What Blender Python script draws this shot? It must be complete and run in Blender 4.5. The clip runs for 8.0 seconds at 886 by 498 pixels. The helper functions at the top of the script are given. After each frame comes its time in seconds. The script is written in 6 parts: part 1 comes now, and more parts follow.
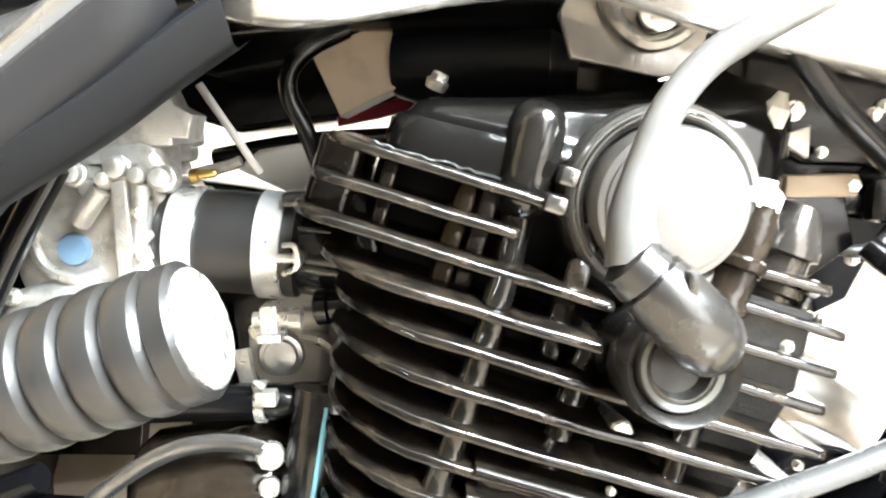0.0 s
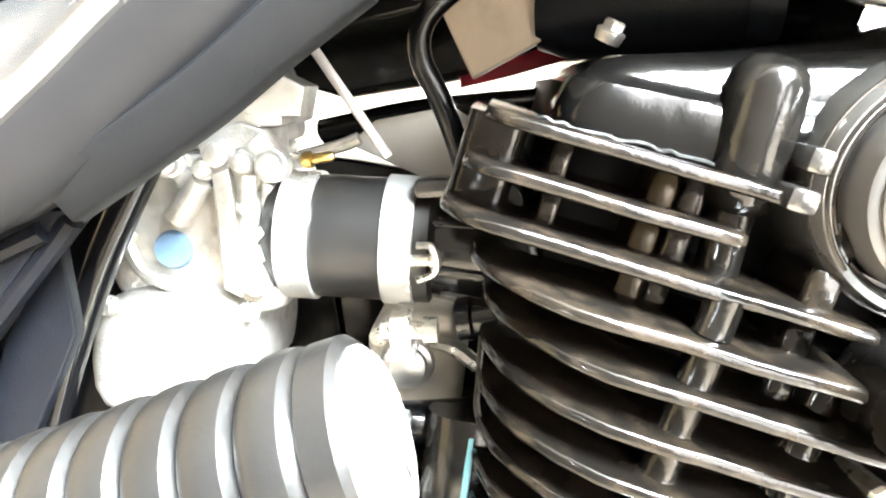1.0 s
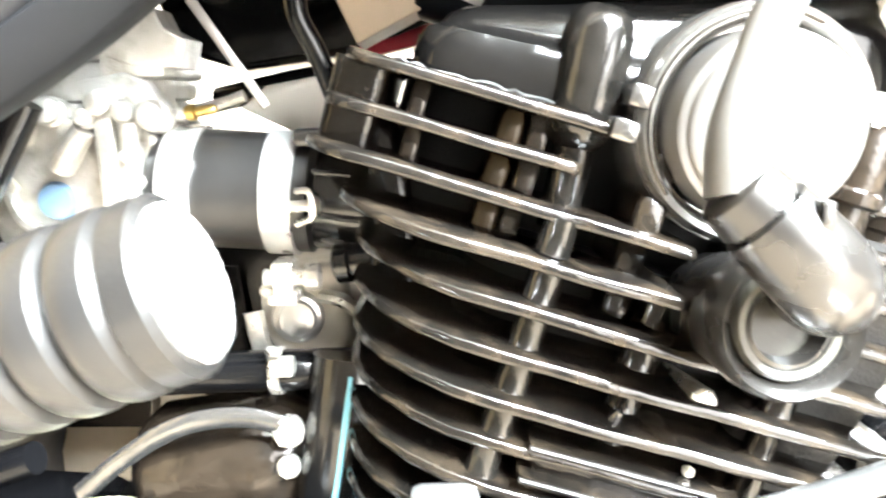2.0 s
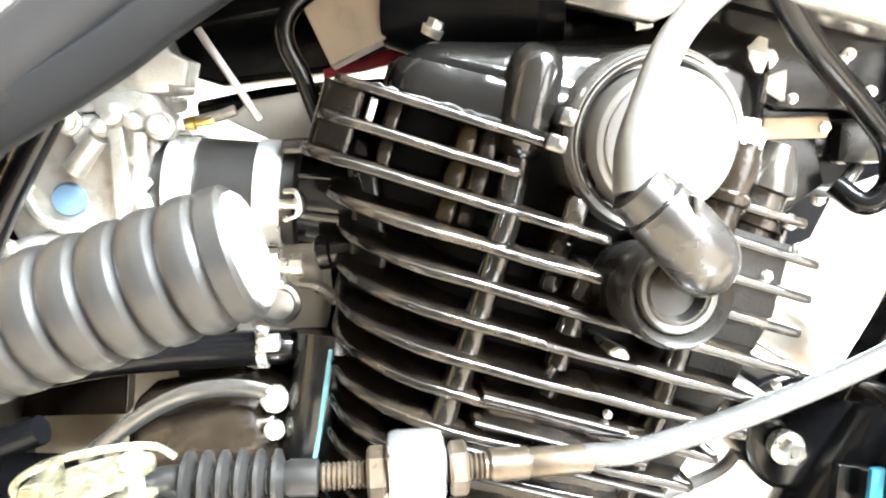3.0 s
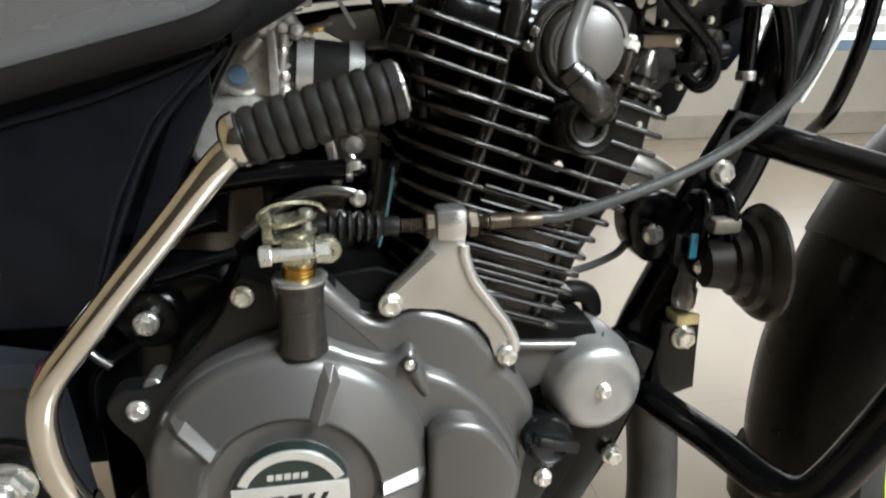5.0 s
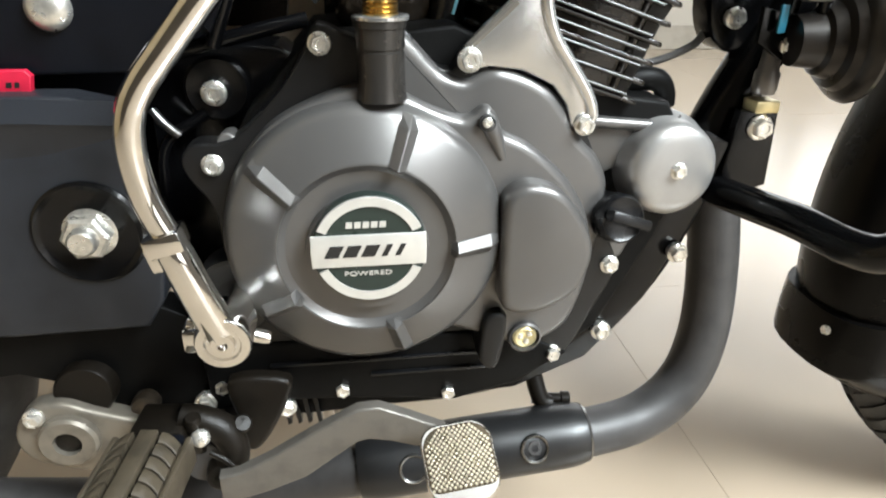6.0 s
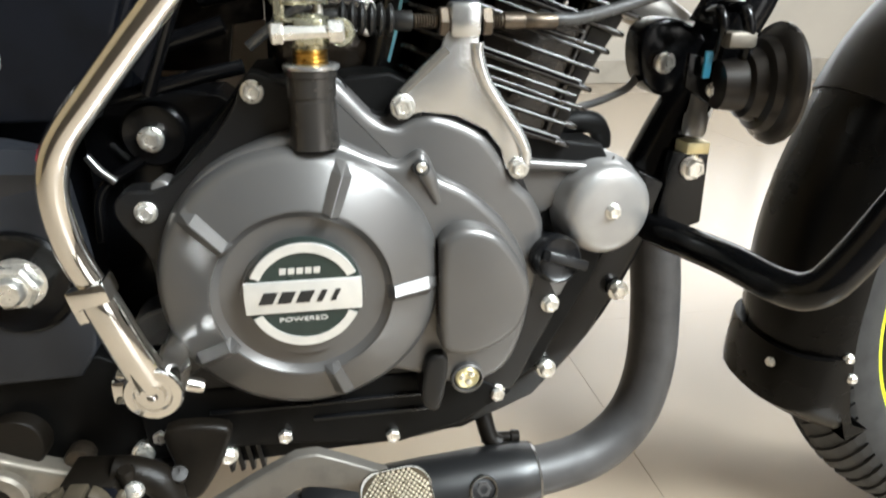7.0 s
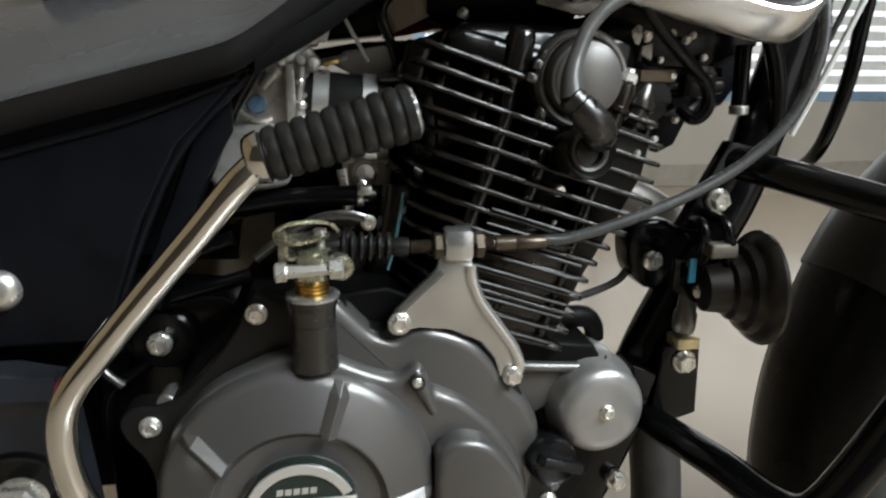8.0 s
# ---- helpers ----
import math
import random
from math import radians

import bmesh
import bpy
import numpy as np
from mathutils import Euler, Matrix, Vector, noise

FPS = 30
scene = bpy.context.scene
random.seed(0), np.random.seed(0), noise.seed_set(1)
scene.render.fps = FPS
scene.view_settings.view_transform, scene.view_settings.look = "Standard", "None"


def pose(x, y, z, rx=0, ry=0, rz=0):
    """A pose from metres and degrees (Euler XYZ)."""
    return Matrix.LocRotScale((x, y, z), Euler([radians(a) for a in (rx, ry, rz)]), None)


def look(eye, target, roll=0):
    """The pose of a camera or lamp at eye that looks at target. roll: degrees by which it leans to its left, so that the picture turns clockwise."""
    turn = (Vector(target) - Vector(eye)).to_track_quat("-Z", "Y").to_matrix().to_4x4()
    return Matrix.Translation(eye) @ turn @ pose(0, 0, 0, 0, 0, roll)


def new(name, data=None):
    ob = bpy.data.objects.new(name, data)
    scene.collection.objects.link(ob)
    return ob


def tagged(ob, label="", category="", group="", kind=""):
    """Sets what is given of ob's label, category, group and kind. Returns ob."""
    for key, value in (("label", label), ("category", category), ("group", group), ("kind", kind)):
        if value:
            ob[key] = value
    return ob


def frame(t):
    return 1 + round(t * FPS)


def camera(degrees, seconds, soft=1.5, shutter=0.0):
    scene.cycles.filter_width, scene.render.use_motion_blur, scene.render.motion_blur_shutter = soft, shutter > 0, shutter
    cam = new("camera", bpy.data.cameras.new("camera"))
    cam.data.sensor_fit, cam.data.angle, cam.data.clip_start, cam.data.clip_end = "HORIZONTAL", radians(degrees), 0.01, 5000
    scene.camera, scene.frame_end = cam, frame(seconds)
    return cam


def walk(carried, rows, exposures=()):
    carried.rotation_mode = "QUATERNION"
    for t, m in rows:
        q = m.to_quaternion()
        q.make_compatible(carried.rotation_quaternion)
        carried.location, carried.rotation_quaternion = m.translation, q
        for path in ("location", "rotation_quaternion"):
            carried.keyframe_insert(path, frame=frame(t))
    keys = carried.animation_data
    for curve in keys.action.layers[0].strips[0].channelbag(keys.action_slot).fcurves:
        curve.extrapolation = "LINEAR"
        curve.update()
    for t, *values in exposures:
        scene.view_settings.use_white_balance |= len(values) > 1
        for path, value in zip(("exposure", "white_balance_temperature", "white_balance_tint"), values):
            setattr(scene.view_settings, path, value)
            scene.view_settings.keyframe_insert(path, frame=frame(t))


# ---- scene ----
cam = camera(67.3, 8.0, 2.0, 0.25)
PATH = [
    (0, (0.114, -0.139, 0.596), (0.145, 1.835, 0.277), -1.1),
    (0.5, (0.101, -0.100, 0.592), (0.044, 1.857, 0.181), -2.8),
    (1, (0.086, -0.090, 0.605), (-0.100, 1.844, 0.131), -3.0),
    (1.5, (0.094, -0.099, 0.599), (-0.075, 1.840, 0.139), -2.8),
    (2, (0.107, -0.106, 0.585), (0.088, 1.847, 0.156), -2.4),
    (2.2, (0.115, -0.107, 0.580), (0.172, 1.844, 0.145), -2.9),
    (3.3, (0.0891, -0.18, 0.5937), (0.2547, 1.5768, 0.2364), -1.0),
    (3.5, (0.0864, -0.2052, 0.5991), (0.2448, 1.5516, 0.2409), -0.1),
    (4, (0.0801, -0.2583, 0.6153), (0.3339, 1.4751, 0.2022), 0.4),
    (4.2, (0.0729, -0.2799, 0.6189), (0.3321, 1.4427, 0.1662), 0.3),
    (5.3, (0.018, -0.3384, 0.5568), (0.315, 1.3167, -0.0858), 0.3),
    (5.5, (0.0072, -0.3429, 0.528), (0.3015, 1.2951, -0.1587), 1.2),
    (6, (-0.0063, -0.3537, 0.4929), (0.2277, 1.2591, -0.2721), 0.6),
    (6.5, (0.0036, -0.3555, 0.4776), (0.2538, 1.2429, -0.3108), 0.3),
    (7, (0.0162, -0.3564, 0.501), (0.3249, 1.278, -0.1866), 0.7),
    (7.5, (0.0, -0.3429, 0.5487), (0.2493, 1.3347, -0.0552), 2.3),
    (7.7, (0.0108, -0.3411, 0.5694), (0.2637, 1.3482, 0.0024), 1.9),
    (8, (0.0261, -0.3483, 0.5793), (0.3204, 1.3671, 0.1185), 0.3),
]
EXPOSURE = [(0, 2.78), (0.5, 3.2), (1, 3.65), (1.5, 3.88), (2.2, 3.92), (3.5, 3.12), (4.2, 2.75), (5.3, -0.38), (5.7, 0.1), (6.2, 0.8), (6.6, 0.82), (7.1, 0.5), (7.5, -0.25), (8, -0.55)]
walk(cam, [(t, look(eye, target, roll)) for t, eye, target, roll in PATH], EXPOSURE)

# ---- world, daylight, exposure ----
world = bpy.data.worlds.new("world")
scene.world = world
world.use_nodes = True
wn = world.node_tree
sky = wn.nodes.new("ShaderNodeTexSky")
sky.sky_type = "NISHITA"
sky.sun_disc = False
sky.sun_elevation, sky.sun_rotation = radians(48), radians(150)
wn.links.new(sky.outputs[0], wn.nodes["Background"].inputs[0])
wn.nodes["Background"].inputs[1].default_value = 0.035


def window_light(name, eye, target, wide, high, watts, color=(1, 0.97, 0.93)):
    """Daylight that comes in through one opening of the showroom."""
    data = bpy.data.lights.new(name, "AREA")
    data.shape, data.size, data.size_y, data.energy, data.color = "RECTANGLE", wide, high, watts, color
    ob = new(name, data)
    ob.matrix_world = look(eye, target)
    return ob


window_light("daylight_front_opening", (2.35, -2.05, 3.25), (0.15, 0, 0.4), 2.0, 1.5, 385, (0.87, 0.96, 1.0))
window_light("daylight_back_windows", (2.3, 3.35, 1.45), (1.2, 0, 0.2), 3.2, 1.9, 26, (0.96, 0.98, 1.0))


# ---- materials ----
def mat(name, color, rough=0.5, metal=0.0, vary=0.15, scale=60.0, bump=0.0, coat=0.0, fine=900.0, spec=0.5, tint=None, rvary=0.12, wave=0.0, wscale=150.0, soft=False):
    """A painted, cast or moulded surface with variation at two scales and fine relief."""
    m = bpy.data.materials.new(name)
    m.use_nodes = True
    nt = m.node_tree
    b = nt.nodes["Principled BSDF"]
    tc = nt.nodes.new("ShaderNodeTexCoord")
    n1 = nt.nodes.new("ShaderNodeTexNoise")
    n1.inputs["Scale"].default_value, n1.inputs["Detail"].default_value = scale, 5
    n2 = nt.nodes.new("ShaderNodeTexNoise")
    n2.inputs["Scale"].default_value, n2.inputs["Detail"].default_value = fine, 3
    nt.links.new(tc.outputs["Object"], n1.inputs["Vector"])
    nt.links.new(tc.outputs["Object"], n2.inputs["Vector"])
    mix = nt.nodes.new("ShaderNodeMix")
    mix.data_type = "RGBA"
    other = tint or tuple(c * (1 - vary * 2) for c in color)
    ramp = nt.nodes.new("ShaderNodeMapRange")
    ramp.interpolation_type = "SMOOTHSTEP"
    ramp.inputs["From Min"].default_value, ramp.inputs["From Max"].default_value = (0.1, 0.9) if soft else (0.42, 0.72)
    nt.links.new(n1.outputs["Fac"], ramp.inputs["Value"])
    nt.links.new(ramp.outputs[0], mix.inputs["Factor"])
    mix.inputs["A"].default_value, mix.inputs["B"].default_value = (*color, 1), (*other, 1)
    nt.links.new(mix.outputs["Result"], b.inputs["Base Color"])
    rr = nt.nodes.new("ShaderNodeMapRange")
    rr.inputs["To Min"].default_value, rr.inputs["To Max"].default_value = max(0.03, rough - rvary), min(1, rough + rvary)
    nt.links.new(n1.outputs["Fac"], rr.inputs["Value"])
    nt.links.new(rr.outputs[0], b.inputs["Roughness"])
    b.inputs["Metallic"].default_value = metal
    b.inputs["Specular IOR Level"].default_value = spec
    if coat:
        b.inputs["Coat Weight"].default_value, b.inputs["Coat Roughness"].default_value = coat, 0.08
    if bump:
        bp = nt.nodes.new("ShaderNodeBump")
        bp.inputs["Strength"].default_value, bp.inputs["Distance"].default_value = bump, 0.0006
        nt.links.new(n2.outputs["Fac"], bp.inputs["Height"])
        nt.links.new(bp.outputs[0], b.inputs["Normal"])
        if wave:
            n3 = nt.nodes.new("ShaderNodeTexNoise")
            n3.inputs["Scale"].default_value, n3.inputs["Detail"].default_value = wscale, 2
            nt.links.new(tc.outputs["Object"], n3.inputs["Vector"])
            bw = nt.nodes.new("ShaderNodeBump")
            bw.inputs["Strength"].default_value, bw.inputs["Distance"].default_value = wave, 0.003
            nt.links.new(n3.outputs["Fac"], bw.inputs["Height"])
            nt.links.new(bw.outputs[0], bp.inputs["Normal"])
    return m


M_FIN = mat("gloss_black_engine_paint", (0.0055, 0.0047, 0.0040), 0.13, 0.0, 0.3, 110, 0.14, tint=(0.022, 0.0165, 0.0115), spec=0.46, rvary=0.07, fine=500, wave=0.14, wscale=90)
M_COVER = mat("satin_grey_cast_paint", (0.132, 0.127, 0.123), 0.30, 0.55, 0.03, 25, 0.10, fine=1600, rvary=0.035)
# cover grey made near black: the flange's shade is put into the colour
M_COVER_SHADE = mat("shaded_grey_cast_paint", (0.008, 0.0078, 0.008), 0.36, 0.25, 0.1, 30, 0.12, fine=1600)
M_CHROME = mat("chrome", (0.80, 0.79, 0.77), 0.05, 1.0, 0.04, 40, rvary=0.03)
M_ZINC = mat("zinc_plated_steel", (0.82, 0.80, 0.75), 0.30, 0.85, 0.12, 200, 0.1)
M_CAST = mat("bare_cast_aluminium", (0.50, 0.495, 0.475), 0.36, 0.65, 0.12, 110, 0.5, fine=1300, tint=(0.32, 0.305, 0.27))
M_BRUSH = mat("brushed_aluminium", (0.70, 0.70, 0.70), 0.30, 0.9, 0.06, 50, 0.15)
M_RUBBER = mat("grey_black_rubber", (0.013, 0.0124, 0.012), 0.36, 0, 0.2, 50, 0.10, spec=0.5)
M_CAP = mat("grey_plug_cap_rubber", (0.013, 0.0118, 0.0108), 0.27, 0, 0.15, 60, 0.08, spec=0.8)
M_SATIN = mat("satin_black_coating", (0.013, 0.0130, 0.0135), 0.34, 0.1, 0.12, 40, 0.1)
M_PIVOT = mat("dark_grey_plastic", (0.017, 0.0185, 0.0225), 0.42, 0, 0.15, 40, 0.3, fine=1400, spec=0.35)
M_CABLE = mat("cable_sheath", (0.058, 0.0575, 0.057), 0.27, 0, 0.15, 60, 0.1)
M_LEAD = mat("grey_lead_rubber", (0.105, 0.102, 0.098), 0.33, 0, 0.15, 60, 0.1)
M_FRAME = mat("gloss_black_frame_paint", (0.003, 0.003, 0.0034), 0.18, 0, 0.2, 30, 0.06, spec=0.28)
M_MATTE = mat("matte_black_exhaust_paint", (0.046, 0.0435, 0.043), 0.47, 0.1, 0.15, 40, 0.2)
M_DARK = mat("dark_moulded_plastic", (0.0045, 0.0052, 0.0075), 0.36, 0, 0.2, 40, 0.3, fine=1400, spec=0.15)
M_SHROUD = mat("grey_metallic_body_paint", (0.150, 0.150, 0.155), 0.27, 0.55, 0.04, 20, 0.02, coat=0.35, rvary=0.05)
M_UNDER = mat("textured_grey_plastic", (0.0075, 0.0081, 0.0095), 0.55, 0, 0.1, 40, 0.08, fine=1500, spec=0.2)
M_BRACKET = mat("satin_aluminium_plate", (0.58, 0.58, 0.575), 0.20, 0.85, 0.06, 50, 0.08, rvary=0.06)
M_TRIM = mat("polished_silver_trim", (0.78, 0.77, 0.75), 0.24, 0.85, 0.04, 20, 0.02, rvary=0.06)
M_DULL = mat("dull_cast_metal", (0.22, 0.195, 0.16), 0.40, 0.55, 0.15, 60, 0.3)
M_DISC = mat("grey_cast_disc", (0.18, 0.172, 0.165), 0.36, 0.6, 0.08, 40, 0.1)
# cover grey raised for the filter cap: the light on it is in the colour
M_FILTER = mat("lit_satin_cast_paint", (0.38, 0.37, 0.36), 0.32, 0.65, 0.06, 30, 0.12, fine=1600)
M_BOSS = mat("worn_bare_metal", (0.20, 0.195, 0.19), 0.22, 0.9, 0.08, 120, 0.2, wave=0.05)
M_TOWER = mat("tarnished_stud_metal", (0.060, 0.054, 0.048), 0.17, 0.7, 0.25, 60, 0.1, wave=0.03)
# golden reflection on the fin webs, put into the colour
M_GOLD_SHEEN = mat("gold_reflection_metal", (0.040, 0.028, 0.014), 0.22, 0.4, 0.3, 160, 0.2, tint=(0.03, 0.022, 0.012))
M_CAPMETAL = mat("hammered_bright_metal", (0.85, 0.84, 0.82), 0.22, 0.8, 0.1, 200, 0.3, wave=0.9, wscale=260)
M_STARTER = mat("glossy_brown_black_paint", (0.018, 0.013, 0.009), 0.18, 0.2, 0.3, 60, 0.1, wave=0.2)
M_GASKET = mat("squeezed_dark_sealant", (0.006, 0.0058, 0.0055), 0.5, 0.0, 0.3, 200, 0.4)
# shroud grey taken down: shade of the lower flank is put into the colour
M_FLANK_SHADE = mat("shaded_flank_paint", (0.018, 0.018, 0.020), 0.42, 0.1, 0.06, 20, 0.03, rvary=0.05, spec=0.25)
M_RELEASE = mat("brown_grey_cast_paint", (0.060, 0.056, 0.052), 0.25, 0.65, 0.1, 40, 0.12)
# gloss highlight of the narrow fin edges, as a lighter colour
M_EDGE_GLINT = mat("fin_edge_highlight", (0.014, 0.013, 0.012), 0.34, 0.2, 0.3, 200, 0.1)
M_ROCKER = mat("smooth_black_rocker_paint", (0.0032, 0.0030, 0.0029), 0.13, 0.0, 0.2, 40, 0.05, spec=0.36, rvary=0.05, wave=0.10, wscale=60)
M_PASS = mat("pale_passivated_steel", (0.40, 0.385, 0.29), 0.26, 0.8, 0.2, 220, 0.2, tint=(0.26, 0.24, 0.15))
M_PEDAL = mat("brushed_dark_steel", (0.155, 0.142, 0.125), 0.44, 0.55, 0.1, 60, 0.25)
M_HEADER = mat("bare_steel_pipe", (0.52, 0.49, 0.45), 0.34, 0.75, 0.15, 50, 0.15)
M_PADBASE = mat("tarnished_brass_plating", (0.06, 0.045, 0.028), 0.35, 0.8, 0.2, 120, 0.1)
M_GLOSSRUB = mat("glossy_black_rubber", (0.005, 0.005, 0.0054), 0.18, 0.0, 0.15, 60, 0.08, spec=0.6, rvary=0.06)
M_TAN = mat("tan_plastic", (0.62, 0.51, 0.38), 0.5, 0, 0.1, 30, 0.1)
M_STUD = mat("black_painted_stud", (0.010, 0.009, 0.008), 0.14, 0.2, 0.3, 120, 0.1, wave=0.05, spec=0.7)
M_PEGIRON = mat("dark_brown_iron", (0.0080, 0.0062, 0.0045), 0.38, 0.1, 0.2, 60, 0.4, spec=0.22)
M_SEAT = mat("dull_yellowish_rubber", (0.050, 0.047, 0.037), 0.35, 0, 0.2, 60, 0.1)
M_PLATE = mat("matte_black_plate", (0.0030, 0.0029, 0.0028), 0.50, 0, 0.2, 40, 0.2, spec=0.12)
M_HORN = mat("bronze_black_horn_paint", (0.024, 0.020, 0.017), 0.30, 0.45, 0.15, 40, 0.1)
M_RING = mat("worn_machined_ring", (0.23, 0.222, 0.21), 0.20, 0.7, 0.2, 60, 0.1)
M_TAP = mat("pale_cast_fitting", (0.56, 0.53, 0.48), 0.38, 0.25, 0.12, 90, 0.3, fine=1300, tint=(0.44, 0.40, 0.34))
M_TEAL = mat("teal_plastic", (0.02, 0.17, 0.26), 0.4, 0, 0.1, 80)
M_CASE = mat("satin_black_case_paint", (0.006, 0.0062, 0.007), 0.28, 0.1, 0.1, 40, 0.1, fine=1500, spec=0.4)
M_OCHRE = mat("unseen_ochre_wall", (0.28, 0.20, 0.10), 0.6, 0, 0.05, 2, 0.1, fine=200)
M_BACKWALL = mat("cream_wall_paint", (0.38, 0.34, 0.29), 0.7, 0, 0.05, 2, 0.1, fine=200)
M_TANK = mat("satin_tank_paint", (0.070, 0.070, 0.073), 0.30, 0.5, 0.04, 20, 0.0, coat=0.2, rvary=0.04)
M_BAND = mat("pale_zinc_steel", (0.62, 0.62, 0.61), 0.30, 0.75, 0.05, 80, 0.05)
M_PEG = mat("worn_footrest_rubber", (0.056, 0.044, 0.029), 0.5, 0, 0.2, 60, 0.3)
M_TREAD = mat("warm_plated_steel", (0.80, 0.74, 0.60), 0.30, 0.85, 0.1, 150, 0.1)
M_ZINCY = mat("yellow_passivated_steel", (0.74, 0.64, 0.36), 0.35, 0.7, 0.1, 120, 0.1)
M_BRASS = mat("brass", (0.62, 0.42, 0.14), 0.3, 1.0, 0.15, 120, 0.1)
M_BROWN = mat("tarnished_steel", (0.105, 0.082, 0.060), 0.32, 0.7, 0.2, 150, 0.15)
M_BLUE = mat("blue_plastic", (0.12, 0.21, 0.33), 0.4, 0, 0.1, 80, 0.1)
M_CYAN = mat("light_blue_marking", (0.25, 0.62, 0.75), 0.5, 0, 0.1, 80)
M_BEIGE = mat("beige_connector_plastic", (0.38, 0.30, 0.215), 0.5, 0, 0.1, 60, 0.1)
M_RED = mat("red_plastic", (0.45, 0.010, 0.035), 0.4, 0, 0.1, 60)
M_WHITE = mat("white_plastic", (0.78, 0.77, 0.74), 0.5, 0, 0.05, 30)
M_BADGE = mat("satin_silver_badge", (0.72, 0.71, 0.68), 0.35, 0.6, 0.05, 60, 0.05)
M_BADGE_GREEN = mat("dark_green_badge_enamel", (0.016, 0.026, 0.022), 0.3, 0, 0.1, 60)
M_INK = mat("black_print", (0.012, 0.012, 0.012), 0.4, 0, 0.1, 60)
M_TYRE = mat("tyre_rubber", (0.022, 0.022, 0.022), 0.65, 0, 0.2, 40, 0.35)
M_YELLOW = mat("fluorescent_yellow_rim_tape", (0.72, 0.85, 0.02), 0.4, 0, 0.05, 60)
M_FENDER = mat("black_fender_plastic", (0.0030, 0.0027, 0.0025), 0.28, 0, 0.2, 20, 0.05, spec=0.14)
# fender black with the brown reflection on its top mixed into the colour
M_FENDER_TOP = mat("sheen_tinted_fender_plastic", (0.0075, 0.0060, 0.0048), 0.36, 0, 0.2, 20, 0.1, spec=0.28)
M_TILE = mat("beige_floor_tile", (0.352, 0.282, 0.210), 0.20, 0, 0.02, 3.0, 0.0, fine=60, rvary=0.03, soft=True)
M_GROUT = mat("floor_grout", (0.32, 0.262, 0.200), 0.6, 0, 0.1, 20, 0.2)
M_WALL = mat("tan_wall_paint", (0.10, 0.085, 0.07), 0.7, 0, 0.05, 2, 0.1, fine=200)
M_CEIL = mat("white_ceiling_paint", (0.74, 0.73, 0.71), 0.8, 0, 0.03, 2)
M_SKIRT = mat("tan_skirting_paint", (0.30, 0.265, 0.22), 0.4, 0, 0.1, 8)
M_ALU_BLUE = mat("blue_grey_window_frame", (0.25, 0.36, 0.48), 0.4, 0.3, 0.1, 10)


def glowing(name, color, strength):
    m = bpy.data.materials.new(name)
    m.use_nodes = True
    b = m.node_tree.nodes["Principled BSDF"]
    b.inputs["Base Color"].default_value = (*color, 1)
    b.inputs["Emission Color"].default_value, b.inputs["Emission Strength"].default_value = (*color, 1), strength
    return m


M_OUTSIDE = glowing("bright_daylight_outside", (0.93, 0.95, 1.0), 1.6)
M_FRONT_GLOW = glowing("unseen_front_glow", (1.0, 0.98, 0.95), 1.5)


# ---- building tools ----
def link(name, bm, material, smooth=True):
    me = bpy.data.meshes.new(name)
    bmesh.ops.recalc_face_normals(bm, faces=bm.faces)
    bm.to_mesh(me)
    bm.free()
    me.materials.append(material)
    if smooth:
        me.polygons.foreach_set("use_smooth", [True] * len(me.polygons))
        me.set_sharp_from_angle(angle=radians(38))
    return new(name, me)


def part(name, bm, material, parent, label="", smooth=True):
    ob = link(name, bm, material, smooth)
    ob.parent = parent
    if parent.type == "EMPTY":
        ob.location = -parent.location
    return tagged(ob, label) if label else ob


def thing(name, loc, label, category, group=""):
    ob = new(name)
    ob.location = loc
    ob.empty_display_size = 0.05
    return tagged(ob, label, category, group)


def setting(name, bm, material, label, smooth=False):
    return tagged(link(name, bm, material, smooth), label, "", "", "structure")


def spline(pts, n=8, closed=False):
    """Points on a smooth curve through pts."""
    p = [Vector(q) for q in pts]
    out = []
    count = len(p)
    for i in range(count if closed else count - 1):
        a = p[(i - 1) % count] if closed or i else p[0] * 2 - p[1]
        b, c = p[i], p[(i + 1) % count]
        d = p[(i + 2) % count] if closed or i + 2 < count else c * 2 - b
        for k in range(n):
            t = k / n
            out.append(0.5 * (2 * b + (c - a) * t + (2 * a - 5 * b + 4 * c - d) * t * t + (3 * b - a - 3 * c + d) * t ** 3))
    if not closed:
        out.append(p[-1])
    return out


def basis(axis):
    w = Vector(axis).normalized()
    u = w.cross(Vector((0, 0, 1)) if abs(w.z) < 0.9 else Vector((0, 1, 0))).normalized()
    return u, w.cross(u).normalized(), w


def rings(bm, loops, cap=True, closed=False):
    """Skins loops of points of one length."""
    vs = [[bm.verts.new(q) for q in loop] for loop in loops]
    n = len(vs[0])
    for i in range(len(vs) if closed else len(vs) - 1):
        a, b = vs[i], vs[(i + 1) % len(vs)]
        for k in range(n):
            bm.faces.new((a[k], a[(k + 1) % n], b[(k + 1) % n], b[k]))
    if cap and not closed:
        bm.faces.new(vs[0][::-1])
        bm.faces.new(vs[-1])


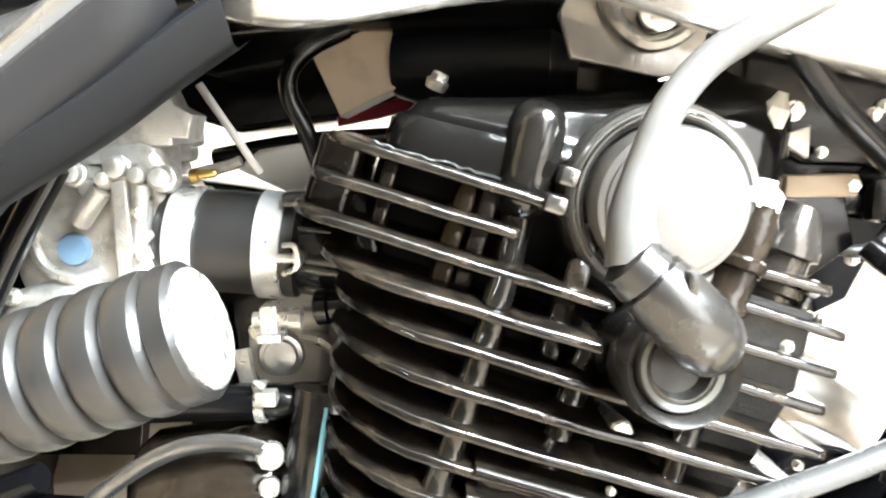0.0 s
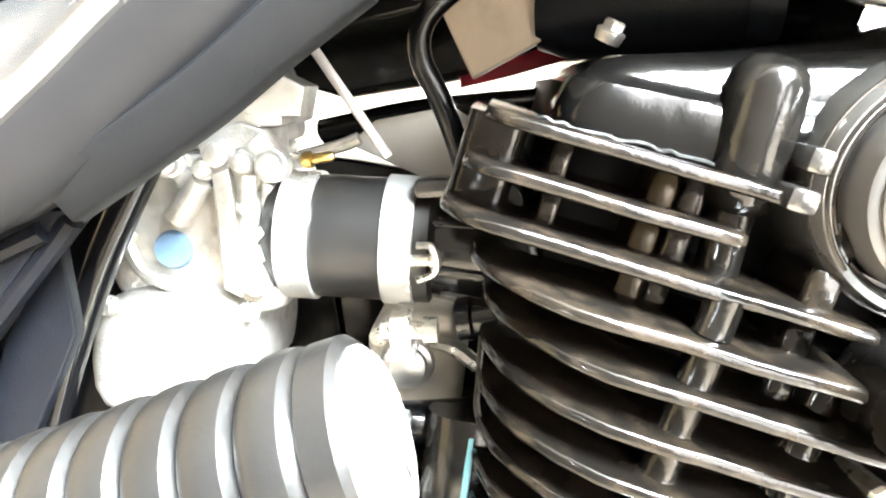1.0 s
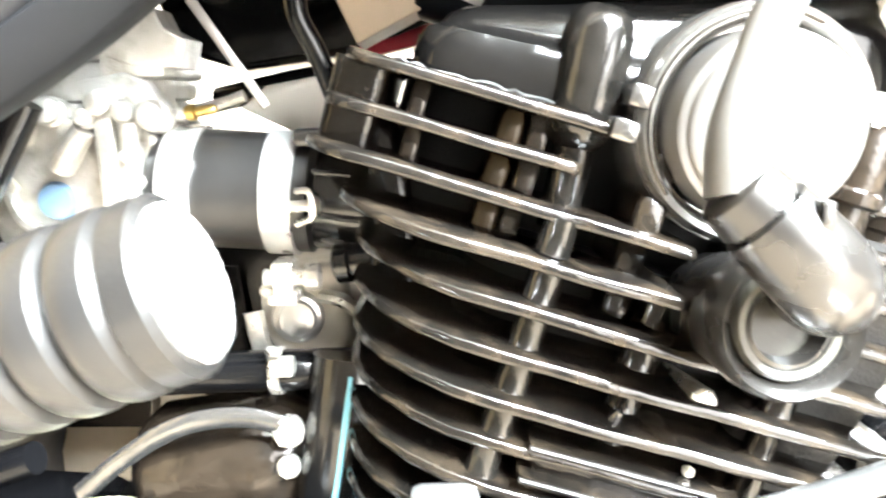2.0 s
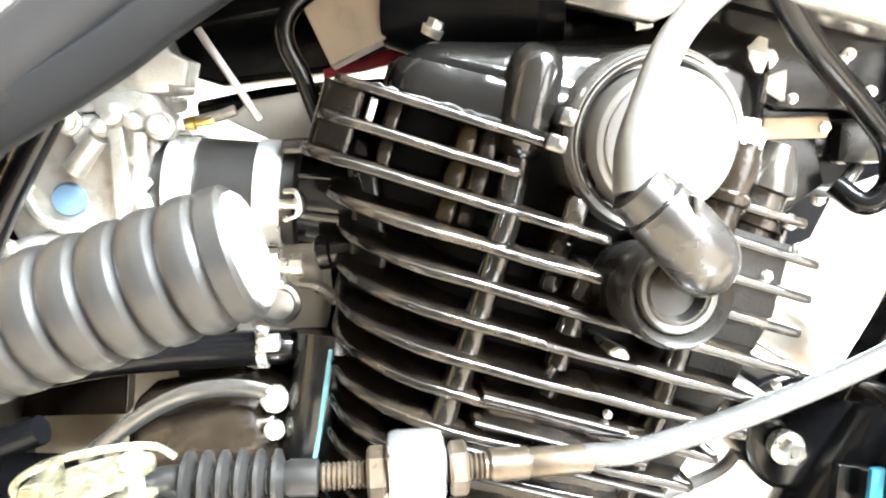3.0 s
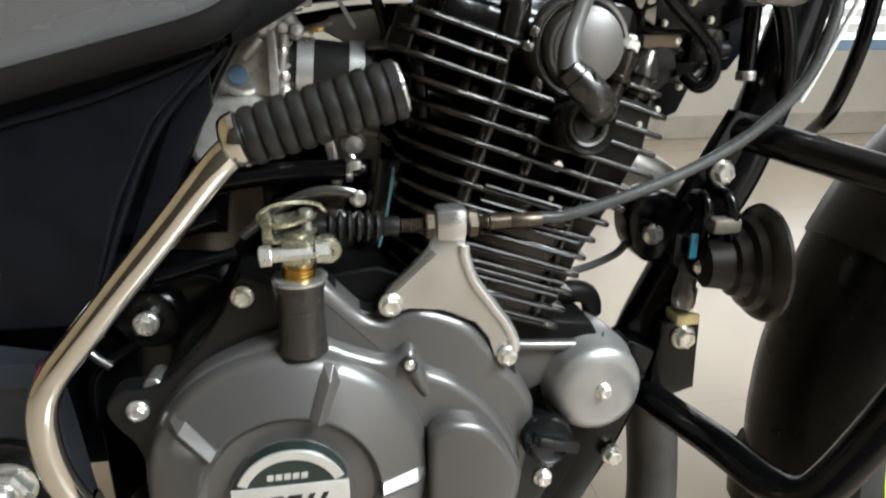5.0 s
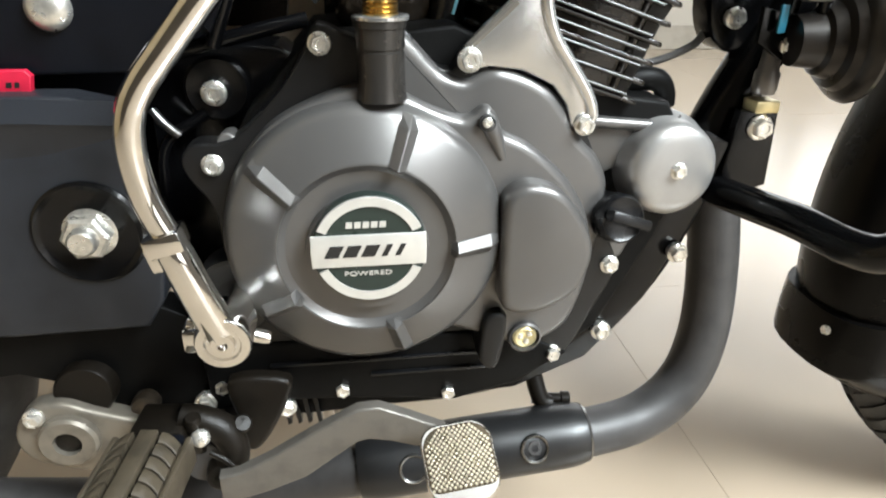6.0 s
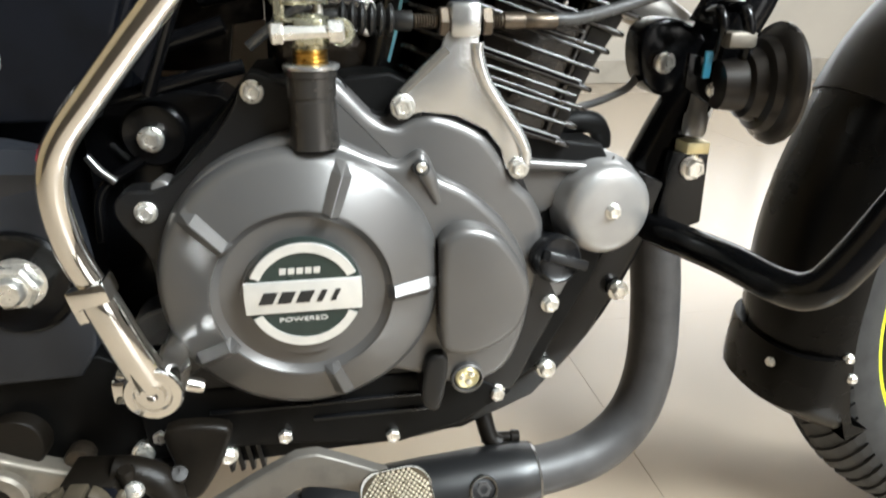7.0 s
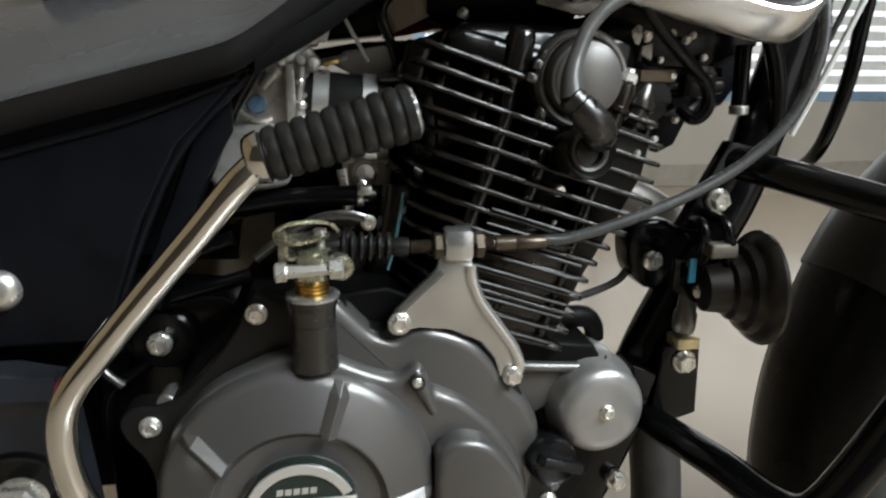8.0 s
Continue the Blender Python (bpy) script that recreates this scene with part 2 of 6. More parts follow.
def tube(bm, pts, r, seg=12, n=8, radii=None, flat=1.0):
    """A round bar along a smooth curve; flat squeezes it across its first normal."""
    path = spline(pts, n) if n else [Vector(p) for p in pts]
    loops, u = [], None
    for i, p in enumerate(path):
        d = (path[min(i + 1, len(path) - 1)] - path[max(i - 1, 0)]).normalized()
        if u is None:
            u = basis(d)[0]
        u = (u - d * u.dot(d)).normalized()
        v = d.cross(u)
        k = i / (len(path) - 1)
        rr = r
        if radii:
            f = k * (len(radii) - 1)
            j = min(int(f), len(radii) - 2)
            rr = radii[j] + (radii[j + 1] - radii[j]) * (f - j)
        loops.append([p + rr * (math.cos(a) * u * flat + math.sin(a) * v) for a in (2 * math.pi * s / seg for s in range(seg))])
    rings(bm, loops)


def lathe(bm, origin, axis, profile, seg=32):
    """Turned shape: profile rows are (distance along the axis, radius)."""
    u, v, w = basis(axis)
    o = Vector(origin)
    rings(bm, [[o + w * h + r * (math.cos(a) * u + math.sin(a) * v) for a in (2 * math.pi * s / seg for s in range(seg))] for h, r in profile])


def slab(bm, outline, y0, y1, edge=0.002, smooth=0, inset=None):
    """A plate whose outline lies in x and z, from y0 (towards the rider's right) to y1, with a rounded front edge."""
    o = [Vector((x, 0, z)) for x, z in outline]
    if smooth:
        o = spline(o, smooth, True)
    n = len(o)
    c = sum(o, Vector()) / n
    area = sum(o[i].x * o[(i + 1) % n].z - o[(i + 1) % n].x * o[i].z for i in range(n))
    s = 1 if area > 0 else -1

    def shrunk(d):
        res = []
        for i in range(n):
            a, b, e = o[i - 1], o[i], o[(i + 1) % n]
            t1, t2 = (b - a).normalized(), (e - b).normalized()
            m = Vector((-(t1.z + t2.z), 0, t1.x + t2.x)) * s
            m = m.normalized() if m.length > 1e-9 else (c - b).normalized()
            res.append(b + m * d)
        return res

    e = edge
    rows = [(shrunk(0), y1), (shrunk(0), y0 + e), (shrunk(e * 0.12), y0 + e * 0.5), (shrunk(e * 0.3), y0 + e * 0.3), (shrunk(e * 0.55), y0 + e * 0.1), (shrunk(e), y0)]
    if inset:
        rows.append((shrunk(e + inset[0]), y0 + inset[1]))
    rings(bm, [[Vector((p.x, y, p.z)) for p in loop] for loop, y in rows])


def box(bm, lo, hi, bevel=0.001, m=None):
    r = bmesh.ops.create_cube(bm, size=1)
    mid = [(a + b) / 2 for a, b in zip(lo, hi)]
    bmesh.ops.transform(bm, verts=r["verts"], matrix=(m or Matrix()) @ Matrix.Translation(mid) @ Matrix.Diagonal((*[b - a for a, b in zip(lo, hi)], 1)))
    if bevel:
        es = list({e for v in r["verts"] for e in v.link_edges})
        bmesh.ops.bevel(bm, geom=es, offset=bevel, segments=2, affect="EDGES", profile=0.5)


def loft(bm, edge, profile, n=6):
    """A skin that follows an edge in space; profile rows are (dy, dz) from it."""
    path = spline(edge, n)
    vs = [[bm.verts.new(p + Vector((0, dy, dz))) for dy, dz in profile] for p in path]
    for a, b in zip(vs, vs[1:]):
        for k in range(len(profile) - 1):
            bm.faces.new((a[k], b[k], b[k + 1], a[k + 1]))


def bm_new():
    return bmesh.new()


BOLTS = {}


def bolt_mesh(kind):
    """One flanged hexagon screw, its head towards -y, at the origin."""
    if kind not in BOLTS:
        bm = bm_new()
        lathe(bm, (0, 0, 0), (0, -1, 0), [(-0.004, 0.0060), (0.0004, 0.0068), (0.0012, 0.0068), (0.0018, 0.0060)], 20)
        u, v, w = basis((0, -1, 0))
        hexa = lambda r, h: [w * h + r * (math.cos(a) * u + math.sin(a) * v) for a in (math.pi / 3 * s for s in range(6))]
        rings(bm, [hexa(0.0052, 0.001), hexa(0.0052, 0.0050), hexa(0.0045, 0.0058), hexa(0.0030, 0.0058), hexa(0.0026, 0.0052)])
        me = bpy.data.meshes.new("bolt")
        bmesh.ops.recalc_face_normals(bm, faces=bm.faces)
        bm.to_mesh(me)
        bm.free()
        me.materials.append(M_ZINC)
        BOLTS[kind] = me
    return BOLTS[kind]


def bolt(parent, at, size=1.0, turn=0.0, tilt=(0, 0), name="bolt"):
    ob = new(name, bolt_mesh("zinc"))
    ob.parent = parent
    base = parent.location if parent.type == "EMPTY" else Vector((0, 0, 0))
    ob.matrix_basis = Matrix.Translation(Vector(at) - base) @ pose(0, 0, 0, tilt[0], turn, tilt[1]) @ Matrix.Scale(size, 4)
    return ob


# ---- the showroom ----
GROUND = -0.082    # floor level; the heights of the machine count from its lower frame

bm = bm_new()
box(bm, (-3.2, -3.2, -0.24), (4.2, 3.6, GROUND - 0.002), 0)
floor = setting("floor", bm, M_GROUT, "beige polished floor tiles with thin joints")

bm = bm_new()
box(bm, (-3.2, 3.4, GROUND), (0.5, 3.6, 4.0), 0)
box(bm, (4.0, 3.4, GROUND), (4.2, 3.6, 4.0), 0)
box(bm, (0.5, 3.4, GROUND), (4.0, 3.6, 0.42), 0)
box(bm, (0.5, 3.4, 2.45), (4.0, 3.6, 4.0), 0)
setting("wall_back", bm, M_BACKWALL, "tan wall with a wide bright window")
# out of view; its ochre is chosen to put gold into the chrome reflections
bm = bm_new()
box(bm, (-3.4, -3.2, GROUND), (-3.2, 3.6, 4.0), 0)
setting("wall_west", bm, M_OCHRE, "unseen plain wall, ochre to warm the chrome reflections")
bm = bm_new()
box(bm, (4.2, -3.2, GROUND), (4.4, 3.6, 4.0), 0)
setting("wall_east", bm, M_WALL, "plain tan painted wall")
bm = bm_new()
box(bm, (-3.2, -2.6, GROUND), (1.1, -2.4, 4.0), 0)
box(bm, (4.0, -2.6, GROUND), (4.2, -2.4, 4.0), 0)
box(bm, (1.1, -2.6, 3.9), (4.0, -2.4, 4.0), 0)
setting("wall_front", bm, M_WALL, "tan wall round the open shop front")
bm = bm_new()
box(bm, (-3.4, -3.4, 4.0), (4.4, 3.6, 4.15), 0)
setting("ceiling", bm, M_CEIL, "plain white ceiling")
bm = bm_new()
box(bm, (-3.2, 3.375, GROUND), (4.2, 3.4, 0.05), 0.004)
setting("baseboard", bm, M_SKIRT, "tan painted skirting board")
bm = bm_new()
box(bm, (-1, 4.4, -0.2), (6, 4.42, 3.2), 0)
tagged(setting("backdrop", bm, M_OUTSIDE, "bright overexposed daylight outside the window"), "", "backdrop")
# unseen glowing panel, added so that the chrome reflects a bright opening
bm = bm_new()
box(bm, (-3.5, -6.02, -0.2), (7.5, -6.0, 5.5), 0)
tagged(setting("backdrop", bm, M_FRONT_GLOW, "unseen glowing panel beyond the open shop front, added for reflections"), "", "backdrop")

bm = bm_new()
for x in (0.5, 1.62, 2.78, 3.93):
    box(bm, (x, 3.44, 0.42), (x + 0.07, 3.52, 2.45), 0.004)
box(bm, (0.57, 3.44, 0.42), (3.93, 3.52, 0.48), 0.004)
window = setting("window_1", bm, M_ALU_BLUE, "wide window with blue-grey posts and white slats")
for i in range(22):
    bm = bm_new()
    box(bm, (0.57, 3.455, 0.52 + 0.088 * i), (3.93, 3.475, 0.575 + 0.088 * i), 0)
    part("slat", bm, M_WHITE, window, smooth=False)


# ---- the motorcycle ----
bike = thing("motorcycle", (0.25, 0.14, 0.0), "grey motorcycle with black finned engine parked on beige tiles", "motorcycle")
YM = 0.14          # its middle plane

# -- crankcase and right-hand cover --
bm = bm_new()
slab(bm, [(-0.112, 0.20), (-0.106, 0.26), (-0.088, 0.30), (-0.086, 0.36), (-0.072, 0.388), (-0.03, 0.436), (0.06, 0.445), (0.13, 0.415), (0.17, 0.40), (0.205, 0.395),
          (0.225, 0.36), (0.21, 0.30), (0.172, 0.225), (0.12, 0.182), (0.05, 0.166), (-0.05, 0.162), (-0.11, 0.172)], 0.062, 0.21, 0.003)
crankcase = part("crankcase", bm, M_PLATE, bike, "black crankcase half")

bm = bm_new()
slab(bm, [(-0.096, 0.226), (-0.104, 0.232), (-0.097, 0.246), (-0.091, 0.285), (-0.091, 0.335), (-0.104, 0.358), (-0.107, 0.371), (-0.098, 0.380), (-0.076, 0.382), (-0.048, 0.408), (-0.032, 0.430), (-0.022, 0.448), (0.0, 0.44), (0.026, 0.446),
          (0.040, 0.428), (0.056, 0.421), (0.066, 0.434), (0.080, 0.421), (0.114, 0.402), (0.132, 0.392), (0.146, 0.376), (0.158, 0.342), (0.170, 0.300), (0.176, 0.282),
          (0.160, 0.245), (0.146, 0.216), (0.128, 0.210), (0.100, 0.226), (0.062, 0.230), (-0.02, 0.230), (-0.075, 0.228)], 0.046, 0.064, 0.002, 3)
cover = part("clutch_cover", bm, M_COVER_SHADE, bike, "satin grey cast clutch cover with a round raised dome")

# lighter shelf of the cover ahead of the release tower, with a soft outer edge
bm = bm_new()
slab(bm, [(0.014, 0.440), (0.025, 0.4445), (0.034, 0.4375), (0.047, 0.4235), (0.055, 0.4185), (0.065, 0.4165), (0.074, 0.4205), (0.085, 0.4225), (0.102, 0.4175), (0.118, 0.4080), (0.130, 0.3935), (0.139, 0.3785), (0.151, 0.3665), (0.159, 0.3520),
          (0.1605, 0.340), (0.158, 0.307), (0.150, 0.270), (0.139, 0.240), (0.10, 0.25), (0.03, 0.36), (0.010, 0.405)], 0.0405, 0.062, 0.0075, 4)
part("cover_shelf", bm, M_COVER, cover, "satin grey shelf of the cover with a soft edge")
# raised body of the cover
bm = bm_new()
slab(bm, [(-0.070, 0.268), (-0.0815, 0.30), (-0.0815, 0.35), (-0.056, 0.390), (-0.02, 0.4095), (0.006, 0.4150), (0.022, 0.4120), (0.042, 0.4025), (0.058, 0.3965), (0.066, 0.3970), (0.073, 0.4015), (0.0785, 0.4005), (0.0825, 0.3930), (0.0865, 0.3860), (0.104, 0.3770), (0.123, 0.3610),
          (0.134, 0.3480), (0.146, 0.325), (0.150, 0.295), (0.142, 0.258), (0.128, 0.240), (0.10, 0.234), (0.05, 0.252), (-0.04, 0.256)], 0.029, 0.047, 0.0065, 5)
part("cover_step", bm, M_COVER, cover)
bm = bm_new()
lathe(bm, (0.001, 0.0, 0.3225), (0, -1, 0), [(-0.048, 0.088), (-0.030, 0.0865), (-0.023, 0.0845), (-0.0200, 0.0815), (-0.0178, 0.0785), (-0.0080, 0.0552), (-0.0074, 0.0540), (-0.0074, 0.0534), (-0.012, 0.0528), (-0.016, 0.03)], 96)
dome = part("dome", bm, M_COVER, cover, "round satin grey dome")
bm = bm_new()
lathe(bm, (0.001, 0.0, 0.3225), (0, -1, 0), [(-0.012, 0.0536), (-0.0084, 0.0532), (-0.0160, 0.0440), (-0.0172, 0.0385), (-0.0150, 0.0372), (-0.004, 0.0362), (-0.004, 0.0)], 96)
part("dish", bm, M_COVER, cover, "sunken ring round the badge")


def radial(a, r, y):
    return Vector((0.001 + r * math.cos(a), y, 0.3225 + r * math.sin(a)))


for k in range(5):
    a = radians(-2 + 72 * k)
    side = Vector((-math.sin(a), 0, math.cos(a)))
    bm = bm_new()
    loops = []
    for r, y, half, lift in ((0.0505, 0.0100, 0.0046, 0.0005), (0.0540, 0.0062, 0.0050, 0.0050), (0.0765, 0.0170, 0.0062, 0.0054), (0.0835, 0.0225, 0.0064, 0.0020)):
        c = radial(a, r, y)
        loops.append([c - side * half + Vector((0, 0.012, 0)), c - side * half, c - side * half * 0.06 - Vector((0, lift, 0)), c + side * half * 0.06 - Vector((0, lift, 0)), c + side * half, c + side * half + Vector((0, 0.012, 0))])
    rings(bm, loops)
    part("rib", bm, M_COVER, cover, smooth=False)

# badge: silver ring and band over dark green, lettering as plain bars
badge_at = (0.002, 0.0, 0.3275)
bm = bm_new()
lathe(bm, badge_at, (0, -1, 0), [(-0.008, 0.0335), (0.000, 0.0335), (0.0008, 0.0328), (0.0008, 0.0)], 64)
badge = part("badge", bm, M_BADGE_GREEN, bike, "round dark green and silver badge with black print")
bm = bm_new()
for a0, a1 in ((24, 156), (204, 336)):
    arc = [radians(a0 + (a1 - a0) * i / 24) for i in range(25)]
    loops = []
    for a in arc:
        e = Vector((math.cos(a), 0, math.sin(a)))
        o = Vector(badge_at)
        loops.append([o + e * 0.0272 + Vector((0, -0.0006, 0)), o + e * 0.0272 + Vector((0, -0.0018, 0)), o + e * 0.0326 + Vector((0, -0.0018, 0)), o + e * 0.0330 + Vector((0, -0.0006, 0))])
    rings(bm, loops)
part("badge_ring", bm, M_BADGE, badge, "silver arcs round the badge")
bm = bm_new()
slab(bm, [(-0.0318, 0.3175), (0.0348, 0.3175), (0.0352, 0.3275), (0.0348, 0.3375), (-0.0318, 0.3375), (-0.0322, 0.3275)], -0.0024, -0.0004, 0.0006)
part("badge_band", bm, M_BADGE, badge, "silver band across the badge")


def slanted_bars(rows, y, z0, z1, lean):
    bm = bm_new()
    for x0, x1 in rows:
        slab(bm, [(x0, z0), (x1, z0), (x1 + lean, z1), (x0 + lean, z1)], y, y + 0.0008, 0.0001)
    return bm


part("band_print", slanted_bars([(-0.0245, -0.0165), (-0.0140, -0.0062), (-0.0035, 0.0045), (0.0085, 0.0118), (0.0165, 0.0195)], -0.0030, 0.3240, 0.3312, 0.0036), M_INK, badge, "black slanted print bars", smooth=False)
part("upper_print", slanted_bars([(-0.0115 + 0.0048 * i, -0.0078 + 0.0048 * i) for i in range(5)], -0.0014, 0.3415, 0.3452, 0.0004), M_BADGE, badge, "small silver print bars", smooth=False)
text = bpy.data.curves.new("lettering", "FONT")
text.body, text.size, text.align_x, text.extrude = "POWERED", 0.0040, "CENTER", 0.0003
drawn = new("lettering", text)
bpy.context.view_layer.update()
bm = bm_new()
bm.from_mesh(drawn.to_mesh())
bpy.data.objects.remove(drawn)
bmesh.ops.transform(bm, verts=bm.verts, matrix=Matrix.Translation((0.0005, -0.0012, 0.3112)) @ pose(0, 0, 0, 90, 0, 0) @ Matrix.Diagonal((1.5, 1, 1, 1)))
part("lettering", bm, M_BADGE, badge, "small silver word on dark green", smooth=False)

# second, smaller bump with its window boss
bm = bm_new()
slab(bm, [(0.0865, 0.3500), (0.098, 0.3575), (0.114, 0.3555), (0.127, 0.3465), (0.139, 0.3290), (0.1445, 0.309), (0.138, 0.286), (0.124, 0.2735), (0.104, 0.2675), (0.088, 0.2720), (0.0850, 0.288), (0.0845, 0.312), (0.0845, 0.335)], 0.0125, 0.045, 0.0060, 5)
part("side_bump", bm, M_COVER, cover, "rounded raised bump beside the dome")
bm = bm_new()
tube(bm, [(0.0745, 0.0325, 0.3965), (0.0790, 0.0300, 0.3870), (0.0855, 0.0310, 0.3700)], 0.0060, 14, 5, radii=[0.0062, 0.0056, 0.0030])
part("screw_boss", bm, M_COVER, cover)
# recess coloured black to give the shade inside the hole
bm = bm_new()
lathe(bm, (0.0748, 0.0262, 0.3935), (0, -1, 0.2), [(-0.006, 0.0052), (0.0012, 0.0050), (0.0014, 0.0042), (-0.002, 0.0040), (-0.002, 0)], 18)
part("screw_pocket", bm, M_INK, cover, "screw pocket, its shade painted black")
bolt(cover, (0.0748, 0.0262, 0.3935), 0.48, 20)
for x0, x1, z in ((-0.069, 0.085, 0.2215), (0.0, 0.090, 0.2085)):
    bm = bm_new()
    box(bm, (x0, 0.0415, z - 0.0014), (x1, 0.046, z + 0.0014), 0.001)
    part("lower_rail", bm, M_CASE, cover)
bm = bm_new()
slab(bm, [(-0.112, 0.186), (-0.114, 0.230), (-0.090, 0.240), (0.10, 0.238), (0.145, 0.214), (0.106, 0.190), (0.062, 0.179), (-0.02, 0.188), (-0.07, 0.190)], 0.044, 0.064, 0.003)
part("lower_case", bm, M_PLATE, cover, "black lower case wall with two ribs")
bm = bm_new()
lathe(bm, (0.107, 0.040, 0.2415), (0, -1, 0), [(0, 0.0125), (0.014, 0.0115), (0.015, 0.0100), (0.006, 0.0085)], 28)
sight = part("oil_sight", bm, M_COVER, bike, "small round oil window in a cast boss")
bm = bm_new()
lathe(bm, (0.107, 0.036, 0.2415), (0, -1, 0), [(0, 0.0088), (0.009, 0.0086), (0.0102, 0.0070), (0.008, 0.003)], 20)
part("sight_plug", bm, M_ZINCY, sight, "yellowish metal plug")
for dx, dz in ((-0.0035, 0.001), (0.003, 0.0025), (0.001, -0.0035)):
    bm = bm_new()
    lathe(bm, (0.107 + dx, 0.0275, 0.2415 + dz), (0, -1, 0), [(0, 0.0022), (0.0012, 0.0020), (0.0016, 0.0010)], 10)
    part("plug_pip", bm, M_ZINC, sight)
bm = bm_new()
slab(bm, [(0.078, 0.262), (0.092, 0.262), (0.088, 0.226), (0.080, 0.222), (0.074, 0.232)], 0.020, 0.045, 0.003, 3)
part("drain_boss", bm, M_COVER_SHADE, cover)
for x, z in ((-0.0890, 0.367), (-0.021, 0.437), (-0.0205, 0.196), (0.056, 0.187), (-0.103, 0.206), (-0.061, 0.183), (0.134, 0.214), (0.170, 0.285)):
    bolt(cover, (x, 0.046, z), 1.0, random.uniform(0, 60))
bolt(cover, (0.084, 0.026, 0.224), 0.55, 10)

# breather hoses above the oil filter
bm = bm_new()
tube(bm, [(0.182, 0.096, 0.402), (0.198, 0.096, 0.4045), (0.212, 0.098, 0.402), (0.219, 0.100, 0.394), (0.221, 0.101, 0.384)], 0.0078, 14, 6, radii=[0.0085, 0.0085, 0.0075, 0.0070])
part("breather_hose", bm, M_PLATE, bike, "black rubber breather hose above the oil filter")
bm = bm_new()
tube(bm, [(0.2600, 0.121, 0.455), (0.2565, 0.120, 0.440), (0.2490, 0.120, 0.426), (0.2380, 0.120, 0.4190), (0.2200, 0.121, 0.412), (0.200, 0.122, 0.408)], 0.0030, 10, 6)
part("drain_hose", bm, M_LEAD, bike, "thin grey drain hose")

# oil filter housing
bm = bm_new()
lathe(bm, (0.209, 0.0, 0.354), (0.06, -1, 0.02), [(-0.10, 0.036), (-0.066, 0.036), (-0.060, 0.0325), (-0.050, 0.0322), (-0.046, 0.0312), (-0.0428, 0.0290), (-0.0410, 0.0250), (-0.0402, 0.0200), (-0.0400, 0.0)], 56)
filt = part("oil_filter_cover", bm, M_FILTER, bike, "round satin grey oil filter cap with a centre screw")
bolt(filt, (0.2075, 0.0405, 0.354), 0.85, 15)
bm = bm_new()
slab(bm, [(0.142, 0.386), (0.20, 0.380), (0.215, 0.386), (0.19, 0.36), (0.158, 0.345)], 0.060, 0.09, 0.003)
part("filter_web", bm, M_COVER, filt)
bm = bm_new()
tube(bm, [(0.146, 0.058, 0.3850), (0.166, 0.058, 0.3830), (0.192, 0.060, 0.3800)], 0.0042, 10, 4)
part("filter_strut", bm, M_COVER, filt)
bolt(filt, (0.176, 0.076, 0.390), 1.0, 15, (-40, 0))

# oil filler cap
bm = bm_new()
lathe(bm, (0.166, 0.050, 0.321), (0.10, -1, 0.25), [(-0.03, 0.0165), (0.0, 0.016), (0.012, 0.0168), (0.020, 0.0165), (0.0225, 0.0145), (0.0215, 0.0125), (0.0215, 0.0)], 32)
cap = part("oil_filler_cap", bm, M_CASE, bike, "black plastic oil filler cap with a grip bar")
bm = bm_new()
box(bm, (-0.0155, -0.031, -0.0036), (0.0155, -0.018, 0.0036), 0.0016, Matrix.Translation((0.166, 0.050, 0.321)) @ pose(0, 0, 0, -14, 20, 6))
part("grip_bar", bm, M_CASE, cap)
bm = bm_new()
slab(bm, [(0.150, 0.318), (0.190, 0.310), (0.180, 0.288), (0.158, 0.282)], 0.050, 0.07, 0.004)
part("filler_neck", bm, M_COVER, cap)

# -- clutch release tower, arm and cable --
bm = bm_new()
lathe(bm, (0.013, 0.030, 0.402), (0, 0, 1), [(0.006, 0.0146), (0.012, 0.0138), (0.033, 0.0136), (0.0335, 0.0130), (0.0345, 0.0130), (0.035, 0.0137), (0.0455, 0.0139), (0.046, 0.0148), (0.0500, 0.0148), (0.0508, 0.0138), (0.0508, 0.0110), (0.045, 0.010)], 36)
tower = part("release_tower", bm, M_RELEASE, bike, "grey cylindrical clutch release housing")
bm = bm_new()
lathe(bm, (0.0135, 0.030, 0.4515), (0, 0, 1), [(0, 0.0150), (0.0005, 0.0158), (0.0022, 0.0158), (0.0028, 0.0148), (0.0028, 0.0095)], 32)
part("tower_washer", bm, M_BRACKET, tower, "bright washer on the housing")
bm = bm_new()
lathe(bm, (0.0135, 0.030, 0.450), (0, 0, 1), [(0.0, 0.0090)] + [(0.0015 + 0.0022 * i + d, r) for i in range(5) for d, r in ((0.0, 0.0088), (0.0008, 0.0098), (0.0015, 0.0098))] + [(0.014, 0.0088)], 28)
part("brass_collar", bm, M_BRASS, tower, "brass-coloured return spring collar")
bm = bm_new()
lathe(bm, (0.0135, 0.030, 0.4625), (0, 0, 1), [(0, 0.0100), (0.001, 0.0110), (0.012, 0.0112), (0.014, 0.0100), (0.015, 0.0085), (0.0175, 0.0082), (0.018, 0.0070), (0.018, 0)], 28)
box(bm, (0.0055, 0.0155, 0.4645), (0.0215, 0.030, 0.4790), 0.0025)
arm = part("release_arm", bm, M_PASS, tower, "pale plated release arm with a clamp screw")
bm = bm_new()
lathe(bm, (-0.0065, 0.0175, 0.4710), (1, 0, 0.04), [(0, 0.0046), (0.001, 0.0058), (0.0065, 0.0058), (0.007, 0.0040), (0.030, 0.0036), (0.0305, 0.0062), (0.0375, 0.0062), (0.0385, 0.0050)], 6)
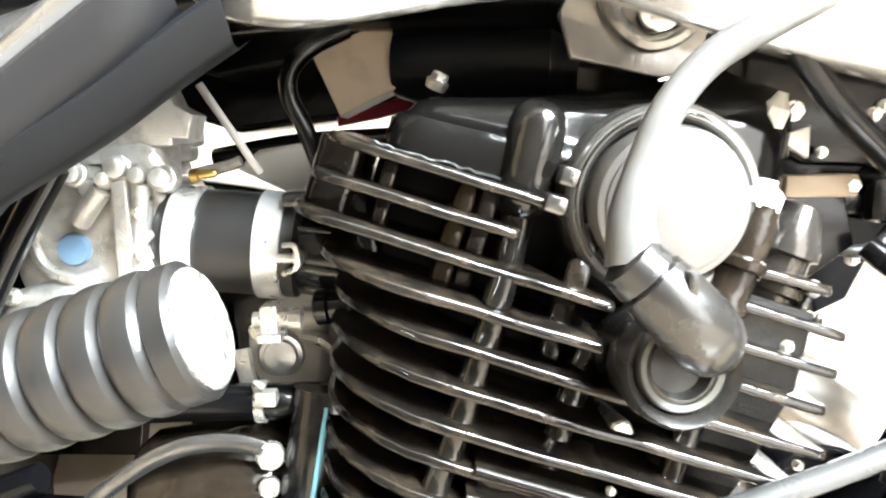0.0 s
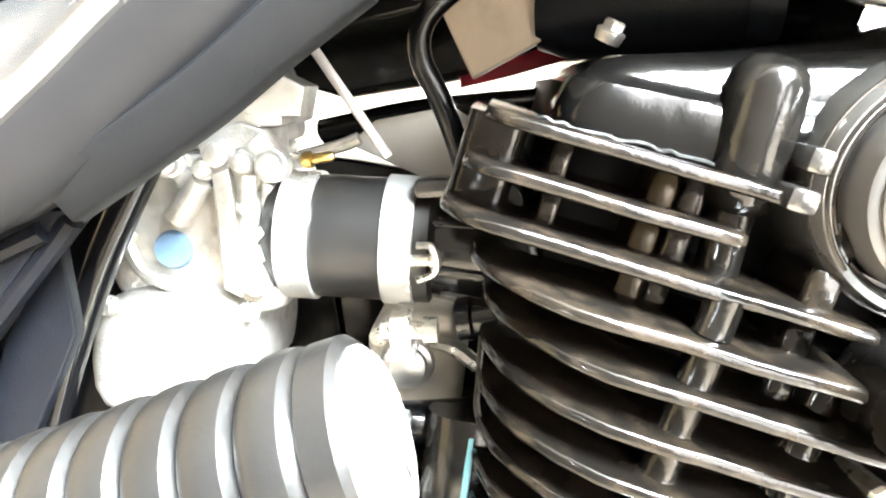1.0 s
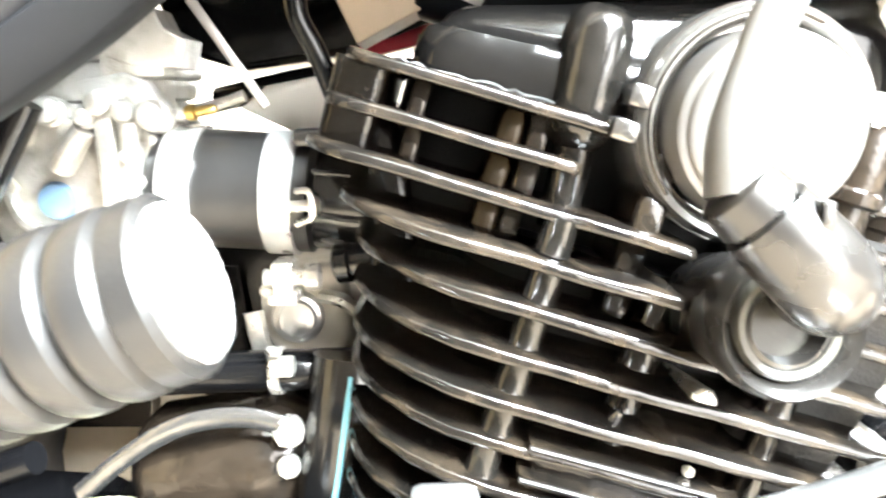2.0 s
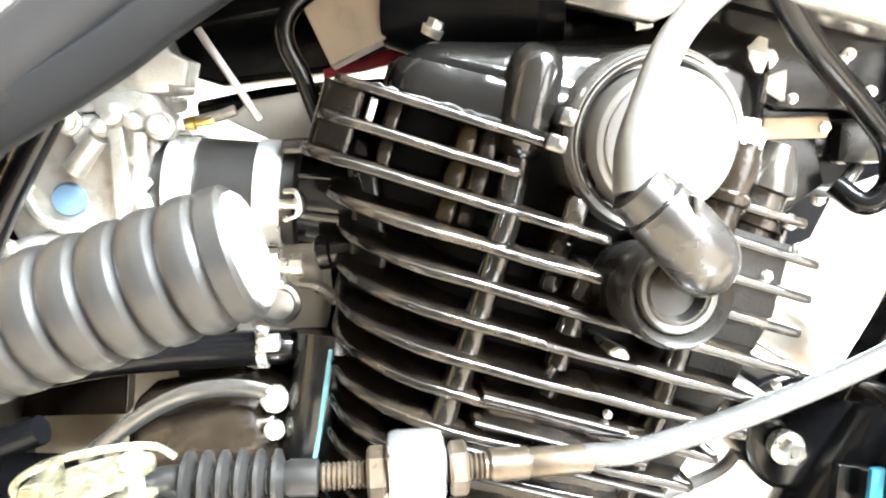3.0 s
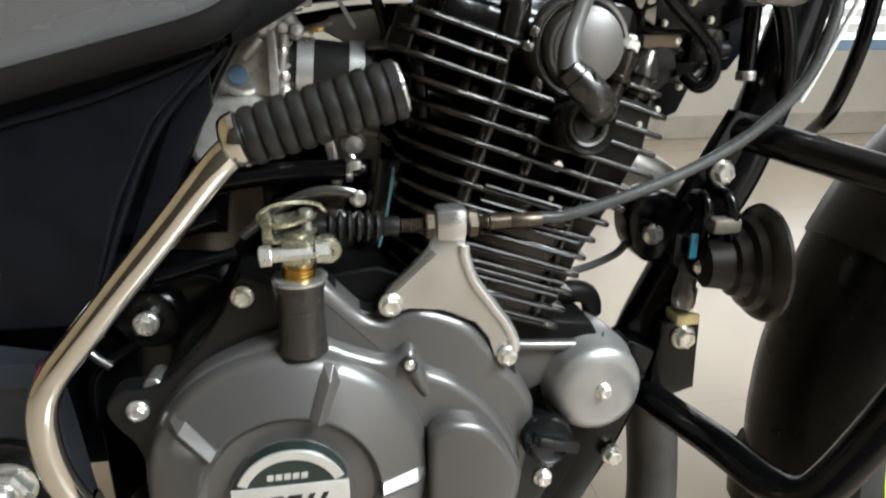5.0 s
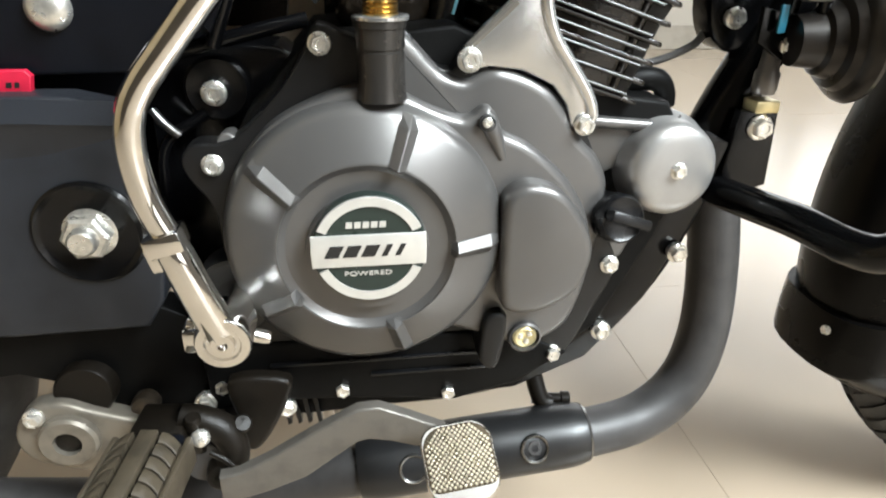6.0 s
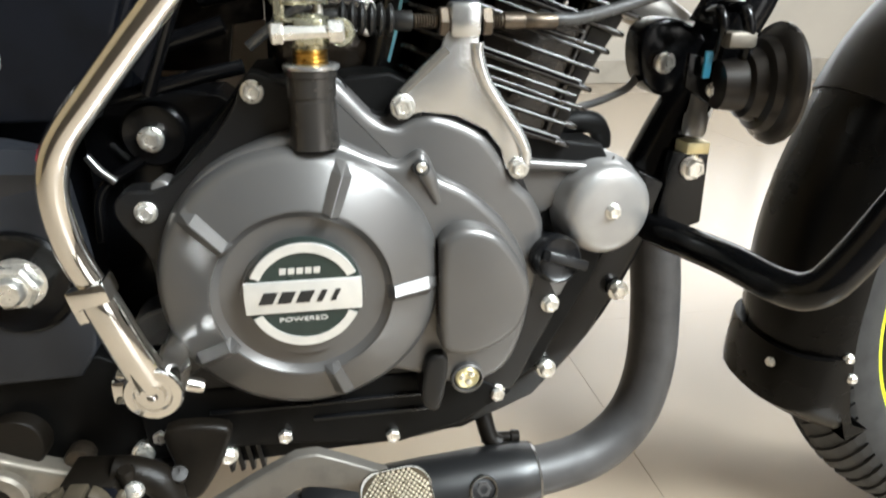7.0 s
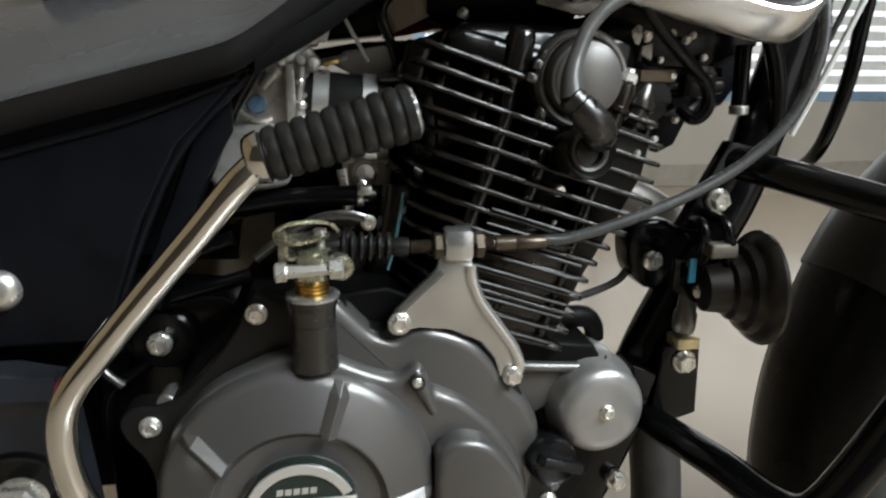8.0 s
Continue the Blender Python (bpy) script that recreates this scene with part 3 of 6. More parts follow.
part("clamp_screw", bm, M_ZINC, arm, "bright clamp screw", smooth=False)
bm = bm_new()
lathe(bm, (0.0300, 0.0230, 0.4715), (0.15, -1, 0), [(-0.006, 0.0072), (0.004, 0.0074), (0.0055, 0.0062), (0.0055, 0.0030), (0.004, 0.0026)], 20)
part("clamp_eye", bm, M_PASS, arm)
for z in (0.4765, 0.4850):
    bm = bm_new()
    slab(bm, [(-0.002, 0.024), (0.006, 0.020), (0.019, 0.030), (0.025, 0.040), (0.022, 0.047), (0.014, 0.047), (0.000, 0.040)], 0, 0.0022, 0.0006, 3)
    bmesh.ops.transform(bm, verts=bm.verts, matrix=Matrix(((1, 0, 0, 0), (0, 0, 1, 0), (0, 1, 0, z), (0, 0, 0, 1))))
    part("clevis_plate", bm, M_PASS, arm)
bm = bm_new()
lathe(bm, (0.0190, 0.0400, 0.4725), (0, 0, 1), [(0, 0.0030), (0.001, 0.0040), (0.003, 0.0040), (0.0035, 0.0028), (0.0145, 0.0028), (0.015, 0.0042), (0.0175, 0.0040), (0.018, 0.002)], 14)
part("clevis_pin", bm, M_ZINC, arm)
bm = bm_new()
box(bm, (-0.0045, 0.022, 0.4735), (0.0015, 0.038, 0.4915), 0.0015)
part("clevis_web", bm, M_PASS, arm)
bm = bm_new()
tube(bm, [(-0.004, 0.024, 0.486), (-0.006, 0.025, 0.4915), (0.001, 0.028, 0.4955), (0.013, 0.033, 0.4960), (0.025, 0.040, 0.4930), (0.030, 0.044, 0.4870)], 0.0012, 6)
part("return_spring", bm, M_PASS, tower)

AX = 0.4755
bm = bm_new()
lathe(bm, (0.022, 0.046, AX + 0.0025), (1, 0, -0.05), [(-0.004, 0.003), (0.0, 0.0042), (0.007, 0.0050)] + [(0.008 + 0.0054 * i + d, r) for i in range(6) for d, r in ((0.0, 0.0048), (0.0018, 0.0090), (0.0032, 0.0090), (0.0050, 0.0048))] + [(0.0415, 0.0058), (0.0500, 0.0058), (0.0505, 0.004)], 24)
cable = part("clutch_cable_bellows", bm, M_RUBBER, bike, "black rubber bellows on the clutch cable end")
bm = bm_new()
lathe(bm, (0.073, 0.046, AX), (1, 0, 0), [(0, 0.0038)] + [(0.0008 * i, 0.0045 if i % 2 else 0.0037) for i in range(1, 22)] + [(0.021, 0.004)], 16)
lathe(bm, (0.113, 0.046, AX), (1, 0, 0), [(0, 0.0038)] + [(0.0008 * i, 0.0045 if i % 2 else 0.0037) for i in range(1, 16)] + [(0.0135, 0.004)], 16)
part("adjuster_thread", bm, M_BROWN, cable, "dull threaded cable adjuster")
for x in (0.0875, 0.1135):
    bm = bm_new()
    lathe(bm, (x, 0.046, AX), (1, 0, 0), [(0, 0.0075), (0.001, 0.0086), (0.005, 0.0086), (0.006, 0.0075)], 6)
    part("lock_nut", bm, M_BROWN, cable, smooth=False)
bm = bm_new()
lathe(bm, (0.126, 0.046, AX), (1, 0, 0), [(0, 0.0044), (0.001, 0.0053), (0.013, 0.0053), (0.0135, 0.0046), (0.0145, 0.0046), (0.015, 0.0049), (0.033, 0.0046), (0.034, 0.004)], 20)
part("cable_ferrule", bm, M_BROWN, cable, "brown crimped metal ferrule")
bm = bm_new()
tube(bm, [(0.158, 0.046, AX + 0.001), (0.176, 0.0455, 0.4775), (0.215, 0.046, 0.488), (0.262, 0.048, 0.505), (0.300, 0.050, 0.5265), (0.328, 0.052, 0.5535), (0.343, 0.056, 0.583), (0.350, 0.062, 0.610), (0.352, 0.075, 0.66), (0.36, 0.09, 0.74)], 0.0039, 12, 10)
part("cable_sheath", bm, M_CABLE, cable, "long grey cable sheath in a wide bend")

bm = bm_new()
slab(bm, [(0.094, 0.478), (0.112, 0.478), (0.1115, 0.458), (0.1165, 0.442), (0.128, 0.4245), (0.1405, 0.4075), (0.1465, 0.394), (0.1445, 0.385), (0.1375, 0.3815), (0.131, 0.3870), (0.1275, 0.3995), (0.118, 0.4115), (0.098, 0.4210), (0.078, 0.4235), (0.066, 0.4210), (0.060, 0.4275), (0.063, 0.4365), (0.089, 0.461)], 0.041, 0.046, 0.0015)
bracket = part("cable_bracket", bm, M_BRACKET, bike, "bright aluminium clutch cable bracket")
bm = bm_new()
box(bm, (0.0935, 0.0375, 0.4665), (0.1125, 0.056, 0.4865), 0.0035)
part("saddle", bm, M_BRACKET, bracket)
bm = bm_new()
tube(bm, [(0.1105, 0.041, 0.464), (0.1110, 0.041, 0.456), (0.1165, 0.041, 0.4405), (0.128, 0.041, 0.4235), (0.1395, 0.041, 0.4065), (0.1440, 0.041, 0.394), (0.1415, 0.041, 0.3865)], 0.0040, 10)
part("bracket_lip", bm, M_TRIM, bracket)
bm = bm_new()
tube(bm, [(0.0925, 0.0425, 0.460), (0.078, 0.0425, 0.4465), (0.0655, 0.0425, 0.4350)], 0.0028, 8)
part("bracket_edge", bm, M_PEDAL, bracket, "brown-grey folded edge of the bracket")
bolt(bracket, (0.0655, 0.041, 0.4275), 1.1, 12)
bolt(bracket, (0.1395, 0.040, 0.387), 1.0, 35)

# -- kick starter --
KY = -0.018
bm = bm_new()
tube(bm, [(-0.0030, KY + 0.0045, 0.5405), (-0.0185, KY, 0.5262), (-0.0405, KY, 0.5008), (-0.0665, KY, 0.4715), (-0.0910, KY, 0.4430), (-0.1040, KY, 0.4270), (-0.1112, KY, 0.4125), (-0.1136, KY, 0.3935), (-0.1108, KY, 0.3700), (-0.1025, KY, 0.346)], 0.0076, 16, 8)
kick = part("kick_starter", bm, M_CHROME, bike, "chrome kick starter lever with a ribbed rubber grip")
bm = bm_new()
tube(bm, [(-0.1055, KY, 0.352), (-0.101, KY, 0.338), (-0.092, KY, 0.310), (-0.084, KY + 0.003, 0.286)], 0.0098, 16, 6, radii=[0.0082, 0.0098, 0.0100, 0.0112])
box(bm, (-0.010, -0.010, -0.006), (0.010, 0.010, 0.006), 0.002, Matrix.Translation((-0.1045, KY, 0.347)) @ pose(0, 0, 0, 0, -15, 0))
box(bm, (-0.012, -0.006, -0.008), (-0.004, 0.006, 0.008), 0.002, Matrix.Translation((-0.1045, KY + 0.004, 0.338)) @ pose(0, 0, 0, 0, -15, 0))
part("lever_socket", bm, M_CHROME, kick)
bm = bm_new()
lathe(bm, (-0.083, 0.0, 0.284), (0, -1, 0), [(-0.05, 0.0125), (-0.008, 0.0125), (-0.004, 0.0160), (0.022, 0.0165), (0.0245, 0.0150), (0.025, 0.0105), (0.0235, 0.0095), (0.0235, 0.0075), (0.026, 0.0065), (0.026, 0.003), (0.022, 0.0025)], 36)
lathe(bm, (-0.062, -0.006, 0.276), (1, 0, -0.3), [(-0.045, 0.0042), (0.0, 0.0045), (0.003, 0.0035)], 12)
box(bm, (-0.108, -0.014, 0.272), (-0.085, 0.004, 0.288), 0.003)
part("lever_boss", bm, M_CHROME, kick, "chrome clamp boss on the kick shaft")
bm = bm_new()
lathe(bm, (-0.083, 0.0, 0.284), (0, -1, 0), [(-0.055, 0.026), (-0.032, 0.0255), (-0.030, 0.0235), (-0.030, 0.02)], 32)
part("shaft_seal", bm, M_RUBBER, kick, "black rubber seal")
g0, g1 = Vector((-0.0055, -0.0135, 0.5393)), Vector((0.0685, -0.0120, 0.5608))
gd = (g1 - g0).normalized()
gl = (g1 - g0).length
prof = [(0.0, 0.0105), (0.001, 0.0125)]
for i in range(9):
    h = 0.002 + (gl - 0.008) / 9 * i
    w = (gl - 0.008) / 9
    prof += [(h + w * k, 0.0128 + 0.0009 * i / 8 + dr) for k, dr in ((0.0, -0.0012), (0.06, -0.0006), (0.14, 0.0002), (0.30, 0.0007), (0.60, 0.0009), (0.84, 0.0006), (0.93, -0.0002))]
prof += [(gl - 0.0058, 0.0130), (gl - 0.005, 0.0142), (gl - 0.001, 0.0142), (gl, 0.0132), (gl, 0.0122)]
bm = bm_new()
lathe(bm, g0, gd, prof, 36)
grip = part("rubber_grip", bm, M_RUBBER, bike, "ribbed dark grey rubber grip")
bm = bm_new()
lathe(bm, g1 - gd * 0.003, gd, [(0, 0.0124), (0.0036, 0.0124), (0.0046, 0.0114), (0.0042, 0.0098), (0.0050, 0.0080), (0.0047, 0.0060), (0.0052, 0.0040), (0.0048, 0.0012), (0.0048, 0)], 32)
part("grip_cap", bm, M_CAPMETAL, grip, "shiny metal end cap")
bm = bm_new()
lathe(bm, g0 - gd * 0.0085, gd, [(0, 0.0082), (0.0010, 0.0108), (0.0035, 0.0124), (0.0078, 0.0134), (0.0090, 0.0134), (0.0095, 0.0110)], 32)
part("grip_collar", bm, M_CHROME, kick)

# -- cylinder and head, tilted forward --
CA = radians(18.5)


def cyl(u, y, w):
    """From the cylinder's own axes: u ahead, w up its bore."""
    return Vector((u * math.cos(CA) + w * math.sin(CA), y, -u * math.sin(CA) + w * math.cos(CA)))


def rounded(u0, u1, y0, y1, r, n=6):
    res = []
    for cx, cy, a0, rr in ((u0 + r[0], y0 + r[0], 180, r[0]), (u1 - r[1], y0 + r[1], 270, r[1]), (u1 - r[2], y1 - r[2], 0, r[2]), (u0 + r[3], y1 - r[3], 90, r[3])):
        for k in range(n + 1):
            a = radians(a0 + 90 * k / n)
            res.append((cx + rr * math.cos(a), cy + rr * math.sin(a)))
    return res


def fin_bm(outline, w):
    """One cooling fin with a flat rim, small rounded edges and the slight unevenness of a casting."""
    bm = bm_new()
    dense = []
    for (ua, ya), (ub, yb) in zip(outline, outline[1:] + outline[:1]):
        n = max(1, int(math.hypot(ub - ua, yb - ya) / 0.004)) if min(ya, yb) < 0.12 else 1
        dense += [(ua + (ub - ua) * k / n, ya + (yb - ya) * k / n) for k in range(n)]
    n = len(dense)
    cu, cy = sum(p[0] for p in dense) / n, sum(p[1] for p in dense) / n
    sway = [noise.noise(Vector((u * 45, y * 45, w * 300))) for u, y in dense]
    chip = [noise.noise(Vector((u * 160, y * 160, w * 300 + 7))) for u, y in dense]

    def loop(d, h):
        return [cyl(u + (cu - u) * d, y + (cy - y) * d + 0.0005 * a + 0.0003 * b, w + h + 0.00045 * a) for (u, y), a, b in zip(dense, sway, chip)]

    rings(bm, [loop(d, h) for d, h in ((0.016, -0.0017), (0.004, -0.0013), (0.0, -0.0007), (0.0, -0.0003), (0.004, 0.0008), (0.010, 0.0014), (0.020, 0.0017))])
    return bm


def block(bm, outline, w0, w1):
    rings(bm, [[cyl(u, y, w) for u, y in outline] for w in (w0, w1)])


# core in matte black, which paints the shade between the fins
bm = bm_new()
block(bm, rounded(-0.066, 0.0455, 0.076, 0.200, (0.02, 0.008, 0.02, 0.02)), 0.425, 0.560)
cylinder = part("cylinder", bm, M_PLATE, bike, "gloss black finned engine cylinder, tilted forward")
for i in range(10):
    w = 0.5460 - 0.0126 * i
    near = 0.049 if i < 3 else 0.0525
    bm = fin_bm(rounded(-0.099 + 0.0027 * i, max(0.044, 0.0645 - 0.0047 * i), near, 0.222, (0.042, 0.0045, 0.03, 0.03)), w)
    part("fin", bm, M_FIN, cylinder)
bm = bm_new()
block(bm, rounded(-0.036, 0.022, 0.0555, 0.072, (0.003, 0.003, 0.003, 0.003), 2), 0.430, 0.5120)
panel = part("fin_panel", bm, M_FIN, bike, "flat black panel with narrow fins on the cylinder side")
for i in range(9):
    bm = bm_new()
    u1 = 0.013 + 0.020 * min(1, i / 2)
    block(bm, rounded(-0.0385, u1, 0.0510, 0.062, (0.001, 0.001, 0.001, 0.001), 2), 0.5100 - 0.0094 * i, 0.5122 - 0.0094 * i)
    nf = part("narrow_fin", bm, M_FIN, panel)
    # a lighter tube along the front edge paints its highlight
    bm = bm_new()
    tube(bm, [cyl(-0.0383, 0.0509, 0.5112 - 0.0094 * i), cyl(u1 - 0.0005, 0.0509, 0.5112 - 0.0094 * i)], 0.0008, 6, 6)
    part("worn_lit_edge", bm, M_EDGE_GLINT, nf, "thin lighter strip standing for the fin edge's highlight")
bm = bm_new()
for i, wd in enumerate((0.0022, 0.0016, 0.0026, 0.0024, 0.0026)):
    block(bm, rounded(-0.0265 + 0.0042 * i, -0.0265 + 0.0042 * i + wd, 0.0542, 0.0560, (0.0003,) * 4, 1), 0.4475, 0.4525)
part("cast_mark", bm, M_FIN, panel, "unreadable cast mark as raised bars")
bm = bm_new()
rings(bm, [[cyl(u, y, w) for u, y in rounded(0.020, u1, 0.066, 0.19, (0.004, 0.003, 0.01, 0.01), 3)] for w, u1 in ((0.425, 0.0400), (0.480, 0.0430), (0.525, 0.0520), (0.560, 0.0575), (0.586, 0.0540))])
part("fin_end_wall", bm, M_GASKET, cylinder, "black wall closing the fin ends")
# studs in their bosses, seen between the fins
for u, y, w0, count, r, m in ((-0.0468, 0.0598, 0.4642, 9, 0.0047, M_STUD), (0.0248, 0.0610, 0.4390, 9, 0.0045, M_STUD), (-0.0130, 0.0680, 0.4390, 10, 0.0052, M_FIN)):
    for k in range(count):
        bm = bm_new()
        rr = r * random.uniform(0.94, 1.06)
        lathe(bm, cyl(u + random.uniform(-0.0005, 0.0005), y, w0 + 0.0126 * k - 0.0048), cyl(0, 0, 1), [(0.0, rr * 1.06), (0.0006, rr), (0.0062, rr * 0.99), (0.0096, rr * 1.0)], 18)
        part("stud_boss", bm, m, cylinder, "worn stud boss between the fins" if m is M_STUD else "")
for u, w in ((0.0060, 0.5140), (0.0155, 0.5052), (0.0600, 0.5395)):
    bolt(cylinder, cyl(u, 0.0560, w), 0.24, random.uniform(0, 60))
bm = bm_new()
lathe(bm, cyl(-0.0185, 0.0565, 0.5215), cyl(0.2, -0.3, 1), [(-0.003, 0.0016), (0.002, 0.0018), (0.0045, 0.0012)], 10)
part("fin_pip", bm, M_BOSS, cylinder)
bm = bm_new()
block(bm, rounded(-0.075, 0.040, 0.066, 0.214, (0.01,) * 4), 0.402, 0.4295)
part("cylinder_base", bm, M_FIN, cylinder)

# head core darkened likewise, its fin-gap shade in the colour
bm = bm_new()
block(bm, rounded(-0.097, 0.0455, 0.090, 0.200, (0.015, 0.006, 0.015, 0.015)), 0.552, 0.606)
head = part("cylinder_head", bm, M_PLATE, bike, "gloss black cylinder head with worn fin edges")
for i, (w, u0, u1, near, rl) in enumerate(((0.5940, -0.112, -0.040, 0.062, 0.012), (0.5822, -0.114, -0.046, 0.060, 0.012), (0.5702, -0.117, -0.012, 0.0560, 0.020), (0.5582, -0.106, -0.012, 0.050, 0.034))):
    bm = fin_bm(rounded(u0, u1, near, 0.214, (rl, 0.003, 0.004, 0.03)), w)
    part("fin", bm, M_FIN, head)
for i in range(4):
    bm = fin_bm(rounded(0.004, (0.0545, 0.0630, 0.0640, 0.0635)[i], 0.062 - 0.002 * i, 0.214, (0.003, 0.0035, 0.03, 0.004)), 0.5942 - 0.0120 * i)
    part("fin", bm, M_FIN, head)
# the wide web is two strips, one coloured with its golden reflection
for u, y, half, w0, m in ((-0.0650, 0.0735, 0.0036, 0.552, M_GOLD_SHEEN), (-0.0578, 0.0738, 0.0034, 0.552, M_TOWER), (-0.0905, 0.0760, 0.0026, 0.572, M_TOWER), (-0.0250, 0.0640, 0.0040, 0.540, M_FIN), (0.0400, 0.0680, 0.0016, 0.556, M_BOSS), (0.0520, 0.0700, 0.0024, 0.556, M_FIN)):
    for k in range(8):
        w = 0.5958 - 0.0120 * (k + 1)
        if w < w0 - 0.001:
            break
        bm = bm_new()
        du, top = random.uniform(-0.0007, 0.0007), 0.0076 + 0.0012 * random.random()
        o = rounded(u + du - half, u + du + half, y + random.uniform(-0.0006, 0.0006), y + 0.03, (half * 0.8, half * 0.5, half * 0.75, half * 0.75), 4)
        rings(bm, [[cyl(a, b, w) for a, b in o], [cyl(a, b, w + top - 0.0020) for a, b in o], [cyl(u + du + (a - u - du) * 0.8, y + 0.0012 + (b - y) * 0.96, w + top) for a, b in o]])
        part("fin_web", bm, m, head)
for u, w in ((0.0560, 0.5855), (0.0480, 0.5735)):
    bolt(head, cyl(u, 0.0660, w), 0.34, random.uniform(0, 60))
bm = bm_new()
block(bm, rounded(-0.116, -0.100, 0.080, 0.20, (0.004,) * 4, 3), 0.5702, 0.5935)
part("intake_face", bm, M_FIN, head)

# rocker cover
bm = bm_new()
o = rounded(-0.0955, 0.045, 0.0742, 0.205, (0.010, 0.02, 0.02, 0.02), 6)
dense = []
for (ua, ya), (ub, yb) in zip(o, o[1:] + o[:1]):
    n = max(1, int(math.hypot(ub - ua, yb - ya) / 0.006))
    dense += [(ua + (ub - ua) * k / n, ya + (yb - ya) * k / n) for k in range(n)]


def rocker_loop(inset, w, slope):
    """One contour of the cover, drawn in by the inset and rising ahead by the slope."""
    res = []
    for u, y in dense:
        dip = 0.0006 * noise.noise(Vector((u * 60, y * 60, w * 90)))
        cu, cy = -0.025, 0.140
        res.append(cyl(u + (cu - u) * inset / 0.07, y + (cy - y) * inset / 0.065 + dip, w + slope * max(0, u + 0.095)))
    return res


rings(bm, [rocker_loop(d, w, g) for d, w, g in ((0.0010, 0.5950, 0.0), (0.0, 0.5960, 0.0), (-0.0004, 0.6000, 0.02), (0.0004, 0.6052, 0.05), (0.0014, 0.6075, 0.07), (0.0036, 0.6085, 0.09), (0.0048, 0.6100, 0.13), (0.0060, 0.6125, 0.20), (0.0090, 0.6150, 0.25), (0.0150, 0.6165, 0.28), (0.0300, 0.6170, 0.30))])
rocker = part("rocker_cover", bm, M_ROCKER, bike, "gloss black rocker cover")
bm = bm_new()
ru = [-0.100 + 0.0022 * i for i in range(31)]
tube(bm, [cyl(u, 0.0732 + random.uniform(-0.0004, 0.0004), 0.5962 + 0.02 * (u + 0.098) + random.uniform(-0.0007, 0.0003)) for u in ru], 0.0005, 6, 2)
part("gasket_bead", bm, M_GASKET, rocker, "uneven squeezed-out sealant bead")
# rounded column at the cover's front corner, running down behind the upper fins
ca, cb = Vector((0.1368, 0.0760, 0.5500)), Vector((0.1505, 0.0775, 0.6085))
cl = (cb - ca).length
bm = bm_new()
lathe(bm, ca, cb - ca, [(0, 0.0054), (0.0220, 0.0056), (0.0240, 0.0080), (0.0275, 0.0088), (0.0290, 0.0092), (cl - 0.014, 0.0096), (cl - 0.008, 0.0094), (cl - 0.004, 0.0084), (cl - 0.001, 0.0056), (cl, 0)], 36)
part("rocker_column", bm, M_STUD, rocker, "glossy rounded boss column")
for at, size in ((Vector((0.1565, 0.0690, 0.5845)), (0.0032, 0.006, 0.0030)), (Vector((0.1515, 0.0655, 0.5765)), (0.0035, 0.006, 0.0028))):
    bm = bm_new()
    box(bm, [-c for c in size], size, 0.0012, Matrix.Translation(at) @ pose(0, 0, 0, 0, 18.5, 0))
    part("rocker_lug", bm, M_BOSS, rocker, "worn bright lug beside the column")
bolt(head, (0.117, 0.108, 0.6170), 0.62, 20, (-70, 18))

# round side cover on the head
rc = Vector((0.1860, 0.0, 0.5758))
bm = bm_new()
lathe(bm, rc, (0, -1, 0), [(-0.12, 0.0312), (-0.072, 0.0312), (-0.066, 0.0304), (-0.0635, 0.0290), (-0.0635, 0.0272), (-0.0650, 0.0260), (-0.074, 0.0253)], 56)
part("side_cover_ring", bm, M_RING, head, "worn bright ring round the head's side cover")
bm = bm_new()
lathe(bm, rc, (0, -1, 0), [(-0.09, 0.0246), (-0.060, 0.0240), (-0.0568, 0.0229), (-0.0560, 0.0216), (-0.0565, 0.0)], 56)
for rad, yy, a0, a1 in ((0.0307, 0.0668, 20, 250), (0.0281, 0.0632, 60, 215), (0.0258, 0.0650, 100, 330)):
    edge_bm = bm_new()
    tube(edge_bm, [rc + Vector((rad * math.cos(radians(a0 + (a1 - a0) * k / 16)), yy, rad * math.sin(radians(a0 + (a1 - a0) * k / 16)))) for k in range(17)], 0.0005, 6, 2)
    part("worn_lit_edge", edge_bm, M_TOWER, head, "rubbed bright casting edge")
disc = part("head_side_cover", bm, M_DISC, bike, "round grey cast side cover")
bm = bm_new()
lathe(bm, rc, (0, -1, 0), [(-0.0580, 0.0208), (-0.0552, 0.0205), (-0.0545, 0.0195), (-0.0545, 0.0)], 56)
part("cover_face", bm, M_DISC, disc)
for (u0, w0), (u1, w1), y, r, m in (((0.0225, 0.6135), (0.0225, 0.566), 0.0655, 0.0072, M_STARTER),):
    bm = bm_new()
    a, b = cyl(u1, y, w1), cyl(u0, y, w0)
    L = (b - a).length
    lathe(bm, a, b - a, [(0, r * 0.92), (L * 0.25, r * 0.92), (L * 0.28, r * 1.15), (L * 0.32, r * 1.15), (L * 0.35, r), (L * 0.56, r * 0.98), (L * 0.58, r * 1.22), (L * 0.64, r * 1.22), (L * 0.66, r), (L - 0.005, r * 1.05), (L - 0.003, r * 0.9), (L, r * 0.9)], 24)
    tw = part("stud_tower", bm, m, bike, "tarnished stud tower on the cylinder head")
    bm = bm_new()
    lathe(bm, b - (b - a) * 0.02, b - a, [(0, r * 0.95), (0.0050, r * 0.95), (0.0062, r * 0.75), (0.0075, r * 0.45), (0.0090, r * 0.42)], 6)
    part("stud_nut", bm, M_ZINC, tw, "bright zinc nut", smooth=False)
bm = bm_new()
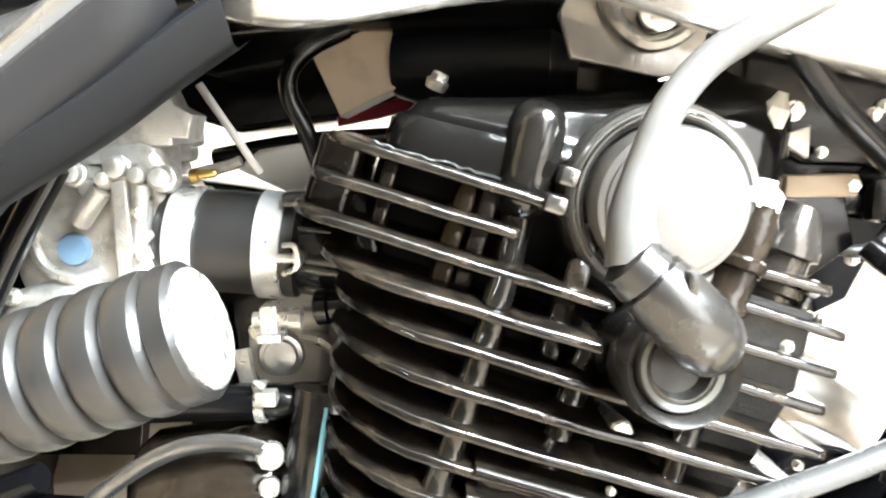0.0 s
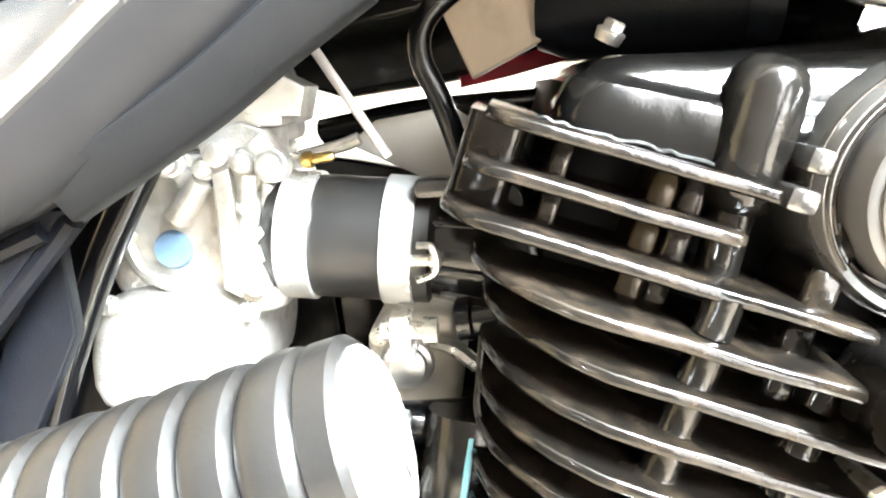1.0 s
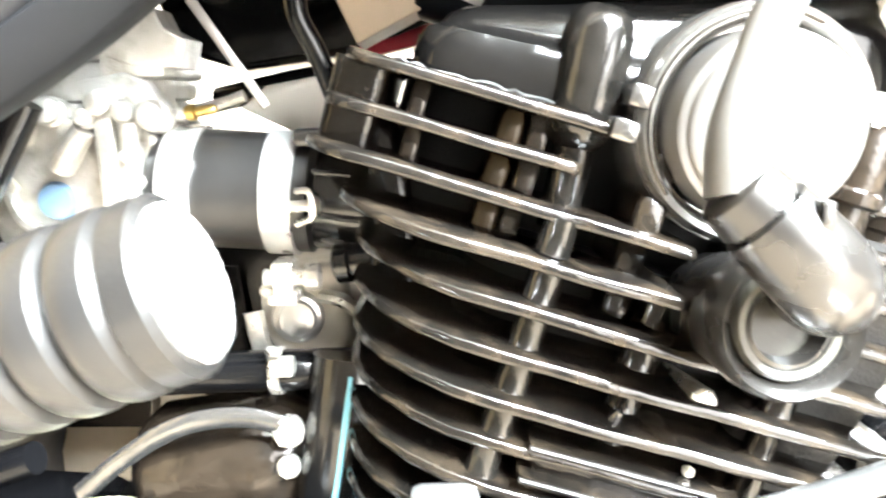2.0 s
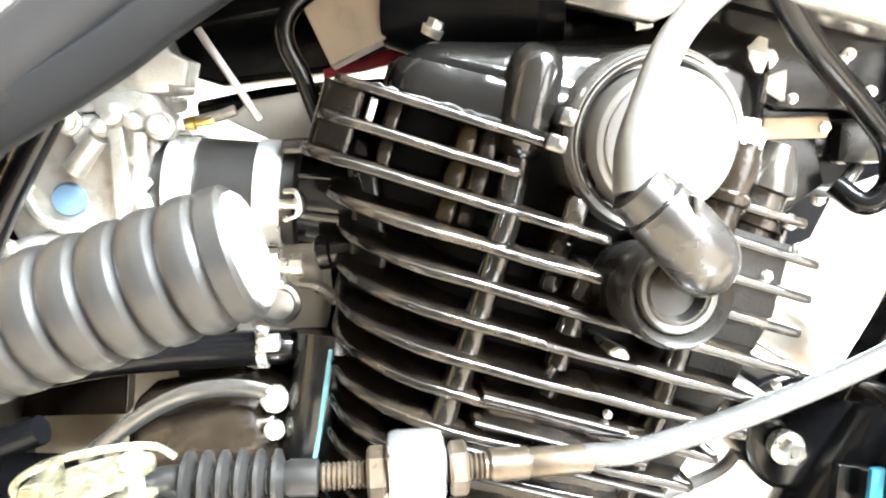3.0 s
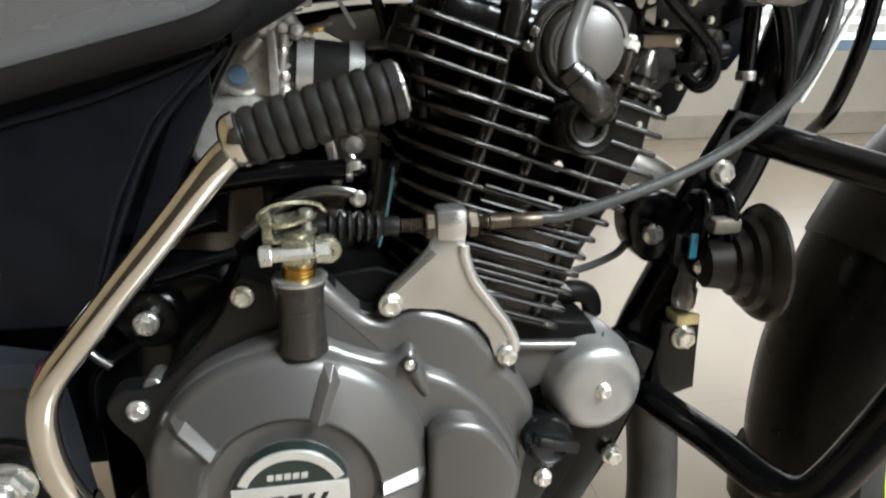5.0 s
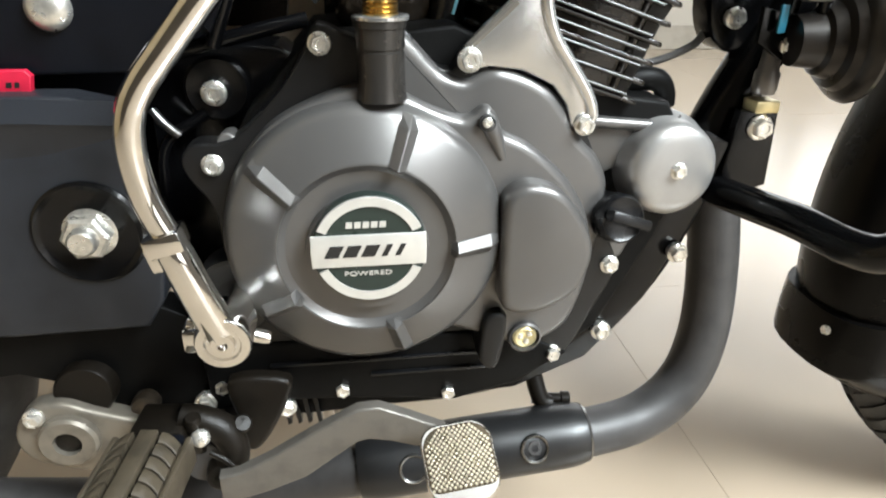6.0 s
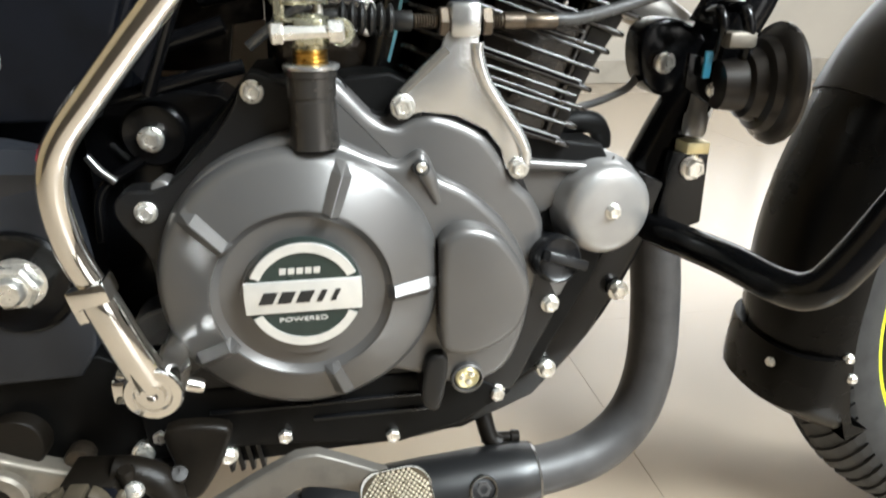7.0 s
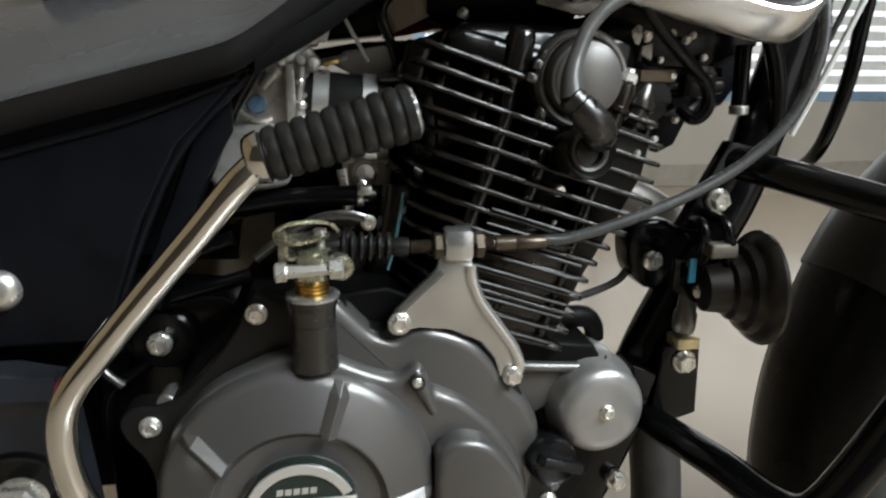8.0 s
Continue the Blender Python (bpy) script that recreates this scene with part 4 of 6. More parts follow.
lathe(bm, cyl(0.0400, 0.078, 0.582), cyl(0.06, 0, 1), [(0, 0.0105), (0.006, 0.0105), (0.007, 0.0132), (0.010, 0.0132), (0.011, 0.0100), (0.019, 0.0098), (0.020, 0.0118), (0.024, 0.0112), (0.031, 0.0085), (0.036, 0.0060), (0.037, 0.003)], 24)
part("chain_tensioner", bm, M_TOWER, head, "bare cast fitting on the head")
for da in (20, 140, 260):
    bolt(head, cyl(0.0400 + 0.0118 * math.cos(radians(da)), 0.070 - 0.002 * math.sin(radians(da)), 0.5935), 0.42, da, (-60, 10))
bm = bm_new()
lathe(bm, (0.2265, 0.088, 0.594), (0.3, -0.2, 1), [(0, 0.003), (0.002, 0.0048), (0.012, 0.0048), (0.014, 0.003), (0.017, 0.0018)], 8)
part("wire_connector", bm, M_WHITE, head, "small white wire connector")

bm = bm_new()
slab(bm, [(0.2300, 0.5950), (0.2420, 0.599), (0.2420, 0.5880)], 0.086, 0.089, 0.0006)
part("wire_tab", bm, M_WHITE, head, "white triangular plastic tab")

# spark plug cap and lead
bm = bm_new()
lathe(bm, (0.1815, 0.030, 0.5345), (0.05, -1, 0.18), [(-0.040, 0.0150), (-0.018, 0.0155), (-0.010, 0.0172), (-0.004, 0.0172), (-0.0015, 0.0160), (-0.003, 0.0140), (-0.0065, 0.0125), (-0.004, 0.0105), (-0.0035, 0.0088), (-0.010, 0.0070), (-0.012, 0.0)], 36)
plug = part("spark_plug_cap", bm, M_CAP, bike, "dark grey rubber spark plug cap")
bm = bm_new()
tube(bm, [(0.1850, 0.036, 0.5420), (0.1842, 0.027, 0.5435), (0.1805, 0.0195, 0.5475), (0.1755, 0.0170, 0.5525), (0.1700, 0.0170, 0.5580), (0.1665, 0.0178, 0.5615)], 0.0088, 22, 6, radii=[0.0084, 0.0094, 0.0098, 0.0098, 0.0094, 0.0090])
lathe(bm, (0.1672, 0.0178, 0.5608), (-0.70, 0.10, 0.70), [(-0.003, 0.0080), (-0.001, 0.0086), (0.0008, 0.0072), (0.0018, 0.0072), (0.0026, 0.0084), (0.0085, 0.0078), (0.0095, 0.0062)], 24)
box(bm, (-0.0012, -0.0015, -0.003), (0.0012, 0.0015, 0.003), 0.0004, Matrix.Translation((0.1735, 0.0100, 0.5625)))
part("cap_elbow", bm, M_CAP, plug, "glossy dark grey rubber elbow")
bm = bm_new()
tube(bm, [(0.1625, 0.0185, 0.5655), (0.1625, 0.0215, 0.5770), (0.1668, 0.025, 0.5900), (0.1735, 0.028, 0.6035), (0.1840, 0.030, 0.6150), (0.1990, 0.033, 0.6235), (0.222, 0.045, 0.634), (0.25, 0.09, 0.645)], 0.0060, 14, 8, radii=[0.0070, 0.0048, 0.0043, 0.0043, 0.0043])
part("ignition_lead", bm, M_LEAD, plug, "grey ignition lead")
bm = bm_new()
lathe(bm, (0.1705, 0.056, 0.5065), (0.1, -1, 0.1), [(-0.02, 0.004), (0.003, 0.004), (0.004, 0.003)], 8)
part("plug_nut", bm, M_ZINC, plug, smooth=False)
bm = bm_new()
lathe(bm, (0.1815, 0.030, 0.5345), (0.05, -1, 0.18), [(-0.0080, 0.0128), (-0.0040, 0.0126), (-0.0030, 0.0118), (-0.0034, 0.0102), (-0.0080, 0.0098)], 36)
part("boot_ring", bm, M_SEAT, plug, "pale yellow seat ring in the boot")

# -- carburettor and intake --
b0, b1 = Vector((0.016, 0.118, 0.5610)), Vector((0.0640, 0.118, 0.5565))
bd = (b1 - b0).normalized()
bm = bm_new()
lathe(bm, b0, bd, [(-0.004, 0.017), (0.0, 0.0198), (0.047, 0.0198), (0.049, 0.017)], 40)
boot = part("intake_boot", bm, M_RUBBER, bike, "black rubber intake boot held by two wide steel bands")
for h, wdt in ((0.0005, 0.0105), (0.0325, 0.0100)):
    bm = bm_new()
    lathe(bm, b0, bd, [(h, 0.0197), (h + 0.0003, 0.0209), (h + wdt - 0.0003, 0.0209), (h + wdt, 0.0197)], 40)
    part("hose_band", bm, M_BAND, boot, "wide bright steel hose band")
bm = bm_new()
lathe(bm, (0.0555, 0.104, 0.5315), (1, 0, 0), [(-0.009, 0.0030), (0.004, 0.0030), (0.0045, 0.0044), (0.009, 0.0044)], 10)
box(bm, (0.0495, 0.100, 0.5265), (0.0560, 0.112, 0.5370), 0.001)
box(bm, (0.0485, 0.098, 0.5235), (0.0575, 0.110, 0.5268), 0.0008)
part("band_screw", bm, M_ZINC, boot, smooth=False)
bm = bm_new()
lathe(bm, (0.0615, 0.099, 0.5555), (1, 0, 0), [(-0.004, 0.0020), (0.002, 0.0020), (0.0025, 0.0030), (0.005, 0.0030), (0.0055, 0.002)], 10)
tube(bm, [(0.0605, 0.097, 0.5605), (0.0650, 0.0955, 0.5600), (0.0655, 0.0955, 0.5530), (0.0600, 0.0965, 0.5500)], 0.0011, 6)
part("band_screw", bm, M_ZINC, boot, smooth=False)
bm = bm_new()
tube(bm, [(0.062, 0.118, 0.5560), (0.072, 0.118, 0.5545), (0.084, 0.119, 0.5520), (0.094, 0.120, 0.5490)], 0.018, 28, 6, radii=[0.0172, 0.0178, 0.0182, 0.0190])
manifold = part("intake_manifold", bm, M_GLOSSRUB, bike, "glossy black intake manifold between boot and head")
for dz, x0, x1 in ((0.0105, 0.064, 0.084), (-0.0030, 0.066, 0.082), (-0.0120, 0.066, 0.080)):
    bm = bm_new()
    dy = -math.sqrt(0.0178 ** 2 - dz ** 2)
    tube(bm, [(x0, 0.118 + dy + 0.0002, 0.5552 + dz), (x1, 0.1185 + dy + 0.0002, 0.5525 + dz)], 0.0012, 8, 3)
    part("moulded_rib", bm, M_GLOSSRUB, manifold)
bm = bm_new()
slab(bm, [(0.083, 0.580), (0.094, 0.577), (0.098, 0.535), (0.092, 0.522), (0.082, 0.526), (0.0845, 0.556)], 0.088, 0.15, 0.004, 4)
part("manifold_flange", bm, M_FRAME, manifold)
bm = bm_new()
lathe(bm, (0.0715, 0.100, 0.5365), (1, -0.1, 0.1), [(-0.001, 0.0050), (0.0, 0.0066), (0.004, 0.0066), (0.005, 0.0056), (0.020, 0.0056)], 20)
part("flange_stub", bm, M_GLOSSRUB, manifold, "short glossy black stub")
bm = bm_new()
box(bm, (0.0600, 0.100, 0.5735), (0.0740, 0.112, 0.5790), 0.0015)
part("moulded_tab", bm, M_CAP, manifold)

bm = bm_new()
slab(bm, [(-0.042, 0.548), (-0.040, 0.575), (-0.030, 0.586), (0.002, 0.584), (0.016, 0.578), (0.017, 0.543), (0.004, 0.536), (-0.030, 0.536)], 0.108, 0.155, 0.004, 3)
carb = part("carburettor", bm, M_CAST, bike, "bare cast aluminium carburettor")
bm = bm_new()
slab(bm, [(-0.050, 0.506), (-0.046, 0.540), (-0.020, 0.548), (0.002, 0.542), (0.002, 0.516), (-0.008, 0.504)], 0.102, 0.155, 0.006, 4)
part("float_bowl", bm, M_CAST, carb, "bright float bowl")
bm = bm_new()
box(bm, (-0.034, 0.104, 0.5845), (0.012, 0.15, 0.5895), 0.0015)
part("carburettor_flange", bm, M_CAST, carb)
bm = bm_new()
box(bm, (-0.020, 0.106, 0.5895), (0.016, 0.15, 0.602), 0.003)
part("carburettor_top", bm, M_CAST, carb)
bm = bm_new()
box(bm, (0.002, 0.104, 0.596), (0.022, 0.14, 0.606), 0.002)
part("throttle_block", bm, M_CAST, carb)
bm = bm_new()
lathe(bm, (0.008, 0.122, 0.585), (0.1, 0, 1), [(0, 0.009), (0.012, 0.008), (0.018, 0.008)], 16)
part("slide_barrel", bm, M_CAST, carb)
bm = bm_new()
box(bm, (-0.012, 0.106, 0.602), (0.016, 0.14, 0.612), 0.002)
part("carburettor_lid", bm, M_CAST, carb)
for x, z, r in ((-0.028, 0.5815, 0.0058), (-0.009, 0.5805, 0.0042), (0.0065, 0.5805, 0.0052)):
    bm = bm_new()
    lathe(bm, (x, 0.112, z), (0, -1, 0.1), [(-0.02, r * 1.1), (0.008, r), (0.010, r * 0.8), (0.010, 0)], 14)
    part("cast_boss", bm, M_CAST, carb)
bm = bm_new()
lathe(bm, (-0.030, 0.104, 0.588), (1, -0.15, 0.05), [(-0.012, 0.0062), (-0.010, 0.0068), (0.004, 0.0068), (0.005, 0.0050), (0.012, 0.0046), (0.013, 0.003)], 18)
part("choke_barrel", bm, M_CAST, carb)
for bx, bz in ((0.0025, 0.5885), (-0.0135, 0.5870)):
    bm = bm_new()
    lathe(bm, (bx, 0.103, bz), (0.1, -1, 0.1), [(-0.01, 0.0048), (0.002, 0.0048), (0.0025, 0.0038), (0.006, 0.0036), (0.0065, 0.0026)], 14)
    part("cast_boss", bm, M_CAST, carb)
bm = bm_new()
slab(bm, [(0.0005, 0.584), (0.0060, 0.585), (0.0070, 0.560), (0.0050, 0.545), (-0.0005, 0.548)], 0.0985, 0.112, 0.0015)
part("cast_pillar", bm, M_CAST, carb)
for bz, br in ((0.573, 0.0024), (0.5585, 0.0030), (0.549, 0.0034)):
    bm = bm_new()
    lathe(bm, (0.009, 0.101, bz), (0.5, -1, 0), [(-0.01, br * 1.2), (0.001, br * 1.2), (0.002, br), (0.0045, br * 0.9), (0.005, br * 0.5)], 12)
    part("jet_screw", bm, M_ZINC, carb)
bm = bm_new()
tube(bm, [(0.007, 0.106, 0.577), (0.006, 0.104, 0.560), (0.009, 0.104, 0.546)], 0.0055, 10, 5)
part("cast_web", bm, M_CAST, carb)
bm = bm_new()
lathe(bm, (-0.019, 0.112, 0.5590), (0, -1, 0), [(-0.01, 0.0062), (0.004, 0.0064), (0.006, 0.0055), (0.0065, 0)], 24)
part("blue_cap", bm, M_BLUE, carb, "round blue plastic cap")
for a, b, r0, r1 in (((-0.003, 0.1005, 0.5815), (-0.0140, 0.1035, 0.5700), 0.0034, 0.0042), ((0.0110, 0.1000, 0.5830), (0.0080, 0.1010, 0.5620), 0.0030, 0.0026), ((0.0060, 0.1010, 0.5600), (0.0135, 0.1010, 0.5655), 0.0020, 0.0014), ((0.0050, 0.1015, 0.5560), (0.0130, 0.1010, 0.5575), 0.0022, 0.0014), ((0.0130, 0.104, 0.5930), (0.0190, 0.106, 0.5840), 0.0050, 0.0050)):
    bm = bm_new()
    tube(bm, [a, b], r0, 12, 3, radii=[r0, r1])
    part("cast_arm", bm, M_CAST, carb)
for x, z, r in ((0.0100, 0.5860, 0.0034), (0.0180, 0.5850, 0.0042), (-0.0020, 0.5850, 0.0030)):
    bm = bm_new()
    lathe(bm, (x, 0.101, z), (0.15, -1, 0.1), [(-0.008, r * 1.25), (0.0005, r * 1.2), (0.001, r), (0.0035, r), (0.0048, r * 0.8), (0.0052, r * 0.35)], 16)
    part("cast_boss", bm, M_CAST, carb)
bm = bm_new()
slab(bm, [(0.004, 0.603), (0.010, 0.6115), (0.021, 0.6165), (0.0235, 0.6105), (0.0300, 0.6070), (0.0275, 0.5985), (0.012, 0.5995)], 0.1035, 0.118, 0.0015)
part("throttle_bracket", bm, M_CAST, carb)
bm = bm_new()
slab(bm, [(-0.0045, 0.596), (0.010, 0.598), (0.016, 0.5955), (0.017, 0.5905), (-0.004, 0.5890)], 0.1025, 0.112, 0.0012)
part("top_flange_lip", bm, M_CAST, carb)
bm = bm_new()
lathe(bm, (0.0250, 0.110, 0.5850), (1, 0, 0.12), [(0, 0.0020), (0.001, 0.0026), (0.003, 0.0026), (0.0035, 0.0016), (0.009, 0.0016), (0.010, 0.0010)], 12)
part("brass_jet", bm, M_BRASS, carb, "small brass jet")
bm = bm_new()
tube(bm, [(-0.034, 0.107, 0.5620), (-0.028, 0.104, 0.5530), (-0.018, 0.104, 0.5485), (-0.010, 0.107, 0.5500)], 0.0022, 8)
lathe(bm, (-0.0345, 0.110, 0.5640), (0, -1, 0), [(-0.01, 0.004), (0.004, 0.004), (0.0045, 0.003)], 6)
part("wire_clip", bm, M_ZINC, carb, "bent zinc wire clip")
bm = bm_new()
tube(bm, [(0.020, 0.125, 0.585), (0.034, 0.125, 0.588), (0.040, 0.125, 0.590)], 0.0022, 8)
part("fuel_nipple", bm, M_CAST, carb)
for x, z in ((-0.040, 0.543), (0.006, 0.540), (-0.030, 0.506)):
    bolt(carb, (x, 0.101, z), 0.5, random.uniform(0, 60))

# breather hose, tie, connector and light parts behind
bm = bm_new()
tube(bm, [(0.0755, 0.113, 0.5750), (0.0725, 0.112, 0.588), (0.0680, 0.110, 0.602), (0.0635, 0.108, 0.613), (0.0645, 0.107, 0.622), (0.072, 0.108, 0.630), (0.084, 0.115, 0.637)], 0.0034, 12, 8)
part("breather_hose", bm, M_FRAME, bike, "thin black rubber breather hose")
bm = bm_new()
box(bm, (-0.0014, -0.0006, 0.0), (0.0014, 0.0006, 0.036), 0.0004, Matrix.Translation((0.0535, 0.100, 0.586)) @ pose(0, 0, 0, 0, -31, 20))
part("cable_tie_tail", bm, M_DISC, bike, "silver-grey cable tie tail")
bm = bm_new()
slab(bm, [(0.065, 0.634), (0.097, 0.645), (0.1085, 0.622), (0.0765, 0.607)], 0.146, 0.172, 0.0012)
conn = part("wiring_connector", bm, M_BEIGE, bike, "beige plastic wiring connector")
bm = bm_new()
box(bm, (0.014, -0.006, -0.012), (0.034, 0.018, 0.010), 0.002, Matrix.Translation((0.0990, 0.152, 0.626)) @ pose(0, 0, 0, 0, -24, 0))
part("connector_end", bm, M_DARK, conn)
bm = bm_new()
tube(bm, [(0.015, 0.175, 0.590), (0.055, 0.165, 0.596), (0.10, 0.165, 0.598), (0.14, 0.17, 0.600)], 0.0050, 10)
part("wiring_loom", bm, M_FRAME, bike, "taped black wiring loom")
bm = bm_new()
slab(bm, [(0.030, 0.586), (0.040, 0.594), (0.068, 0.598), (0.082, 0.588), (0.088, 0.566), (0.066, 0.568)], 0.150, 0.21, 0.004)
part("air_duct", bm, M_WHITE, bike, "pale plastic duct behind the intake")
bm = bm_new()
slab(bm, [(0.070, 0.6040), (0.090, 0.6075), (0.1140, 0.6130), (0.1155, 0.6205), (0.100, 0.6170), (0.088, 0.6130), (0.070, 0.6085)], 0.185, 0.191, 0.0008)
part("red_label", bm, M_RED, bike, "bright red plastic piece behind the head")
bm = bm_new()
lathe(bm, (0.130, 0.150, 0.628), (1, -0.2, -0.05), [(-0.03, 0.014), (-0.02, 0.017), (0.035, 0.017), (0.04, 0.013), (0.046, 0.012)], 24)
part("horn_relay", bm, M_DARK, bike, "black round relay under the tank")

bm = bm_new()
slab(bm, [(-0.02, 0.66), (-0.01, 0.612), (0.02, 0.602), (0.06, 0.606), (0.11, 0.612), (0.16, 0.612), (0.22, 0.60), (0.24, 0.66)], 0.195, 0.23, 0.004)
part("air_box", bm, M_FRAME, bike, "black air box under the tank")

# dark filler added to close off the light gap behind the side panel
bm = bm_new()
slab(bm, [(-0.34, 0.55), (-0.34, 0.27), (-0.125, 0.27), (-0.118, 0.40), (-0.100, 0.45), (-0.078, 0.50), (-0.062, 0.54), (-0.046, 0.60)], 0.135, 0.24, 0.006)
part("dark_filler_box", bm, M_DARK, bike, "added dark filler box behind the side panel")

# black backing added to block the bright background behind the intake
bm = bm_new()
slab(bm, [(-0.075, 0.508), (-0.075, 0.56), (-0.03, 0.582), (0.02, 0.574), (0.085, 0.560), (0.10, 0.52), (0.10, 0.36), (0.0, 0.36), (0.0, 0.50), (-0.020, 0.508)], 0.214, 0.226, 0.002)
far_plate = part("far_backing_plate", bm, M_FRAME, bike, "added black backing behind the intake gaps")
bm = bm_new()
slab(bm, [(-0.022, 0.40), (-0.020, 0.512), (0.004, 0.512), (0.007, 0.464), (0.068, 0.460), (0.068, 0.40)], 0.210, 0.222, 0.002)
part("plate_leg", bm, M_FRAME, far_plate)
bm = bm_new()
slab(bm, [(-0.110, 0.428), (-0.105, 0.512), (-0.020, 0.512), (-0.022, 0.466), (-0.046, 0.462), (-0.052, 0.426)], 0.212, 0.224, 0.002)
part("plate_flap", bm, M_STARTER, far_plate, "brown-black cover on the far side")
bm = bm_new()
slab(bm, [(-0.16, 0.36), (-0.16, 0.50), (-0.02, 0.50), (-0.005, 0.36)], 0.262, 0.270, 0.003)
part("far_side_panel", bm, M_TAN, far_plate, "tan inner face of the far side panel")

# pale cast fuel tap below the boot
bm = bm_new()
slab(bm, [(0.036, 0.519), (0.044, 0.527), (0.056, 0.529), (0.0675, 0.527), (0.0700, 0.514), (0.0695, 0.500), (0.0655, 0.486), (0.056, 0.483), (0.045, 0.490), (0.037, 0.502)], 0.130, 0.160, 0.005, 4)
tap = part("fuel_tap", bm, M_TAP, bike, "pale cast fuel tap below the intake boot")
bm = bm_new()
lathe(bm, (0.0500, 0.131, 0.5100), (0.1, -1, 0.05), [(-0.004, 0.0100), (0.003, 0.0098), (0.005, 0.0088), (0.0055, 0.0070), (0.0075, 0.0064), (0.008, 0)], 24)
part("knob", bm, M_BRUSH, tap)
for pts in ([(0.0345, 0.127, 0.5130), (0.0365, 0.125, 0.5020), (0.0400, 0.125, 0.4900), (0.0370, 0.126, 0.4840)], [(0.0600, 0.126, 0.5185), (0.0680, 0.124, 0.5170), (0.0750, 0.124, 0.5110)]):
    bm = bm_new()
    tube(bm, pts, 0.0024, 8, 5, flat=1.6)
    part("clip_arm", bm, M_ZINC, tap, "bright clip arm")
bolt(tap, (0.0405, 0.129, 0.5200), 0.5, 10)
bolt(tap, (0.0640, 0.129, 0.4920), 0.5, 30)

# lower hoses and the starter behind the bellows
bm = bm_new()
tube(bm, [(-0.055, 0.122, 0.486), (-0.020, 0.116, 0.493), (0.009, 0.112, 0.496), (0.034, 0.110, 0.497), (0.054, 0.110, 0.497), (0.072, 0.118, 0.494)], 0.0072, 14)
lowhose = part("drain_hose", bm, M_FRAME, bike, "black rubber hose with a spring clip")
bm = bm_new()
lathe(bm, (0.044, 0.110, 0.497), (1, 0, 0), [(0, 0.0072), (0.0005, 0.0083), (0.004, 0.0083), (0.0045, 0.0072)], 20)
tube(bm, [(0.046, 0.104, 0.503), (0.047, 0.100, 0.508), (0.050, 0.099, 0.5065)], 0.0015, 6)
box(bm, (0.046, 0.099, 0.4985), (0.054, 0.105, 0.5045), 0.001)
part("spring_clip", bm, M_ZINC, lowhose)
bm = bm_new()
tube(bm, [(0.0735, 0.106, 0.503), (0.0715, 0.103, 0.488), (0.0670, 0.103, 0.465), (0.062, 0.105, 0.440)], 0.0138, 24, 6)
mount = part("starter_mount", bm, M_GLOSSRUB, bike, "black round mount with a light blue paint line")
bm = bm_new()
tube(bm, [(0.0740, 0.0922, 0.501), (0.0722, 0.0892, 0.489), (0.0677, 0.0890, 0.466), (0.0630, 0.0907, 0.448)], 0.0011, 6)
part("paint_line", bm, M_CYAN, mount, "thin light blue paint line")
bm = bm_new()
lathe(bm, (0.0, 0.125, 0.455), (1, 0, 0.05), [(-0.012, 0.010), (-0.009, 0.018), (-0.002, 0.0235), (0.035, 0.026), (0.045, 0.024), (0.058, 0.016), (0.06, 0.010)], 32)
starter = part("starter_motor", bm, M_STARTER, bike, "glossy brown-black starter motor with a bright strap")
bm = bm_new()
tube(bm, [(-0.026, 0.104, 0.456), (-0.008, 0.101, 0.470), (0.008, 0.099, 0.480), (0.022, 0.098, 0.4850), (0.038, 0.098, 0.4855), (0.053, 0.098, 0.481)], 0.0036, 10, flat=0.45)
part("strap", bm, M_BOSS, starter, "bright curved strap")
bolt(starter, (0.051, 0.098, 0.4800), 0.8, 10)
bolt(starter, (0.050, 0.098, 0.467), 0.6, 40)

# -- frame, guard, horn --
bm = bm_new()
tube(bm, [(0.405, YM, 0.70), (0.378, 0.130, 0.61), (0.352, 0.120, 0.54), (0.330, 0.114, 0.485), (0.298, 0.110, 0.43), (0.268, 0.108, 0.37), (0.246, 0.104, 0.310), (0.212, 0.100, 0.245), (0.165, 0.098, 0.195), (0.10, 0.098, 0.168), (0.02, 0.10, 0.160), (-0.10, 0.11, 0.160)], 0.0190, 16, 8)
frame_bar = part("frame_downtube", bm, M_FRAME, bike, "gloss black frame downtube and cradle")
bm = bm_new()
slab(bm, [(0.252, 0.330), (0.262, 0.362), (0.240, 0.372), (0.222, 0.318), (0.196, 0.262), (0.160, 0.208), (0.110, 0.176), (0.060, 0.168), (0.06, 0.160), (0.115, 0.163), (0.172, 0.188), (0.215, 0.240), (0.242, 0.300)], 0.074, 0.10, 0.002)
part("cradle_plate", bm, M_FRAME, frame_bar)
bm = bm_new()
tube(bm, [(0.340, YM, 0.62), (0.20, YM, 0.652), (0.05, YM, 0.66), (-0.15, YM, 0.64)], 0.020, 14, 6)
part("frame_top_tube", bm, M_FRAME, frame_bar)
bm = bm_new()
slab(bm, [(0.238, 0.640), (0.236, 0.598), (0.262, 0.584), (0.300, 0.582), (0.345, 0.600), (0.350, 0.660)], 0.125, 0.155, 0.002)
part("frame_gusset", bm, M_FRAME, frame_bar)
bm = bm_new()
slab(bm, [(0.250, 0.600), (0.343, 0.602), (0.343, 0.576), (0.328, 0.556), (0.315, 0.552), (0.301, 0.548), (0.291, 0.526), (0.278, 0.520), (0.264, 0.560)], 0.136, 0.150, 0.002)
